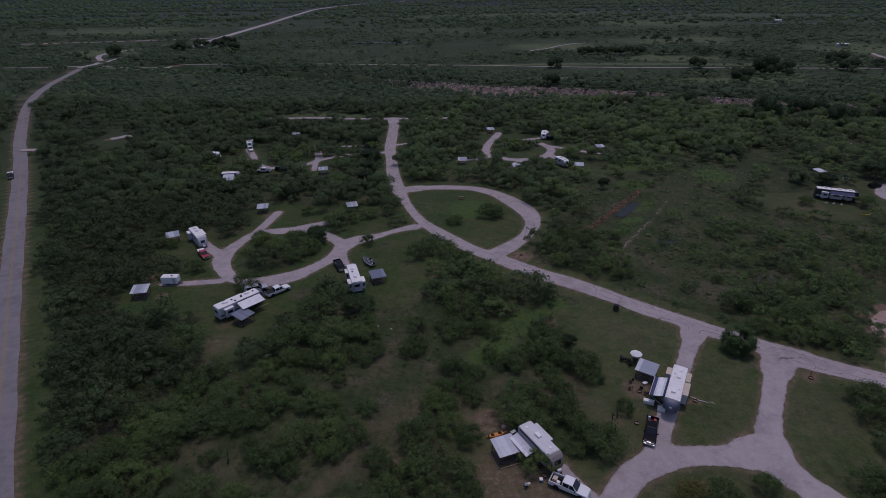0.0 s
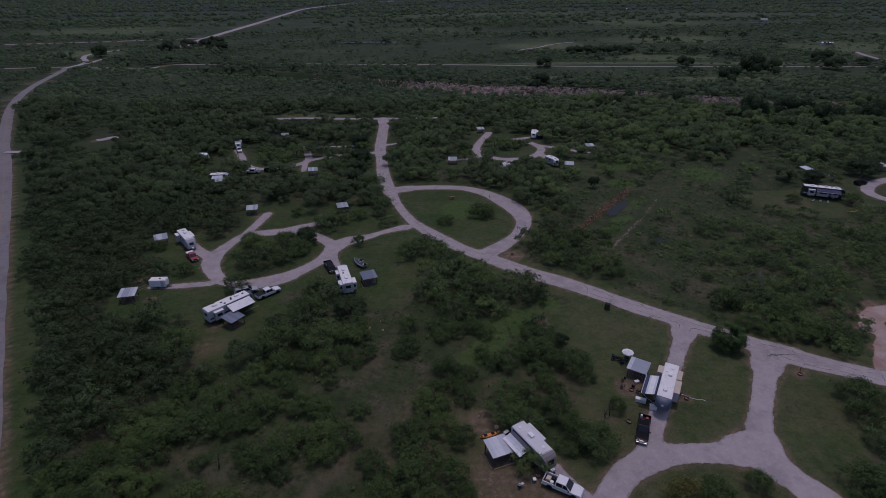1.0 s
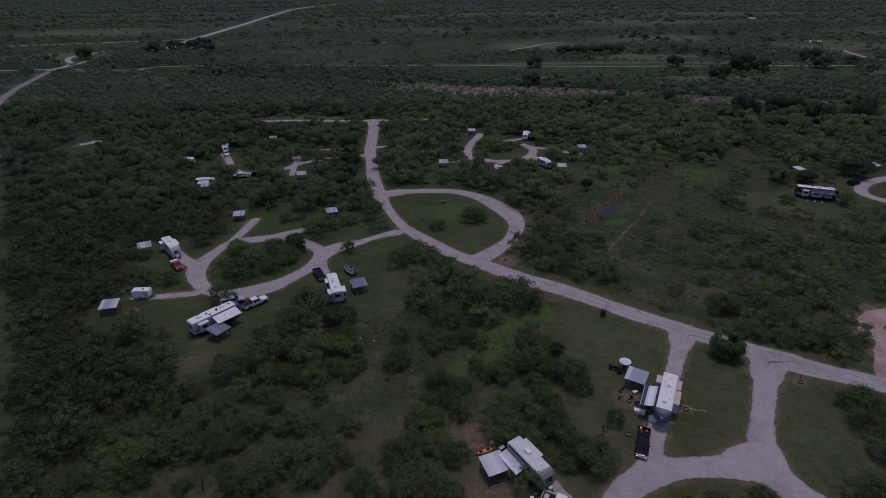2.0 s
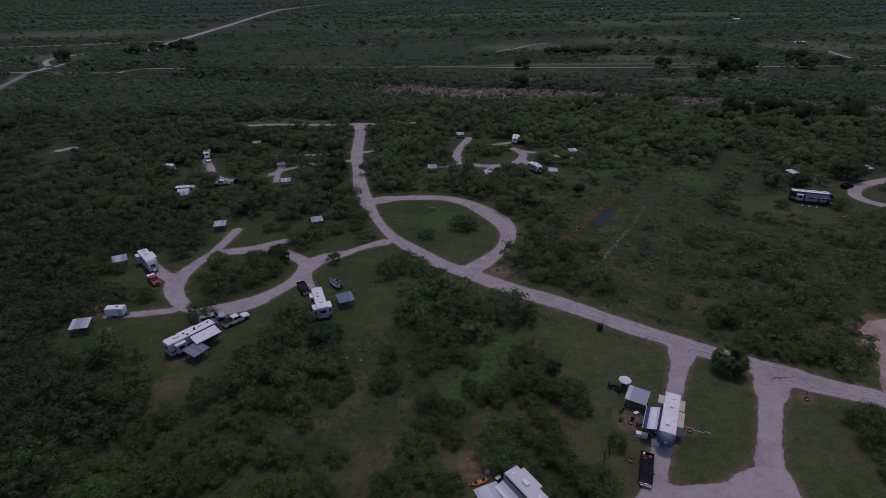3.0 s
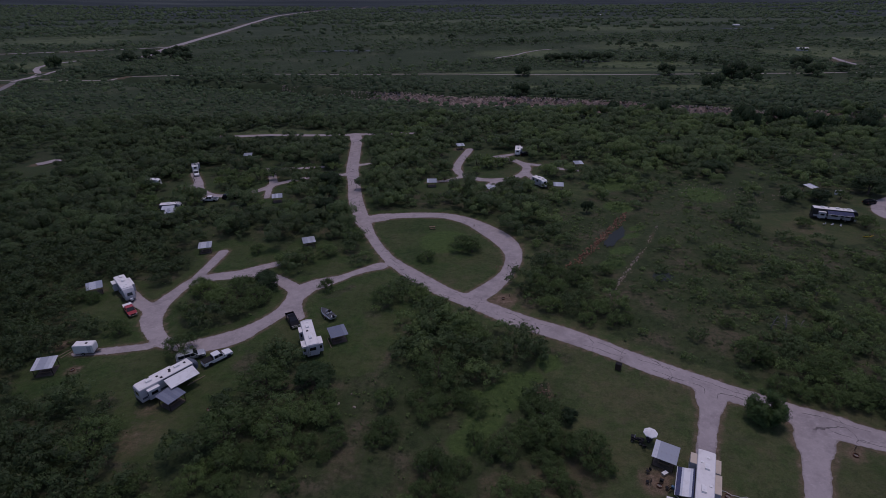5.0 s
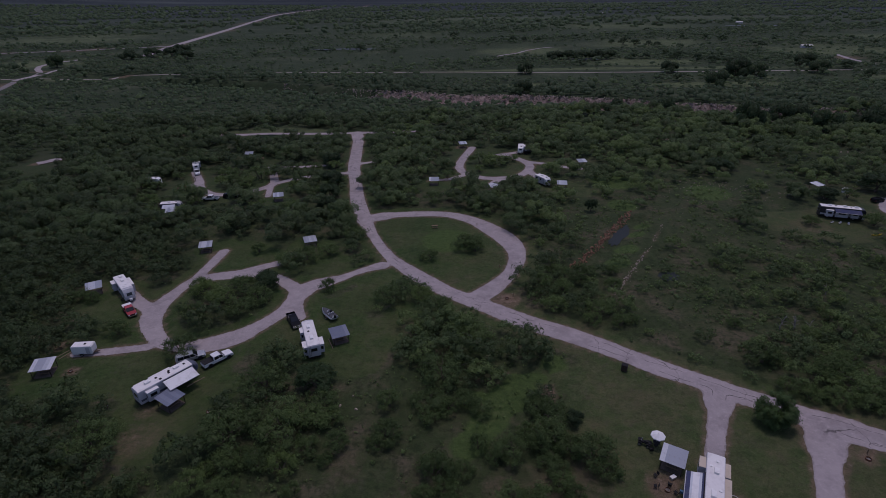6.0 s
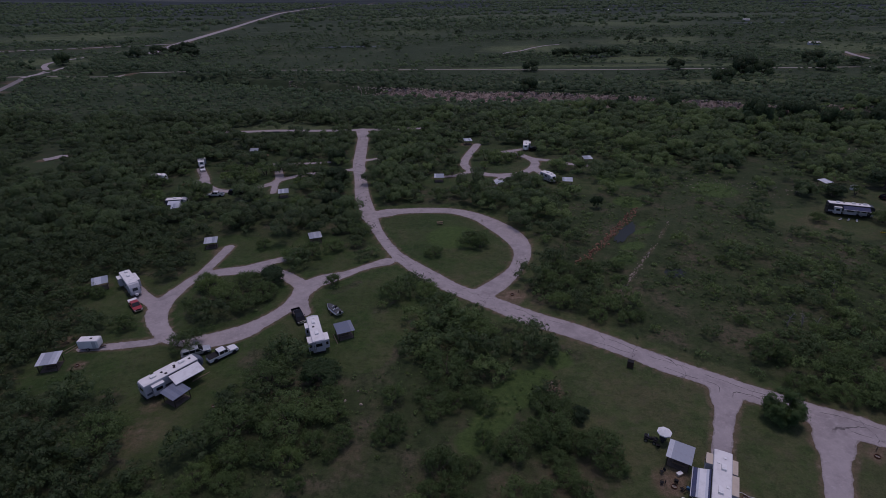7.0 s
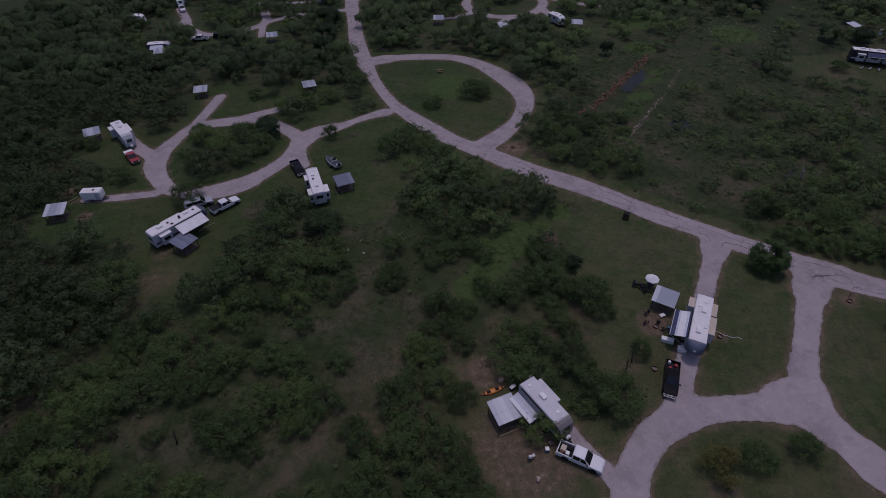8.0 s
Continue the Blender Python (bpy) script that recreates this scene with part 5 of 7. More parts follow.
def joined_brush(name, protos, xs, ys, scales, r, label, tone_shift=0.0, squash=(0.75, 1.05), mat=LEAF_FAR):
    """Many crowns in one mesh: protos are arrays of leaf spray corners."""
    zs, k3 = ground_height(xs, ys), 3
    blocks, tones, bends = [], [], []
    which = r.randint(0, len(protos), xs.size)
    for k, (proto, bend) in enumerate(protos):
        sel = np.nonzero(which == k)[0]
        if not sel.size:
            continue
        a, s = r.uniform(0, 6.283, sel.size), scales[sel]
        c, sn = np.cos(a)[:, None] * s[:, None], np.sin(a)[:, None] * s[:, None]
        x, y, z = proto[:, 0][None], proto[:, 1][None], proto[:, 2][None]
        out = np.stack([x * c - y * sn + xs[sel][:, None], x * sn + y * c + ys[sel][:, None], z * (s * r.uniform(*squash, sel.size))[:, None] + zs[sel][:, None]], -1)
        blocks.append(out.reshape(-1, 3))
        ca, sa = np.cos(a)[:, None], np.sin(a)[:, None]
        nx, ny, nz = bend[:, 0][None], bend[:, 1][None], bend[:, 2][None]
        bends.append(np.stack([nx * ca - ny * sa, nx * sa + ny * ca, nz + 0 * ca], -1).reshape(-1, 3))
        tones.append(np.repeat(np.clip(r.uniform(0, 1, sel.size) + (tone_shift[sel] if np.ndim(tone_shift) else tone_shift), 0, 1), len(proto)))
    v = np.concatenate(blocks)
    me = raw_mesh(name, v, loose_faces(len(v) // k3, k3), mat, (("tone", np.concatenate(tones)),))
    soften(me, np.concatenate(bends))
    return tagged(new(name, me), label, "brush", "", "stuff")


MID = [clumped_crown(140 + k, 15, 300, 0.27, 3.2, 4.3, 0.4, 0.06, 0.5, 0.62) for k in range(6)]
WIDE = [clumped_crown(160 + k, 8, 66, 0.38, 3.2, 4.8 + 0.3 * (k % 3), 0.6, 0.10, 0.55, 0.90, lobe=(0.20, 0.44)) for k in range(6)]
FAR = [clumped_crown(180 + k, 2, 9, 0.50, 3.0, 4.2, 0.7, 0.02, 0.6, 1.0, spread_out=0.55, lobe=(0.36, 0.62)) for k in range(8)]
PLAIN = [clumped_crown(190 + k, 2, 3, 1.2, 4.6, 2.6, 0.8, 0.02, 0.6, 1.1, spread_out=0.7, lobe=(0.4, 0.7)) for k in range(5)]
TALL = [clumped_crown(210 + k, 7, 60, 0.8, 4.2, 6.0, 0.7, 0.04, 0.6, 0.95) for k in range(4)]
xs, ys = px[rest], py[rest]
close = ys < 165
mixed = np.clip(r.lognormal(0.0, 0.42, xs.size), 0.35, 1.75) * (1 - 0.25 * smooth(20, 50, xs) * (1 - smooth(190, 230, ys)))
joined_brush("mesquite_brush", MID, xs[close], ys[close], mixed[close], r, "dark green mesquite brush covering the slopes between campsites", 0.1 - 0.6 * (1 - smooth(-60, -15, xs[close])) + 0.3 * smooth(25, 50, xs[close]))
thin = ~close & (r.uniform(0, 1, ys.size) < 0.62)
joined_brush("mesquite_brush", WIDE, xs[thin], ys[thin], 1.14 * mixed[thin], r, "dark green mesquite brush around the far camp loops", 0.05 - 0.40 * (1 - smooth(-60, -15, xs[thin])) + 0.15 * smooth(15, 45, xs[thin]))
fx, fy, r = scatter(4.7, 330, 620, 33, keep=0.97)
side = creek_side(fx, fy)
belt = (side > 0.5) & (side < 30)   # the taller trees above the creek's bank
joined_brush("mesquite_brush", FAR, fx, fy, np.clip(r.lognormal(-0.42, 0.38, fx.size), 0.3, 1.3) * np.where(belt, 1.35, 1.0), r, "soft dark brush on the flat along the creek", np.where(belt, -0.5, 0.05 + 0.25 * waves(fx, fy, 0.04, 55)), (0.8, 1.1), LEAF_PLAIN)
fx, fy, r = scatter(7.6, 620, 1000, 34, keep=0.95)
joined_brush("mesquite_brush", FAR, fx, fy, np.clip(r.lognormal(-0.2, 0.4, fx.size), 0.4, 1.8), r, "scattered dark brush on the plain beyond the creek", 0.1, (0.6, 0.95), LEAF_PLAIN)
gx, gy, r = scatter(18, 1000, 2400, 35, keep=0.95)
joined_brush("mesquite_brush", PLAIN, gx, gy, r.uniform(0.8, 1.9, gx.size), r, "distant dark brush thinning towards the horizon", 0.0, (0.75, 1.05), LEAF_PLAIN)
big_x, big_y, r = scatter(27, 420, 1300, 37, keep=0.45)
joined_brush("mesquite_brush", TALL, big_x, big_y, r.uniform(0.6, 1.5, big_x.size), r, "darker clumps of taller trees along the far creek", -0.7, (0.7, 1.0), LEAF_PLAIN)


wr = np.random.RandomState(51)
wx, wy = wr.uniform(-150, 130, 17000), 28 + 170 * wr.uniform(0, 1, 17000) ** 1.3
ok = (np.abs(wx) < 0.92 * wy + 15) & (waves(wx, wy, 0.13, 61) + wr.uniform(-0.7, 0.7, wx.size) > 0.2) & (free_density(wx, wy) > 0.02)
joined_brush("low_shrubs", [clumped_crown(230 + k, 2, 10, 0.16, 0.75, 0.6, 0.5, 0.03, 0.5, 0.8) for k in range(6)], wx[ok], wy[ok], wr.uniform(0.5, 1.7, ok.sum()), wr, "low grey-green shrubs and weeds between the trees", 0.55)

wx, wy = wr.uniform(22, 150, 7000), wr.uniform(104, 235, 7000)
ok = (waves(wx, wy, 0.09, 63) + wr.uniform(-0.6, 0.6, wx.size) > 0.15) & (free_density(wx, wy) > 0.06)
joined_brush("low_shrubs", [clumped_crown(250 + k, 1, 5, 0.26, 0.9, 0.75, 0.6, 0.03, 0.6, 1.0, spread_out=0.2, lobe=(0.5, 0.9)) for k in range(6)], wx[ok], wy[ok], np.clip(wr.lognormal(-0.45, 0.45, ok.sum()), 0.3, 1.8), wr, "green weeds and low shrubs in the open field", 0.45, (0.35, 0.7))


# ---- vehicles and trailers ----
def slab(bm, pts, t):
    """A flat panel with the given corners, t thick along its normal."""
    p = [Vector(q) for q in pts]
    n = (p[1] - p[0]).cross(p[2] - p[0]).normalized() * t
    a = [bm.verts.new(q) for q in p]
    c = [bm.verts.new(q + n) for q in p]
    faces = [bm.faces.new(list(reversed(a))), bm.faces.new(c)]
    for i in range(len(p)):
        j = (i + 1) % len(p)
        faces.append(bm.faces.new((a[i], a[j], c[j], c[i])))
    bmesh.ops.recalc_face_normals(bm, faces=faces)
    return bm


ACROSS = Matrix.Rotation(math.pi / 2, 4, "X")


def wheel(parent, x, y, radius=0.39, width=0.26, name="wheel"):
    bm = cyl(B(), radius, width, Matrix.Translation((x, y, radius)) @ ACROSS, 20)
    bmesh.ops.bevel(bm, geom=[e for e in bm.edges if len(e.link_faces) == 2 and any(len(f.verts) > 4 for f in e.link_faces)], offset=0.05, segments=2, affect="EDGES")
    w = part(name, bm, RUBBER, parent)
    side = 1 if y > 0 else -1
    part("rim", cyl(B(), radius * 0.62, 0.03, Matrix.Translation((x, y + side * (width / 2 + 0.005), radius)) @ ACROSS, 14), ALLOY, w)
    return w


def round_nose(bm, start, end, amount):
    """Draw the sides in towards the front, so that the nose is round seen from above."""
    for q in bm.verts:
        if q.co.x > start:
            q.co.y *= 1 - amount * min(1.0, (q.co.x - start) / (end - start)) ** 2
    return bm


def car(name, paint, label, length=5.9, cab=(-1.0, 1.35), bed=True, height=1.9, width=1.98, category="pickup truck", load=None, cover=None):
    """A road vehicle that faces +x; cab gives where the cabin begins and ends, bed an open load bed behind it."""
    v = thing(name, label, category, "parked vehicles")
    h, w, belt = length / 2, width, height * 0.62
    c0, c1 = cab
    rear = c0 if bed else -h + 0.06
    part("body", round_nose(prism(B(), [(rear, 0.42), (h - 0.12, 0.42), (h - 0.03, 0.7), (h - 0.08, 0.98), (h - 0.3, belt - 0.12), (h - 0.9, belt - 0.05), (c1 - 0.05, belt), (rear, belt)], w, 0.09), h - 1.1, h, 0.13), paint, v)
    part("rocker_trim", box(B(), length - 2.9, w + 0.03, 0.12, -0.05, 0, 0.38, 0.02), PLASTIC, v)
    part("cabin", prism(B(), [(c0 if bed else -h + 0.12, belt - 0.02), (c1, belt - 0.02), (c1 - 0.82, height - 0.03), (c1 - 1.0, height), (c0 + 0.2 if bed else -h + 0.6, height), (c0 + 0.03 if bed else -h + 0.32, height - 0.1)], w - 0.12, 0.05, 0, 0.2, belt), paint, v)
    top = height - 0.11
    yb, yt = (w - 0.12) / 2 + 0.004 - 0.2 * 0.03, (w - 0.12) / 2 + 0.006 - 0.2 * (top - belt)
    zb = belt + 0.03
    part("windscreen", slab(B(), [(c1 - 0.02, -w / 2 + 0.16, zb - 0.03), (c1 - 0.02, w / 2 - 0.16, zb - 0.03), (c1 - 0.78, w / 2 - 0.26, top + 0.09), (c1 - 0.78, -w / 2 + 0.26, top + 0.09)], 0.035), GLASS, v)
    back = c0 - 0.004 if bed else -h + 0.2
    part("rear_window", slab(B(), [(back, w / 2 - 0.25, zb), (back, -w / 2 + 0.25, zb), (back + (0.03 if bed else 0.17), -w / 2 + 0.33, top), (back + (0.03 if bed else 0.17), w / 2 - 0.33, top)], 0.025), GLASS, v)
    span = (c0 + 0.12 if bed else -h + 0.5, c1 - 0.3)
    n = 2 if span[1] - span[0] < 2.6 else 3
    for s in (-1, 1):
        for k in range(n):
            a = span[0] + (span[1] - span[0]) * k / n + 0.04
            c = span[0] + (span[1] - span[0]) * (k + 1) / n - 0.04
            cut = 0.35 if k == n - 1 else 0.0
            pts = [(a, s * yb, zb), (c, s * yb, zb), (c - cut, s * yt, top), (a + 0.03, s * yt, top)]
            part("side_window", slab(B(), pts if s < 0 else list(reversed(pts)), 0.015), GLASS, v)
        part("mirror", box(B(), 0.14, 0.22, 0.17, c1 - 0.28, s * (w / 2 + 0.1), belt - 0.02, 0.03), PLASTIC, v)
        part("headlight", box(B(), 0.1, 0.36, 0.2, h - 0.08, s * (w / 2 - 0.25), 0.74, 0.03), LAMP_CLEAR, v)
        part("tail_light", box(B(), 0.06, 0.16, 0.34, -h + 0.03, s * (w / 2 - 0.1), 0.72, 0.02), LAMP_RED, v)
        for x in (h - 1.05, -h + 1.2):
            wheel(v, x, s * (w / 2 - 0.14))
            part("wheel_arch", cyl(B(), 0.47, 0.03, Matrix.Translation((x, s * (w / 2 - 0.002), 0.42)) @ ACROSS, 18), PLASTIC, v)
    part("grille", box(B(), 0.05, w - 1.0, 0.28, h - 0.04, 0, 0.7, 0.02), CHROME if paint is not RED_PAINT else PLASTIC, v)
    part("front_bumper", box(B(), 0.2, w - 0.3, 0.24, h - 0.03, 0, 0.42, 0.05), CHROME, v)
    part("rear_bumper", box(B(), 0.2, w - 0.1, 0.2, -h + 0.02, 0, 0.46, 0.04), CHROME if bed else PLASTIC, v)
    part("underbody", box(B(), length - 0.6, w - 0.5, 0.2, 0, 0, 0.28), PLASTIC, v)
    if bed:
        mid, run = (-h + c0) / 2, c0 + h
        for s in (-1, 1):
            part("bed_side", box(B(), run - 0.02, 0.11, 0.74, mid, s * (w / 2 - 0.055), 0.46, 0.03), paint, v)
        part("tailgate", box(B(), 0.08, w - 0.24, 0.66, -h + 0.06, 0, 0.5, 0.02), paint, v)
        part("bed_floor", box(B(), run - 0.1, w - 0.24, 0.06, mid, 0, 0.62), PLASTIC, v)
        if cover:
            part("bed_cover", box(B(), run - 0.06, w - 0.06, cover[1], mid, 0, 1.2, 0.06), cover[0], v)
        for x, y, sx, sy, sz, mat in load or ():
            part("load", box(B(), sx, sy, sz, mid + x, y, 0.681, min(sx, sy, sz) * 0.15), mat, v)
    return v


def bulged_nose(bm, profile, width, amount, back=None):
    """A cap whose side profile, points of (x, z), is swept across the width and drawn back towards both sides."""
    x0 = profile[0][0] if back is None else back
    rows = []
    for k in range(13):
        v = k / 6 - 1
        keep = 1 - amount * abs(v) ** 2.4
        rows.append([bm.verts.new((x0 + (x - x0) * keep, v * width / 2, z - 0.05 * abs(v) ** 3)) for x, z in profile])
    for a, b in zip(rows[:-1], rows[1:]):
        for k in range(len(profile) - 1):
            bm.faces.new((a[k], a[k + 1], b[k + 1], b[k]))
    if back is None:
        bm.faces.new(list(reversed(rows[0])))
        bm.faces.new(rows[-1])
    bmesh.ops.recalc_face_normals(bm, faces=bm.faces)
    return bm


def camper(name, label, length, style="fifth", width=2.5, height=3.6, cap=GREY, wall=WALL, roof=ROOF_WHITE, slides=(), units=(), vents=(), awning=None, band=None, slide_wall=None, category="camper trailer", ladder=True, door=True):
    """A camper that faces +x. slides: side, start, end, reach, top material. awning: start, end, reach, strips of (share, material)."""
    v = thing(name, label, category, "campers")
    h, w, top = length / 2, width, height - 0.12
    low = 0.75 if style == "fifth" else 0.55
    if style == "fifth":
        front = [(h - 2.6, low), (h - 2.5, 1.65), (h - 1.3, 1.66), (h - 1.3, top)]
        cap_line = [(h - 1.34, 1.64), (h - 0.5, 1.65), (h - 0.16, 1.72), (h, 1.92), (h, 2.2), (h - 0.03, 2.5), (h - 0.12, 2.78), (h - 0.27, 3.02), (h - 0.48, 3.22), (h - 0.76, 3.38), (h - 1.08, top + 0.05), (h - 1.34, top + 0.09)]
    elif style == "motor":
        front = [(h - 0.15, low), (h, 0.9), (h, 1.6), (h - 0.1, 2.9), (h - 0.5, top - 0.05), (h - 0.9, top)]
        cap_line = [(h - 0.7, low), (h - 0.13, low), (h + 0.02, 0.9), (h + 0.02, 1.5), (h - 0.05, 1.6), (h - 0.6, 1.6)]
    else:
        front = [(h - 0.2, low), (h, 0.9), (h - 0.02, 1.7), (h - 0.3, 2.6), (h - 0.75, top - 0.1), (h - 1.1, top)]
        cap_line = [(h - 0.7, low + 0.01), (h - 0.18, low + 0.01), (h + 0.025, 0.9), (h + 0.005, 1.72), (h - 0.275, 2.62), (h - 0.73, top - 0.07), (h - 1.1, top + 0.03), (h - 1.25, top + 0.03)]
    nose = {"fifth": 0.0, "trailer": 0.16, "motor": 0.05}[style]
    part("body", round_nose(prism(B(), [(-h + 0.05, low), *front, (-h + 0.12, top), (-h, top - 0.15)], w, 0.05), h - 1.4, h, nose), wall, v)
    if cap and style == "fifth":
        part("front_cap", bulged_nose(B(), cap_line, w + 0.05, 0.62), cap, v)
        part("nose_stripe", bulged_nose(B(), [(x + 0.012, z) for x, z in cap_line[5:7]], w - 0.5, 0.62, h - 1.34), LIGHT_GREY, v)
    elif cap:
        part("front_cap", round_nose(prism(B(), cap_line, w + 0.05, 0.14), h - 1.4, h, nose), cap, v)
    if style == "trailer":
        part("front_window", slab(B(), [(h - 0.0, -0.6, 1.75), (h - 0.0, 0.6, 1.75), (h - 0.22, 0.55, 2.45), (h - 0.22, -0.55, 2.45)], 0.04), GLASS, v)
    elif style == "motor":
        part("windscreen", slab(B(), [(h + 0.005, -1.1, 1.65), (h + 0.005, 1.1, 1.65), (h - 0.09, 1.1, 2.85), (h - 0.09, -1.1, 2.85)], 0.03), GLASS, v)
    bm = B()
    prof = [(-w / 2 + 0.06, 0.0), (-w / 2 + 0.14, 0.055), (0, 0.09), (w / 2 - 0.14, 0.055), (w / 2 - 0.06, 0.0)]
    rows = [[bm.verts.new((x, y, top + 0.005 + z)) for y, z in prof] for x in (-h + 0.1, h - (1.32 if style == "fifth" else 1.36))]
    for k in range(4):
        bm.faces.new((rows[0][k], rows[1][k], rows[1][k + 1], rows[0][k + 1]))
    bm.faces.new(rows[0])
    bm.faces.new(list(reversed(rows[1])))
    part("roof", bm, roof, v)
    for x, y in units:
        u = part("air_conditioner", box(B(), 1.05, 0.7, 0.36, x, y, top + 0.07, 0.1), WHITE, v)
        part("vent_grille", box(B(), 0.5, 0.4, 0.02, x, y, top + 0.432), WHITE, u)
    for x, y, dark in vents:
        part("roof_vent", box(B(), 0.42, 0.42, 0.12, x, y, top + 0.07, 0.04), PLASTIC if dark else WHITE, v)
    for s, a, c, reach, mat in slides:
        y = s * (w / 2 + reach / 2 - 0.03)
        sl = part("slide_out", box(B(), c - a, reach, 1.95, (a + c) / 2, y, low + 0.3, 0.03), slide_wall or wall, v)
        part("slide_roof", box(B(), c - a + 0.06, reach + 0.05, 0.05, (a + c) / 2, y + s * 0.02, low + 2.254, 0.015), mat, sl)
        part("slide_window", box(B(), (c - a) * 0.55, 0.03, 0.6, (a + c) / 2, s * (w / 2 + reach - 0.02), low + 1.2, 0.01), GLASS, sl)
        part("slide_side_window", box(B(), 0.03, reach * 0.5, 0.7, a - 0.006, y, low + 1.1, 0.008), GLASS, sl)
    taken = [(s, a - 0.4, c + 0.4) for s, a, c, *_ in slides]
    for s in (-1, 1):
        for x in np.arange(-h + 1.2, h - 2.8, 2.1):
            if not any(t == s and a < x < c for t, a, c in taken):
                part("window", box(B(), 0.95, 0.03, 0.6, float(x), s * (w / 2 + 0.006), low + 1.35, 0.01), GLASS, v)
        if band:
            part("stripe", box(B(), length - 2.9, 0.014, 0.42, -1.2, s * (w / 2 + 0.004), low + 0.55), band, v)
        for x in ((-1.15, -0.3) if style != "motor" else (-h + 2.9, h - 2.4)):
            wheel(v, x - 0.5, s * (w / 2 - 0.2), 0.38)
    part("rear_window", box(B(), 0.03, w * 0.5, 0.7, -h - 0.004, 0, low + 1.3, 0.01), GLASS, v)
    part("rear_bumper", box(B(), 0.14, w - 0.2, 0.16, -h - 0.06, 0, 0.5, 0.02), PLASTIC, v)
    part("chassis", box(B(), length - (3.2 if style == "fifth" else 1.0), w - 0.6, 0.3, -1.0 if style == "fifth" else -0.2, 0, low - 0.28), PLASTIC, v)
    if ladder:
        lad = part("ladder", box(B(), 0.04, 0.04, 2.3, -h - 0.12, 0.62, 1.15), CHROME, v)
        part("ladder_rail", box(B(), 0.04, 0.04, 2.3, -h - 0.12, 0.98, 1.15), CHROME, lad)
        for k in range(6):
            part("rung", box(B(), 0.03, 0.34, 0.03, -h - 0.12, 0.8, 1.3 + 0.36 * k), CHROME, lad)
    if door:
        x = h - 3.2 if style == "fifth" else h - 2.2
        part("entry_door", box(B(), 0.72, 0.03, 1.9, x, -w / 2 - 0.012, low + 0.08, 0.01), LIGHT_GREY, v)
        for k in range(2):
            part("entry_step", box(B(), 0.6, 0.24, 0.04, x, -w / 2 - 0.2 - 0.24 * k, low - 0.18 - 0.2 * k), PLASTIC, v)
    if style == "fifth":
        part("king_pin", box(B(), 0.3, 0.4, 0.55, h - 1.2, 0, 1.12, 0.03), PLASTIC, v)
        for s in (-1, 1):
            part("landing_leg", box(B(), 0.1, 0.1, 1.62, h - 2.35, s * 0.95, 0.03), PLASTIC, v)
    elif style == "trailer":
        part("hitch", slab(B(), [(h - 0.4, -0.8, 0.5), (h + 1.15, -0.06, 0.5), (h + 1.15, 0.06, 0.5), (h - 0.4, 0.8, 0.5)], 0.1), PLASTIC, v)
        part("gas_bottle_cover", box(B(), 0.45, 0.7, 0.55, h + 0.35, 0, 0.602, 0.12), WHITE, v)
        part("jack", box(B(), 0.08, 0.08, 0.85, h + 0.95, 0, 0.02), CHROME, v)
    if awning:
        a, c, reach, strips = awning
        z0, z1 = top - 0.25, top - 0.95
        y0 = -w / 2 - 0.03
        aw = part("awning", box(B(), c - a, 0.12, 0.1, (a + c) / 2, y0 - 0.05, z0), PLASTIC, v)
        f0 = 0.0
        for share, mat in strips:
            f1 = f0 + share
            sag = lambda f: z0 + (z1 - z0) * f - 0.10 * math.sin(math.pi * f)
            pts = [(a, y0 - reach * f0, sag(f0)), (a, y0 - reach * f1, sag(f1)), (c, y0 - reach * f1, sag(f1)), (c, y0 - reach * f0, sag(f0))]
            part("awning_fabric", slab(B(), pts, 0.012), mat, aw)
            f0 = f1
        part("awning_roller", cyl(B(), 0.06, c - a + 0.1, Matrix.Translation(((a + c) / 2, y0 - reach, z1)) @ Matrix.Rotation(math.pi / 2, 4, "Y"), 10), LIGHT_GREY, aw)
        for x in (a + 0.05, c - 0.05):
            part("awning_arm", tube(B(), [(x, y0, 1.1), (x, y0 - reach * 0.5, 1.75), (x, y0 - reach, z1)], [0.03, 0.03, 0.03], 5), LIGHT_GREY, aw)
    return v


def corrugated(width, length, ribs):
    bm = B()
    n = ribs * 2
    rows = []
    for y in (-length / 2, length / 2):
        up = [bm.verts.new((-width / 2 + width * k / n, y, 0.016 * (k % 2))) for k in range(n + 1)]
        dn = [bm.verts.new((-width / 2 + width * k / n, y, 0.016 * (k % 2) - 0.006)) for k in range(n + 1)]
        rows.append((up, dn))
    for k in range(n):
        bm.faces.new((rows[0][0][k], rows[0][0][k + 1], rows[1][0][k + 1], rows[1][0][k]))
        bm.faces.new((rows[0][1][k], rows[1][1][k], rows[1][1][k + 1], rows[0][1][k + 1]))
    return bm


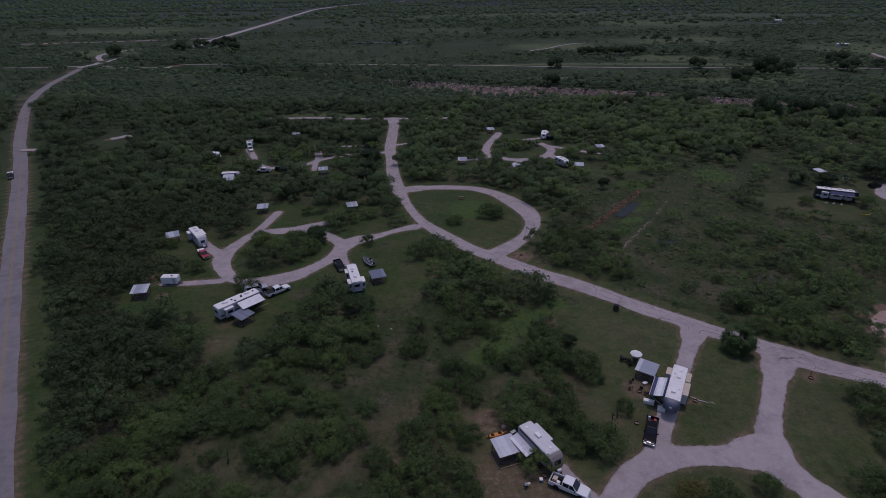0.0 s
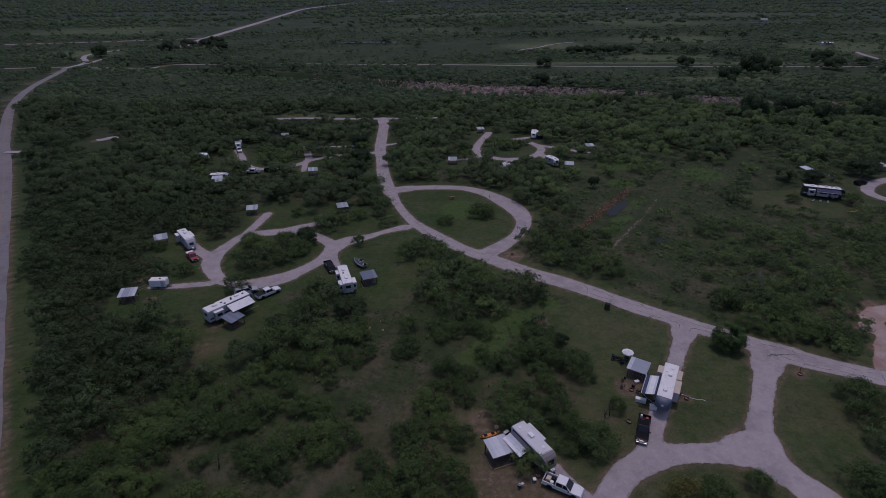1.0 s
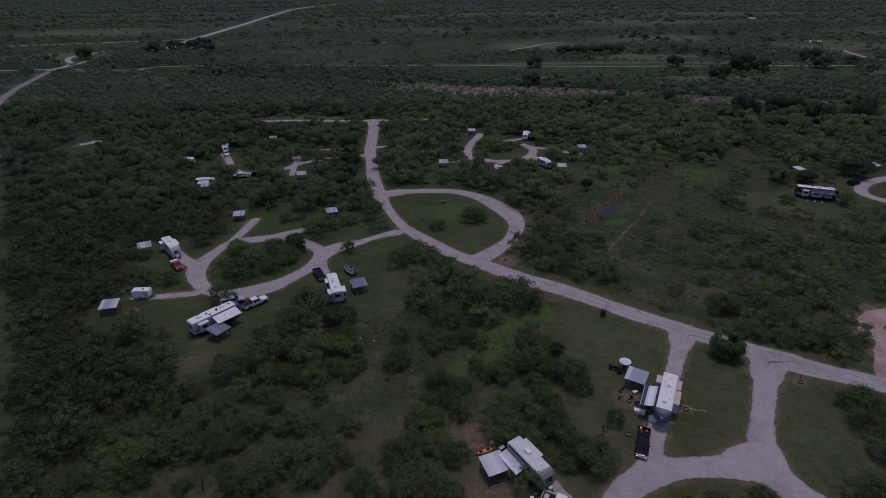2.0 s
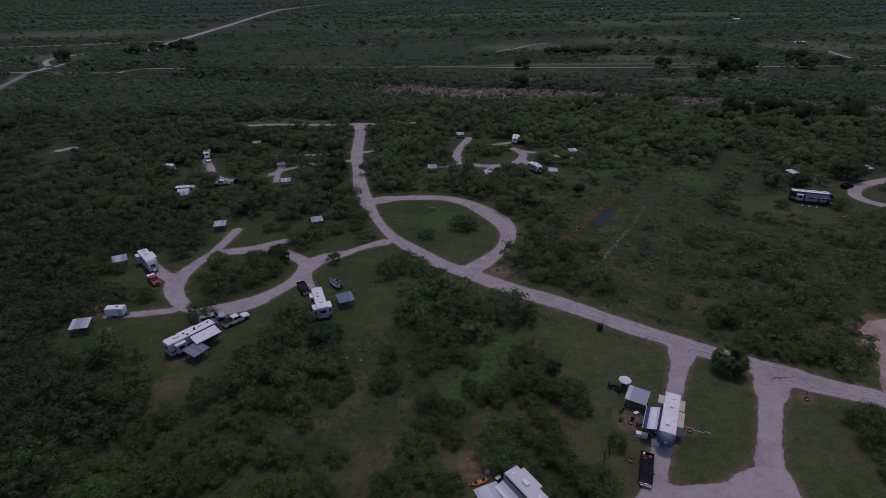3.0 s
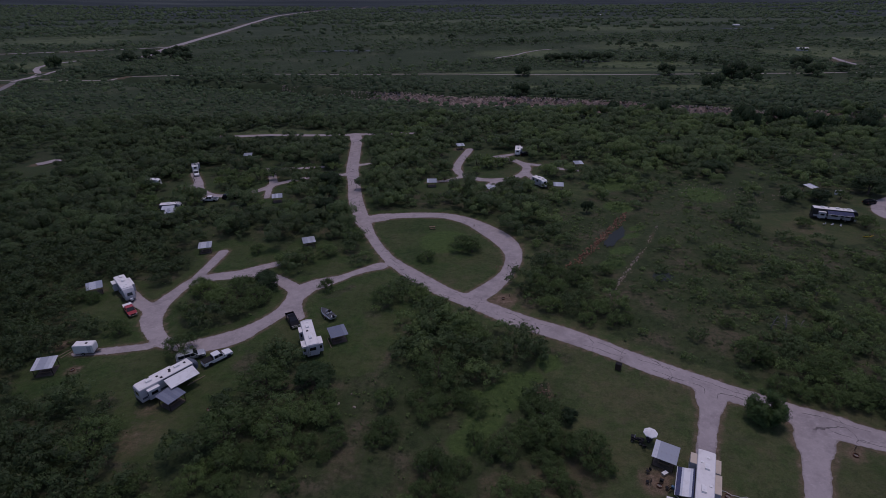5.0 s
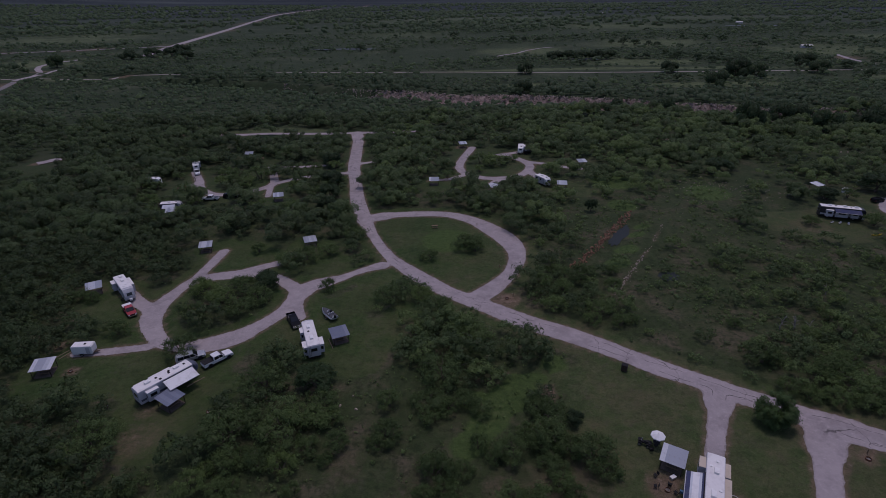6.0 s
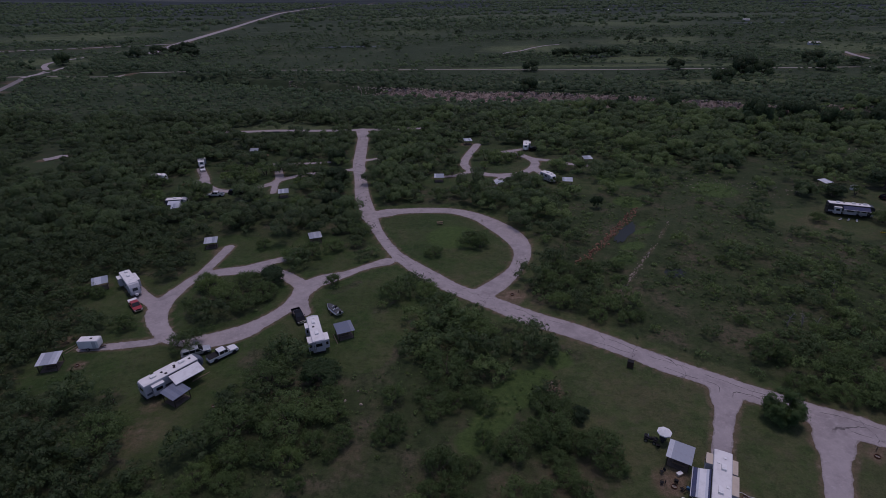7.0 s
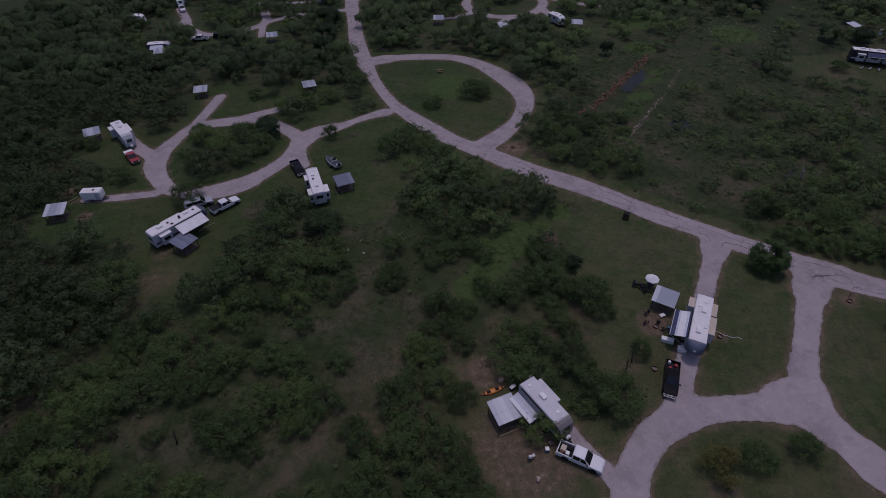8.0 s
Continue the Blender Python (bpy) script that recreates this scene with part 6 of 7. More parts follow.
def shelter(label="grey corrugated metal picnic shelter on brown steel posts", size=3.7, height=2.1, sheets=5, roofing=SHEET):
    v = thing("picnic_shelter", label, "shelter", "picnic shelters")
    part("slab", box(B(), size - 0.5, size - 0.5, 0.12, 0, 0, -0.05, 0.02), SLAB, v)
    s, drop = size / 2 - 0.3, 0.16
    for x in (-s, s):
        for y, hh in ((-s, height - drop), (s, height + drop)):
            part("post", box(B(), 0.11, 0.11, hh - 0.1, x, y, 0.0, 0.01), STEEL, v)
        tilt = Matrix.Translation((x, 0, height - 0.11)) @ Matrix.Rotation(math.atan2(drop, s), 4, "X")
        part("rafter", box(B(), 0.08, size - 0.1, 0.13, 0, 0, -0.05, 0.01, m=tilt), STEEL, v)
    slope = Matrix.Rotation(math.atan2(drop, s), 4, "X")
    for k in range(3):
        y = -s + k * s
        part("purlin", box(B(), size - 0.1, 0.07, 0.06, 0, y, height - 0.045 + drop * y / s, 0.008), STEEL, v)
    first = None
    for k in range(sheets):
        w = size / sheets
        x = -size / 2 + w * (k + 0.5)
        if first is None:
            ob = first = part("sheet", corrugated(w + 0.05, size, 6), roofing, v)
        else:
            ob = new("sheet", first.data)
            ob.parent = v
        ob.matrix_basis = Matrix.Translation((x, 0, height + 0.03 + 0.008 * (k % 2))) @ slope
    return v


def picnic_table():
    v = thing("picnic_table", "weathered brown wooden picnic table with benches", "table", "picnic tables")
    for k in range(4):
        part("tabletop_plank", box(B(), 1.8, 0.17, 0.05, 0, -0.285 + 0.19 * k, 0.72, 0.008), WOOD, v)
    for s in (-1, 1):
        for k in range(2):
            part("bench_plank", box(B(), 1.8, 0.13, 0.05, 0, s * (0.66 + 0.15 * k), 0.42, 0.008), WOOD, v)
        part("crossbar", box(B(), 0.06, 1.6, 0.08, s * 0.6, 0, 0.335), STEEL, v)
        for t in (-1, 1):
            part("leg", tube(B(), [(s * 0.6, t * 0.62, 0.0), (s * 0.6, t * 0.25, 0.72)], [0.035, 0.035], 6), STEEL, v)
    return v


def fire_ring():
    v = thing("fire_ring", "rusty steel campfire ring with ashes on bare soil", "fire ring", "fire rings")
    bm = B()
    n = 18
    rings = []
    for r, z in ((0.42, 0.0), (0.42, 0.3), (0.38, 0.3), (0.38, 0.05)):
        rings.append([bm.verts.new((r * math.cos(6.2832 * k / n), r * math.sin(6.2832 * k / n), z)) for k in range(n)])
    for a, c in zip(rings, rings[1:]):
        for k in range(n):
            bm.faces.new((a[k], a[(k + 1) % n], c[(k + 1) % n], c[k]))
    part("ring", bm, RUST, v)
    part("ash_bed", cyl(B(), 0.39, 0.05, Matrix.Translation((0, 0, 0.04)), 18), CONCRETE, v)
    g = part("grate", box(B(), 0.03, 0.62, 0.02, 0.0, 0, 0.304), PLASTIC, v)
    for k in range(3):
        part("bar", box(B(), 0.5, 0.02, 0.02, 0.02, -0.2 + 0.2 * k, 0.325), PLASTIC, g)
    return v


def camp_chair(fabric, label):
    v = thing("camp_chair", label, "chair", "camp chairs")
    part("seat", box(B(), 0.5, 0.5, 0.03, 0, 0, 0.42, 0.01), fabric, v)
    part("backrest", box(B(), 0.03, 0.52, 0.5, -0.3, 0, 0.44, 0.01, m=Matrix.Rotation(radians(-12), 4, "Y")), fabric, v)
    for x in (-0.22, 0.22):
        for y in (-0.24, 0.24):
            part("leg", tube(B(), [(x, y, 0), (-x * 0.4, y, 0.43)], [0.014, 0.014], 5), PLASTIC, v)
    for y in (-0.28, 0.28):
        part("armrest", box(B(), 0.45, 0.05, 0.03, 0, y, 0.6, 0.01), PLASTIC, v)
    return v


def loft(bm, rows):
    """Skin between rows of points of equal count, with closed ends."""
    rings = [[bm.verts.new(p) for p in row] for row in rows]
    faces = []
    for a, c in zip(rings, rings[1:]):
        for k in range(len(a)):
            faces.append(bm.faces.new((a[k], a[(k + 1) % len(a)], c[(k + 1) % len(a)], c[k])))
    faces += [bm.faces.new(rings[0]), bm.faces.new(list(reversed(rings[-1])))]
    bmesh.ops.recalc_face_normals(bm, faces=faces)
    return bm


def hull_rows(length, width, depth, full=0.0, sides=12, n=13, lift=0.12):
    rows = []
    for i in range(n):
        t = i / (n - 1)
        x = -length / 2 + length * t
        f = max(0.04, (1 - abs(2 * t - 1) ** 2.4)) if not full else max(0.05, min(1, (1 - t) * 2.6 + 0.02) ** 0.6 if t > 0.6 else 1)
        up = lift * abs(2 * t - 1) ** 3
        rows.append([(x, width / 2 * f * math.cos(a), up + depth * (0.5 + 0.5 * math.sin(a) * (0.6 + 0.4 * f))) for a in (6.2832 * k / sides for k in range(sides))])
    return rows


def kayak(mat, label):
    v = thing("kayak", label, "kayak")
    part("hull", loft(B(), hull_rows(3.7, 0.82, 0.34)), mat, v)
    for x in (-0.65, 0.65):
        s = part("seat", box(B(), 0.5, 0.46, 0.06, x, 0, 0.325, 0.03), PLASTIC, v)
        part("seat_back", box(B(), 0.06, 0.44, 0.3, x - 0.27, 0, 0.34, 0.03), PLASTIC, s)
    for x in (-1.4, 1.35):
        part("hatch", cyl(B(), 0.15, 0.05, Matrix.Translation((x, 0, 0.35)), 14), PLASTIC, v)
    return v


def bass_boat():
    v = thing("bass_boat", "grey aluminium fishing boat on a trailer, on mown grass", "boat")
    part("hull", loft(B(), [[(x, y, z + 0.45) for x, y, z in row] for row in hull_rows(5.4, 2.0, 0.7, 1.0)]), SILVER, v)
    part("deck", loft(B(), [[(x * 0.94, y * 0.86, z * 0.12 + 1.1) for x, y, z in row] for row in hull_rows(5.4, 2.0, 0.7, 1.0)]), DECK, v)
    for x, y in ((-0.9, -0.4), (-0.9, 0.4), (0.3, 0.0)):
        s = part("seat", box(B(), 0.45, 0.45, 0.12, x, y, 1.2, 0.04), LIGHT_GREY, v)
        part("seat_back", box(B(), 0.1, 0.42, 0.4, x - 0.24, y, 1.3, 0.04), LIGHT_GREY, s)
    part("console", box(B(), 0.4, 0.5, 0.4, -0.2, -0.5, 1.18, 0.06), PLASTIC, v)
    part("outboard_motor", box(B(), 0.5, 0.4, 0.65, -2.75, 0, 1.0, 0.1), PLASTIC, v)
    t = part("trailer_frame", box(B(), 5.0, 0.1, 0.12, 0.4, 0, 0.42), STEEL, v)
    part("trailer_tongue", box(B(), 1.6, 0.1, 0.1, 3.2, 0, 0.4), STEEL, t)
    for s in (-1, 1):
        part("fender", box(B(), 0.8, 0.26, 0.06, -0.7, s * 1.12, 0.66, 0.02), STEEL, t)
        wheel(v, -0.7, s * 1.12, 0.31, 0.2)
    return v


def cargo_trailer():
    v = thing("cargo_trailer", "small white enclosed cargo trailer on a gravel spur", "trailer")
    part("body", prism(B(), [(-2.0, 0.5), (1.9, 0.5), (2.05, 0.9), (2.05, 2.15), (1.95, 2.35), (-2.0, 2.35)], 1.9, 0.06), WHITE, v)
    part("roof", box(B(), 3.9, 1.84, 0.05, 0, 0, 2.352, 0.02), ROOF_WHITE, v)
    part("roof_vent", box(B(), 0.4, 0.4, 0.12, 0.5, 0, 2.4, 0.03), PLASTIC, v)
    for s in (-1, 1):
        part("fender", box(B(), 1.0, 0.16, 0.1, -0.2, s * 1.02, 0.72, 0.04), LIGHT_GREY, v)
        wheel(v, -0.2, s * 0.98, 0.34, 0.2)
        part("corner_trim", box(B(), 0.05, 0.05, 1.8, -2.01, s * 0.93, 0.52), ALLOY, v)
    part("side_door", box(B(), 0.75, 0.02, 1.55, 1.2, -0.956, 0.6, 0.008), LIGHT_GREY, v)
    part("hitch", slab(B(), [(1.9, -0.55, 0.48), (3.0, -0.05, 0.48), (3.0, 0.05, 0.48), (1.9, 0.55, 0.48)], 0.09), STEEL, v)
    part("jack", box(B(), 0.07, 0.07, 0.8, 2.85, 0, 0.02), CHROME, v)
    return v


def patio_umbrella():
    v = thing("patio_umbrella", "white octagonal patio umbrella over a dark table", "umbrella")
    bm = B()
    apex = bm.verts.new((0, 0, 2.55))
    rim = [bm.verts.new((1.15 * math.cos(0.7854 * k + 0.39), 1.15 * math.sin(0.7854 * k + 0.39), 2.1)) for k in range(8)]
    hem = [bm.verts.new((p.co.x * 1.005, p.co.y * 1.005, 1.95)) for p in rim]
    for k in range(8):
        bm.faces.new((apex, rim[k], rim[(k + 1) % 8]))
        bm.faces.new((rim[k], hem[k], hem[(k + 1) % 8], rim[(k + 1) % 8]))
    part("canopy", bm, AWNING_WHITE, v)
    part("pole", cyl(B(), 0.025, 2.6, Matrix.Translation((0, 0, 1.3)), 10), ALLOY, v)
    part("base", cyl(B(), 0.28, 0.08, Matrix.Translation((0, 0, 0.04)), 16), PLASTIC, v)
    part("tabletop", cyl(B(), 0.55, 0.03, Matrix.Translation((0, 0, 0.72)), 20), PLASTIC, v)
    return v


def cooler(mat, label, sx=1.0, sy=0.5, sz=0.5):
    v = thing("cooler", label, "cooler", "coolers")
    part("body", box(B(), sx, sy, sz * 0.8, 0, 0, 0, 0.04), mat, v)
    part("lid", box(B(), sx + 0.03, sy + 0.03, sz * 0.2, 0, 0, sz * 0.8 + 0.004, 0.03), WHITE, v, "white lid")
    for s in (-1, 1):
        part("handle", box(B(), 0.04, sy * 0.5, 0.04, s * (sx / 2 + 0.02), 0, sz * 0.6, 0.01), PLASTIC, v)
    return v


def grill():
    v = thing("charcoal_grill", "small black charcoal grill on bare ground", "grill")
    part("bowl", cyl(B(), 0.3, 0.28, Matrix.Translation((0, 0, 0.62)), 18, 0.2), PLASTIC, v)
    part("lid", cyl(B(), 0.3, 0.22, Matrix.Translation((0, 0, 0.88)), 18, 0.12), ALLOY, v)
    part("side_shelf", box(B(), 0.5, 0.35, 0.03, 0.5, 0, 0.68, 0.01), LIGHT_GREY, v)
    for k in range(3):
        a = 2.094 * k
        part("leg", tube(B(), [(0.3 * math.cos(a), 0.3 * math.sin(a), 0), (0.14 * math.cos(a), 0.14 * math.sin(a), 0.52)], [0.014, 0.014], 5), PLASTIC, v)
    return v


def rubbish_bin():
    v = thing("rubbish_bin", "dark brown metal rubbish bin beside the road", "bin")
    part("body", box(B(), 1.1, 0.9, 1.25, 0, 0, 0.06, 0.04), STEEL, v)
    part("lid", box(B(), 1.16, 0.96, 0.1, 0, 0, 1.312, 0.03), PLASTIC, v)
    for s in (-1, 1):
        part("skid", box(B(), 0.08, 0.9, 0.06, s * 0.45, 0, 0.0), PLASTIC, v)
    return v


def marker_post(label="short brown wooden site marker post"):
    v = thing("marker_post", label, "post", "marker posts")
    part("post", box(B(), 0.14, 0.14, 1.0, 0, 0, -0.1, 0.015), WOOD, v)
    part("plate", box(B(), 0.02, 0.2, 0.15, 0.082, 0, 0.66), LIGHT_GREY, v)
    return v


def place_all(source, places):
    """The thing itself at the first place and copies at the rest."""
    out = []
    for i, (x, y, a) in enumerate(places):
        if i == 0:
            out.append(put(source, x, y, a))
        else:
            out.append(copy_thing(source, pose(x, y, base_height(x), 0, 0, a)))
    return out


def quad_bike():
    v = thing("quad_bike", "black four-wheeled quad bike beside a white umbrella", "quad bike")
    part("body", prism(B(), [(-0.8, 0.45), (0.85, 0.45), (0.95, 0.65), (0.55, 0.9), (0.1, 0.72), (-0.75, 0.78), (-0.95, 0.6)], 0.5, 0.06), PLASTIC, v)
    part("seat", box(B(), 0.75, 0.36, 0.14, -0.35, 0, 0.78, 0.05), RUBBER, v)
    part("handlebar", box(B(), 0.05, 0.8, 0.05, 0.42, 0, 1.02, 0.015), CHROME, v)
    for x in (-0.85, 0.75):
        part("rack", box(B(), 0.5, 0.7, 0.04, x, 0, 0.93 if x > 0 else 0.84, 0.01), PLASTIC, v)
        for s in (-1, 1):
            part("fender", box(B(), 0.6, 0.28, 0.05, x * 0.8, s * 0.42, 0.66, 0.02), PLASTIC, v)
            wheel(v, x * 0.8, s * 0.48, 0.29, 0.24)
    return v


# site beside the through road
put(camper("fifth_wheel_camper", "long white fifth-wheel camper with a grey nose and open slide-outs", 11.4, "fifth", slides=((1, -4.9, -2.2, 0.8, BEIGE), (1, -1.9, 1.7, 0.95, BEIGE), (-1, -4.9, -2.8, 0.9, BEIGE)), cap=NOSE,
           units=((-2.2, 0.1), (2.3, -0.15)), vents=((-4.2, 0.2, False), (-3.0, -0.6, False), (1.5, -0.3, False), (1.2, 0.7, False)),
           awning=(-1.6, 3.9, 2.45, ((0.14, AWNING_BLUE), (0.14, AWNING_PALE), (0.34, AWNING_WHITE), (0.12, AWNING_PALE), (0.26, AWNING_BLUE)))), 38.5, 76.6, -117)
put(shelter(size=3.6), 35.5, 82.9, -31)
put(car("pickup_truck", BLACK_PAINT, "black pickup truck with red cargo on a gravel pad", 6.2, load=((-0.3, 0.4, 0.5, 0.4, 0.5, RED_PAINT), (0.35, -0.35, 0.4, 0.4, 0.45, RED_PAINT), (0.3, 0.45, 0.45, 0.4, 0.3, PLASTIC), (-0.55, -0.55, 0.35, 0.35, 0.6, WHITE))), 32.1, 68.3, -112)
put(patio_umbrella(), 34.6, 87.0, 10)
put(quad_bike(), 32.7, 87.2, 150)
seats = camp_chair(PLASTIC, "black folding camp chair on the grass")
place_all(seats, [(32.2, 80.9, 200), (31.5, 79.0, 160), (33.4, 85.9, 80), (34.0, 77.8, 120), (33.7, 79.2, 60)])
place_all(camp_chair(BLUE, "blue folding camp chair beside the camper awning"), [(34.9, 77.9, 60), (35.1, 77.0, 100)])
place_all(cooler(WHITE, "white storage chest on the grass beside the camper", 1.8, 0.75, 0.7), [(33.9, 75.5, -20)])
place_all(cooler(WHITE, "white cooler beside the camper nose", 1.2, 0.8, 0.8), [(35.5, 73.7, -15)])
place_all(cooler(BEIGE, "tan cooler standing on trodden soil", 0.9, 0.55, 0.45), [(34.7, 80.5, 25)])
rings = fire_ring()
place_all(rings, [(33.1, 78.4, 0), (42.3, 76.2, 30), (66.0, 83.0, 60), (-73.2, 109.7, 0), (13.6, 59.2, 0), (-41.2, 97.3, 10), (30.5, 70.5, 0), (16.2, 132.8, 0), (-78.5, 252.5, 0), (-42, 160.0, 0)])
put(rubbish_bin(), 35.4, 105.6, -30)
place_all(marker_post(), [(66.7, 84.2, 120), (41.6, 77.2, 200), (17.8, 133.8, 90), (16.2, 148.5, 20), (12.2, 176.3, 40), (-60, 99, 0), (-55, 135.8, 0)])

# site with the kayak
put(camper("travel_trailer", "pale grey travel trailer with an awning, partly under a mesquite tree", 8.4, "trailer", height=3.2, cap=TAUPE, roof=ROOF_GREY, wall=WALL, slides=((1, -3.4, 0.6, 0.7, ROOF_GREY),), units=((-0.9, 0.1),), vents=((1.9, 0.2, False), (-3.2, -0.3, False)),
           awning=(-3.6, 0.8, 2.2, ((0.3, GREY), (0.25, LIGHT_GREY), (0.2, AWNING_PALE), (0.25, AWNING_WHITE)))), 13.3, 63.4, -57)
put(shelter("pale corrugated metal picnic shelter with a shaded slab", 3.7), 7.8, 63.1, 23)
put(car("pickup_truck", WHITE_PAINT, "white crew-cab pickup truck with a loaded bed", 5.9, load=((-0.3, 0.1, 0.7, 0.9, 0.35, BEIGE), (0.35, -0.35, 0.5, 0.5, 0.4, WHITE), (0.45, 0.4, 0.5, 0.55, 0.42, PLASTIC), (-0.35, -0.55, 0.4, 0.4, 0.5, RUST))), 16.9, 56.9, -28)
put(kayak(ORANGE, "orange two-seat kayak lying on bare soil"), 6.6, 67.2, 22)
put(grill(), 10.5, 57.0, 30)
place_all(cooler(BLUE, "blue drum-like cooler under the mesquite tree", 0.5, 0.5, 0.6), [(12.9, 58.2, 0)])
place_all(cooler(PLASTIC, "dark tool chest behind the trailer", 0.9, 0.5, 0.6), [(9.4, 67.6, 40)])

# west loop
put(camper("fifth_wheel_camper", "very long white fifth-wheel camper with a broad white awning", 11.6, "fifth", cap=GREY, slides=((-1, -4.6, -2.5, 0.85, ROOF_WHITE), (1, -2.5, 1.5, 0.9, ROOF_WHITE), (1, -5.2, -3.2, 0.8, ROOF_WHITE)), units=((-3.4, 0.1), (2.0, 0.2)), vents=((-1.8, 0.2, True), (-1.4, -0.7, True), (0.6, 0.3, True), (0.4, -0.2, True), (3.5, 0.1, True)), band=GREY,
           awning=(-1.4, 4.2, 2.6, ((1.0, AWNING_WHITE),))), -51.0, 104.0, 51)
put(shelter("grey-blue corrugated picnic shelter beside a long camper", roofing=SHEET_DULL), -48.6, 99.4, 60)
put(car("suburban_wagon", SILVER, "silver long-roof wagon with dark windows beside a tree", 5.6, (-2.6, 1.4), False, 1.85, category="wagon"), -50.6, 112.6, 28)
put(car("pickup_truck", WHITE_PAINT, "white crew-cab pickup truck with a black bed cover", 6.1, cover=(PLASTIC, 0.03)), -44.9, 111.9, 46)
put(camper("motorhome_trailer", "white camper with slide-outs on both sides and a rear ladder", 10.6, "fifth", height=3.5, cap=LIGHT_GREY, slides=((-1, -4.8, -2.2, 0.9, ROOF_WHITE), (1, -4.9, -2.6, 0.85, ROOF_WHITE), (1, 0.6, 2.6, 0.7, ROOF_WHITE)), units=((-2.6, 0.0), (1.6, 0.1)), vents=((0.0, 0.3, True), (3.2, -0.2, False))), -26.9, 116.6, 110)
put(car("pickup_truck", BLACK_PAINT, "black pickup truck parked before a white camper", 5.9, load=((0.0, 0.0, 1.2, 0.9, 0.2, GREY),)), -32.6, 125.0, -62)
put(bass_boat(), -25.1, 127.3, 130)
put(shelter("blue-grey corrugated picnic shelter on mown grass", roofing=SHEET_DULL), -21.2, 118.1, 24)
put(camper("travel_trailer", "white travel trailer with slide-outs beside a red pickup", 9.4, "trailer", height=3.5, cap=LIGHT_GREY, slides=((-1, -4.0, -1.9, 0.9, ROOF_WHITE), (1, -3.0, 1.4, 0.8, ROOF_WHITE)), units=((-3.4, 0.2), (-0.9, 0.1)), vents=((1.6, 0.2, False), (2.4, -0.4, False))), -77.6, 139.6, -49)
put(car("pickup_truck", RED_PAINT, "red pickup truck with a white toolbox bed", 5.6, height=1.75, cover=(WHITE, 0.1)), -72.3, 131.0, -49)
put(cargo_trailer(), -73.7, 115.6, 4)
put(shelter("striped blue and white corrugated picnic shelter on grass", 3.8), -78.1, 109.6, 14)
spare = shelter("pale corrugated picnic shelter among mesquite trees", 3.6)
place_all(spare, [(-85.9, 140.8, 30), (-66.7, 163.3, 15), (-37.1, 165.1, 20), (-88.8, 191.1, 20), (-83.6, 257.9, 10), (12.1, 266.1, 10), (59.1, 234.3, 5), (-1.1, 215.8, 0), (20.1, 207.1, -35), (45.4, 208.2, -10), (133.9, 200.9, 20), (164.8, 205, 10), (-56.3, 203.2, 15)])
place_all(picnic_table(), [(35.5, 82.7, -31), (7.7, 63, 23), (-48.6, 99.4, 60), (-21.2, 118, 24), (-78.1, 109.5, 14), (-66.7, 163.3, 15), (-37.1, 165.1, 20), (-77.3, 254.6, 30), (-0.9, 175.6, 10), (12.1, 266, 0), (59.1, 234.3, 5)])

def timber(length, label="long pale sawn timber lying on the ground"):
    v = thing("timber_edging", label, "timber", "timbers")
    part("beam", box(B(), length, 0.16, 0.14, 0, 0, 0.0, 0.015), PALE_WOOD, v)
    return v


place_all(timber(3.6), [(-46.8, 105.6, 50), (-77.4, 115.4, 66), (-78.6, 115.2, 64), (5.95, 62.0, 113), (8.6, 60.95, 23), (-22.9, 116.7, 114)])

# north loops and the eastern site
def far_campers():
    a = camper("travel_trailer", "white travel trailer parked under mesquite trees", 6.4, "trailer", height=3.1, cap=WHITE, slides=((1, -2.5, 0.5, 0.7, ROOF_WHITE),), units=((-0.5, 0.1),), vents=((1.6, 0.2, True),))
    place_all(a, [(-101.0, 242.0, -65), (37.3, 255.6, -100), (39.3, 213.0, -60), (-110, 222.5, 5)])


far_campers()
put(camper("travel_trailer", "dark-sided travel trailer with a white roof under trees", 6.8, "trailer", height=3.1, wall=GREY, cap=LIGHT_GREY, units=((-0.5, 0.1),), vents=((1.6, 0.2, True),), awning=(-2.4, 1.6, 2.0, ((1.0, AWNING_PALE),))), -90.6, 195.6, 10)
put(car("pickup_truck", WHITE_PAINT, "white pickup truck behind a parked camper", 5.8), -98.2, 235.8, -62)
put(car("sedan_car", RED_PAINT, "bright red sedan under mesquite trees", 4.8, (-2.0, 1.1), False, 1.5, 1.85, "car"), -95.6, 216.2, 170)
put(car("pickup_truck", WHITE_PAINT, "white pickup truck along the camp loop road", 5.9), -81.2, 205.0, 185)
put(car("suburban_wagon", BLACK_PAINT, "dark wagon shaded by trees along the loop", 5.2, (-2.3, 1.3), False, 1.8, category="wagon"), -74.5, 206.8, 5)
put(car("suburban_wagon", BLACK_PAINT, "dark wagon beside a white camper", 5.0, (-2.2, 1.3), False, 1.75, category="wagon"), 40.5, 252.8, 10)
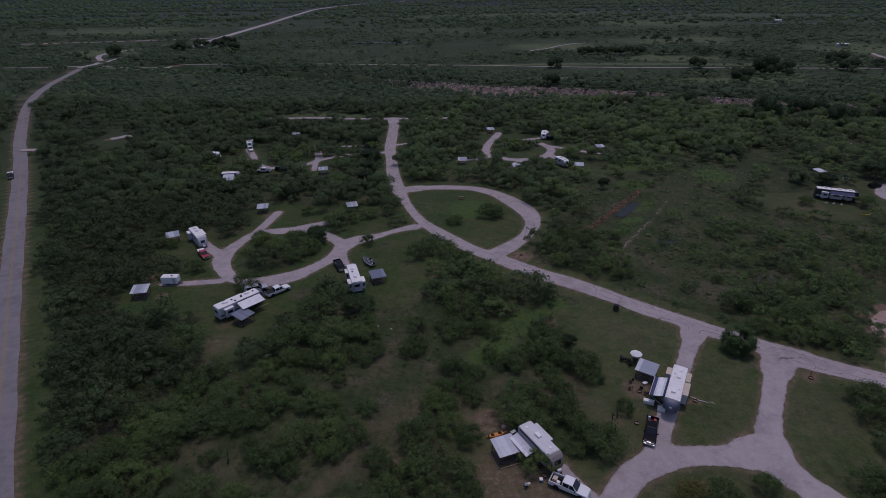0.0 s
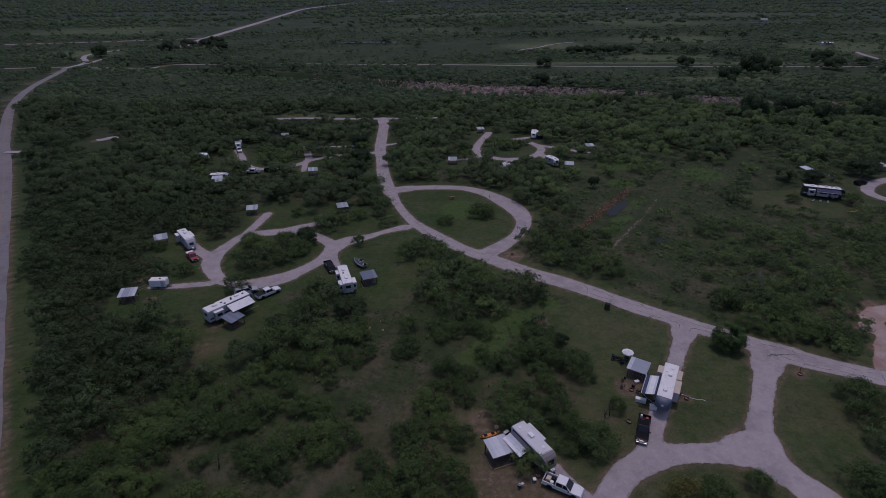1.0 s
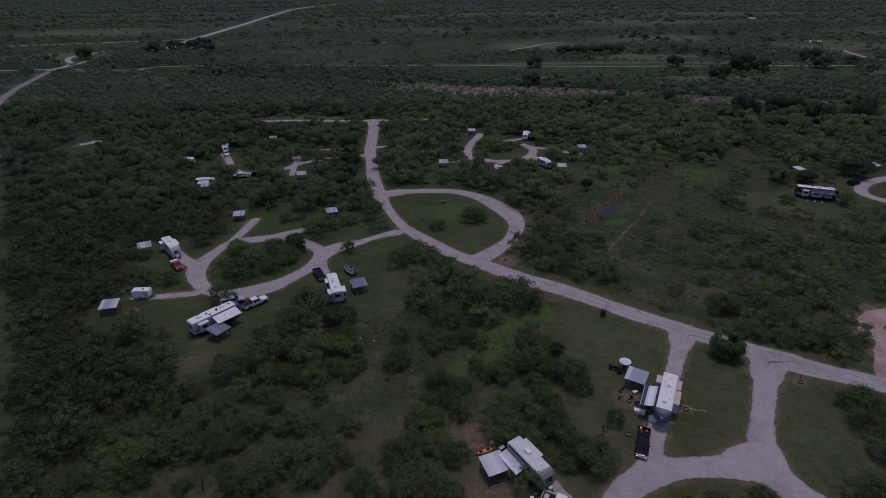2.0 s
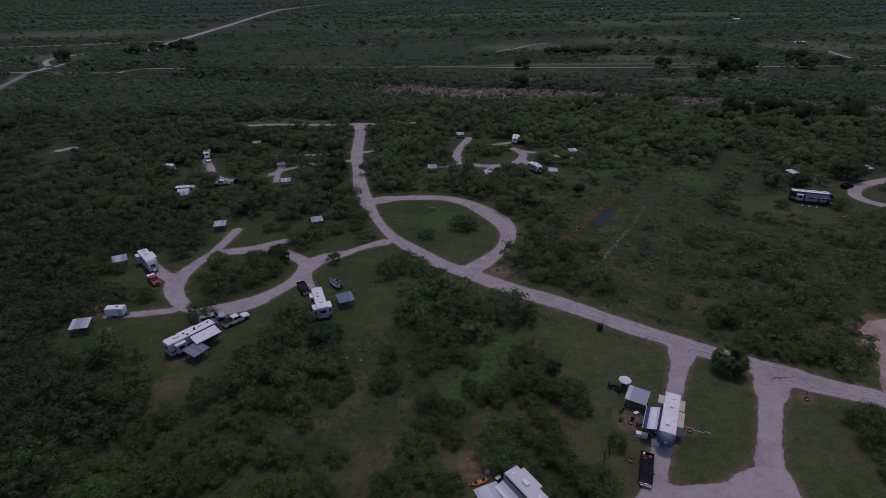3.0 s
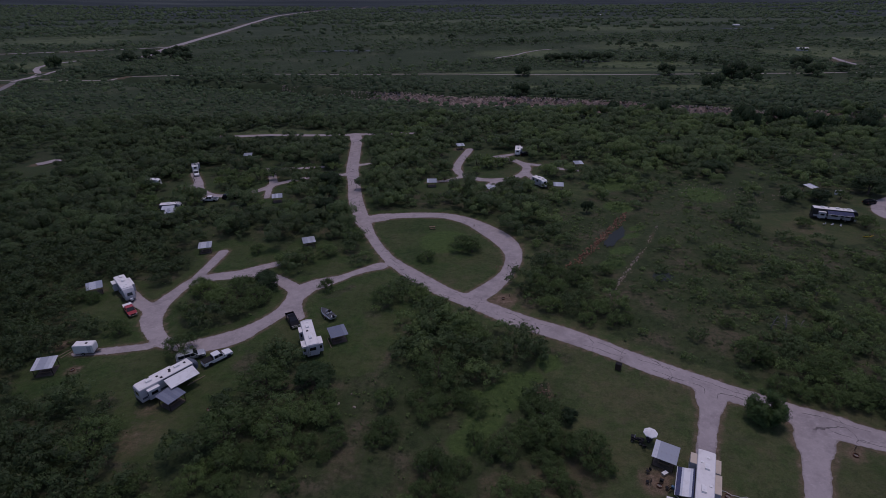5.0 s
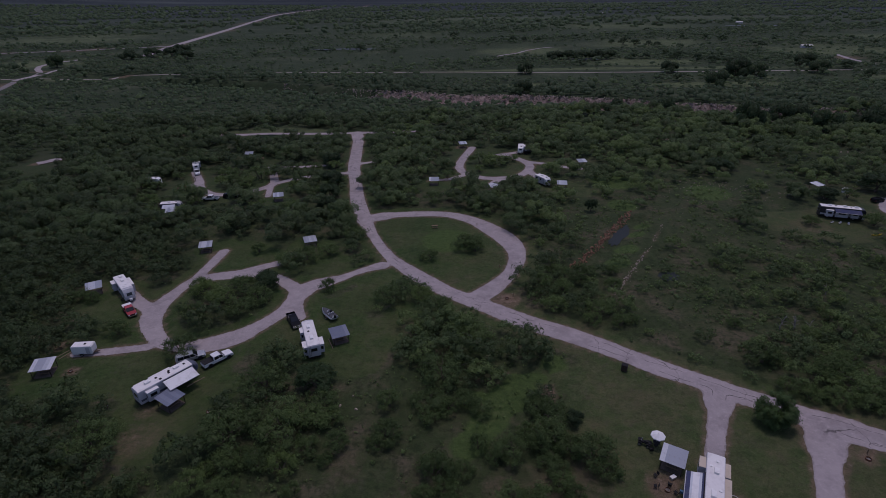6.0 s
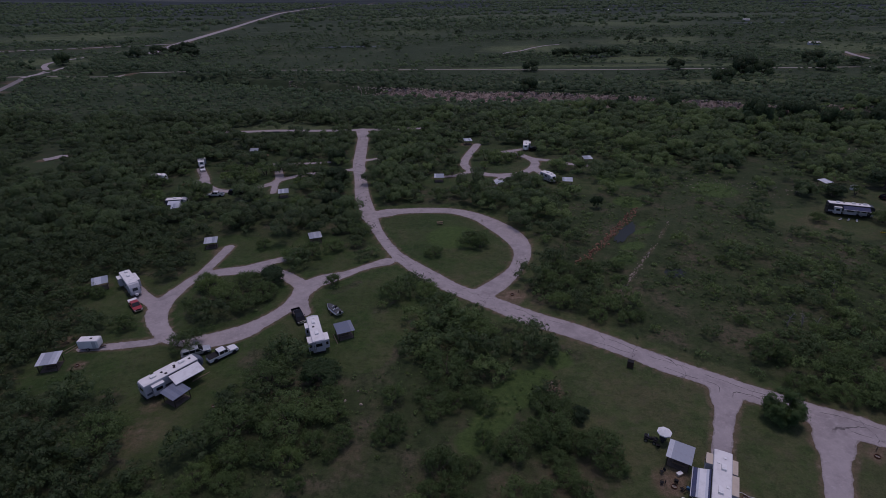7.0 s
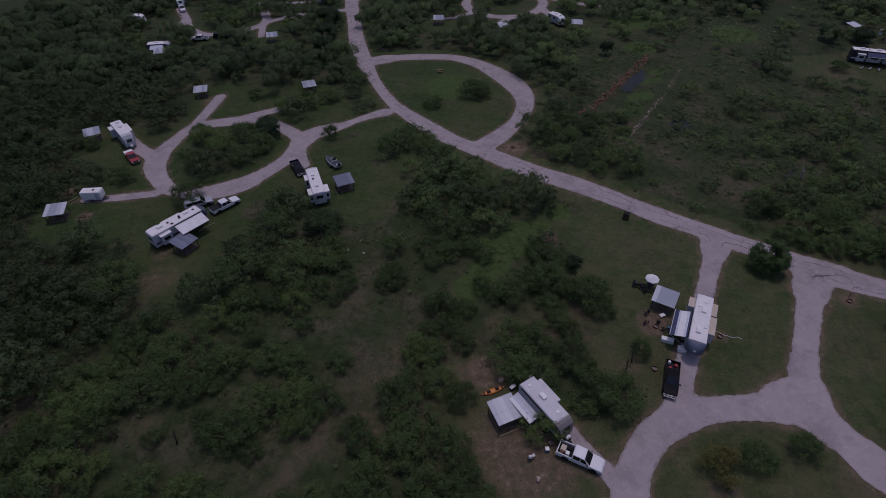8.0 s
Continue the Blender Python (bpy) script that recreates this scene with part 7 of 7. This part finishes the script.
put(camper("motorhome", "long white and black motorhome with slide-outs and a dark awning", 12.2, "motor", height=3.7, wall=BLACK_GELCOAT, cap=WHITE, slide_wall=WALL, slides=((-1, -4.6, -2.6, 1.0, ROOF_WHITE), (-1, -2.0, 1.4, 0.9, AWNING_BLUE), (-1, 2.2, 4.2, 0.7, PLASTIC)), units=((-3.5, 0.1), (0.6, 0.1), (3.6, 0.1)), vents=((-1.8, 0.2, True), (2.2, 0.2, True)), band=LIGHT_GREY,
           awning=(-2.4, 4.6, 1.9, ((1.0, AWNING_BLUE),)), category="motorhome"), 125.0, 175.8, -20)
put(kayak(YELLOW, "yellow kayak lying on the grass"), 126.8, 162.6, 10)
put(car("suburban_wagon", BLACK_PAINT, "dark car at the end of the east loop road", 4.9, (-2.1, 1.2), False, 1.6, category="car"), 146.3, 188.4, 20)
place_all(cooler(WHITE, "white utility box under trees behind the motorhome", 2.4, 1.6, 1.4), [(142, 197.6, 30)])
place_all(camp_chair(LIGHT_GREY, "pale folding chair beside the motorhome"), [(121.5, 170.8, 200), (123.6, 169.8, 240), (119.5, 171.5, 180)])
put(car("pickup_truck", BLACK_PAINT, "dark pickup truck with a white bed cover on the highway", 5.9, cover=(WHITE, 0.5)), -180.6, 196.2, -53, 0.07)


# ---- dead wood, stones and far roofs ----
def snag(seed, label, wood=DARKWOOD):
    v = thing("dead_tree", label, "dead tree", "dead trees")
    r = random.Random(seed)
    part("trunk", tube(B(), [(0, 0, -0.1), (0.15, 0.1, 0.9), (0.1, 0.35, 1.9), (0.4, 0.5, 2.7)], [0.12, 0.09, 0.06, 0.02], 6), wood, v)
    for k in range(6):
        a, z = r.uniform(0, 6.283), r.uniform(0.6, 1.9)
        e = (1.1 * math.cos(a), 1.1 * math.sin(a), z + r.uniform(0.2, 0.9))
        part("branch", tube(B(), [(0.12, 0.2, z), (e[0] * 0.5, e[1] * 0.5 + 0.1, z + 0.3), e], [0.05, 0.035, 0.012], 5), wood, v)
    return v


put(thing("garden_hose", "pale coiled garden hose on the grass", "hose"), 0, 0)
hose = bpy.data.objects["garden_hose"]
hose.matrix_basis = pose(43.2, 76.2, base_height(43.2) + 0.03)
part("hose", tube(B(), [(-1.6, 1.2, 0.02), (-0.8, 0.9, 0.02), (-0.3, 0.3, 0.02), (0.4, 0.1, 0.02), (1.0, -0.2, 0.02), (1.8, -0.1, 0.02), (2.3, -0.5, 0.02)], [0.05] * 7, 5), LIGHT_GREY, hose)
place_all(snag(3, "bare dark dead mesquite tree in the grass"), [(26.1, 70.2, 0), (27.6, 71.9, 140), (-47.2, 62.3, 40), (-44.5, 61.2, 200), (-94.8, 225.8, 80), (105.1, 269.5, 30), (-48.6, 63.4, 70), (-36.1, 60.1, 10)])
place_all(snag(8, "grey leafless dead mesquite brush in the grass", DEADWOOD), [(75.3, 117.5, 0), (76.6, 119.2, 100), (74.0, 119.6, 220), (78.0, 117.0, 310), (72.4, 117.6, 160), (91.0, 131, 40), (95.5, 99.6, 70), (97.2, 100.2, 200)])


def stones(name, places, label, mat, seed):
    r = random.Random(seed)
    bm = B()
    for x, y, s in places:
        m = Matrix.Translation((x, y, float(ground_height(x, y)) + s * 0.15)) @ Euler((r.uniform(0, 6), r.uniform(0, 6), r.uniform(0, 6))).to_matrix().to_4x4() @ Matrix.Diagonal((s, s * r.uniform(0.6, 1), s * r.uniform(0.4, 0.7), 1))
        vs = [bm.verts.new(m @ (Vector(q) * r.uniform(0.75, 1.15))) for q in ICO]
        for face in ICO_FACES:
            bm.faces.new([vs[k] for k in face])
    return tagged(part(name, bm, mat), label, "stones", "", "stuff")


rs = random.Random(9)
line = spline(BERM, 0.45)
stones("berm_stones", [(x + rs.gauss(0, 0.35), y + rs.gauss(0, 0.35), rs.uniform(0.12, 0.42)) for x, y in line if rs.random() < (0.95 if y < 152 else 0.4)], "line of pale broken stones on a low berm", ROCK, 1)
line = spline(DITCH, 0.35) * 2
stones("ditch_stones", [(x - 1.8 + rs.gauss(0, 0.5), y + 1.3 + rs.gauss(0, 0.5), rs.uniform(0.10, 0.55)) for x, y in line], "red crumbling clods along the ditch bank", RED_SOIL, 2)
stones("field_stones", [(rs.gauss(104, 13), rs.gauss(204, 7), rs.uniform(0.1, 0.32)) for k in range(170)], "pale stones scattered over the open grass", ROCK, 5)
stones("dry_wash_stones", [(rs.gauss(x, 3.2), rs.gauss(y, 1.2), rs.uniform(0.2, 0.6)) for x, y in DRY_WASH for k in range(20)], "pale rocks scattered in a dry wash between trees", ROCK, 6)
bank = []
for k in range(3800):
    x = rs.uniform(-120, 360)
    c = rs.uniform(-9.5, 0.5)
    y = float(np.interp(x, CREEK[:, 0], CREEK[:, 1]))
    y = y + c / 0.92 - 5.0 * float(waves(x, y, 0.05, 3))
    if waves(np.array(x), np.array(y), 0.06, 91) > -0.45 - 0.5 * (x > 90) + rs.uniform(-0.3, 0.3):
        bank.append((x, y, rs.uniform(0.25, 0.85) if c > -6 else rs.uniform(0.2, 0.5)))
stones("creek_bank_stones", bank, "broken grey and red rock ledges along the creek bank", BANK_ROCK, 3)
stones("field_stones", [(2.3, 76.3, 0.35), (19.6, 101.2, 0.5), (11.3, 54.4, 0.6), (7.9, 69.0, 0.5), (5.0, 71.5, 0.4), (20.2, 100.2, 0.3), (-18, 98, 0.4), (-16, 100.5, 0.3), (-15, 97, 0.35)], "few pale stones lying in the grass", ROCK, 4)


def barn(label, sx, sy, h):
    v = thing("far_barn", label, "building", "far buildings")
    part("wall", box(B(), sx, sy, h, 0, 0, -0.2), LIGHT_GREY, v)
    part("roof", prism(B(), [(-sx / 2 - 0.5, h - 0.2), (sx / 2 + 0.5, h - 0.2), (0, h + sx * 0.16)], sy + 1), ROOF_WHITE, v)
    part("door", box(B(), sx * 0.3, 0.1, h * 0.7, 0, -sy / 2 - 0.03, -0.1), GREY, v)
    return v


place_all(barn("white metal-roofed farm building far off on the plain", 5, 11, 2.6), [(418, 658, 80), (430, 1500, 0), (560, 1080, 85)])
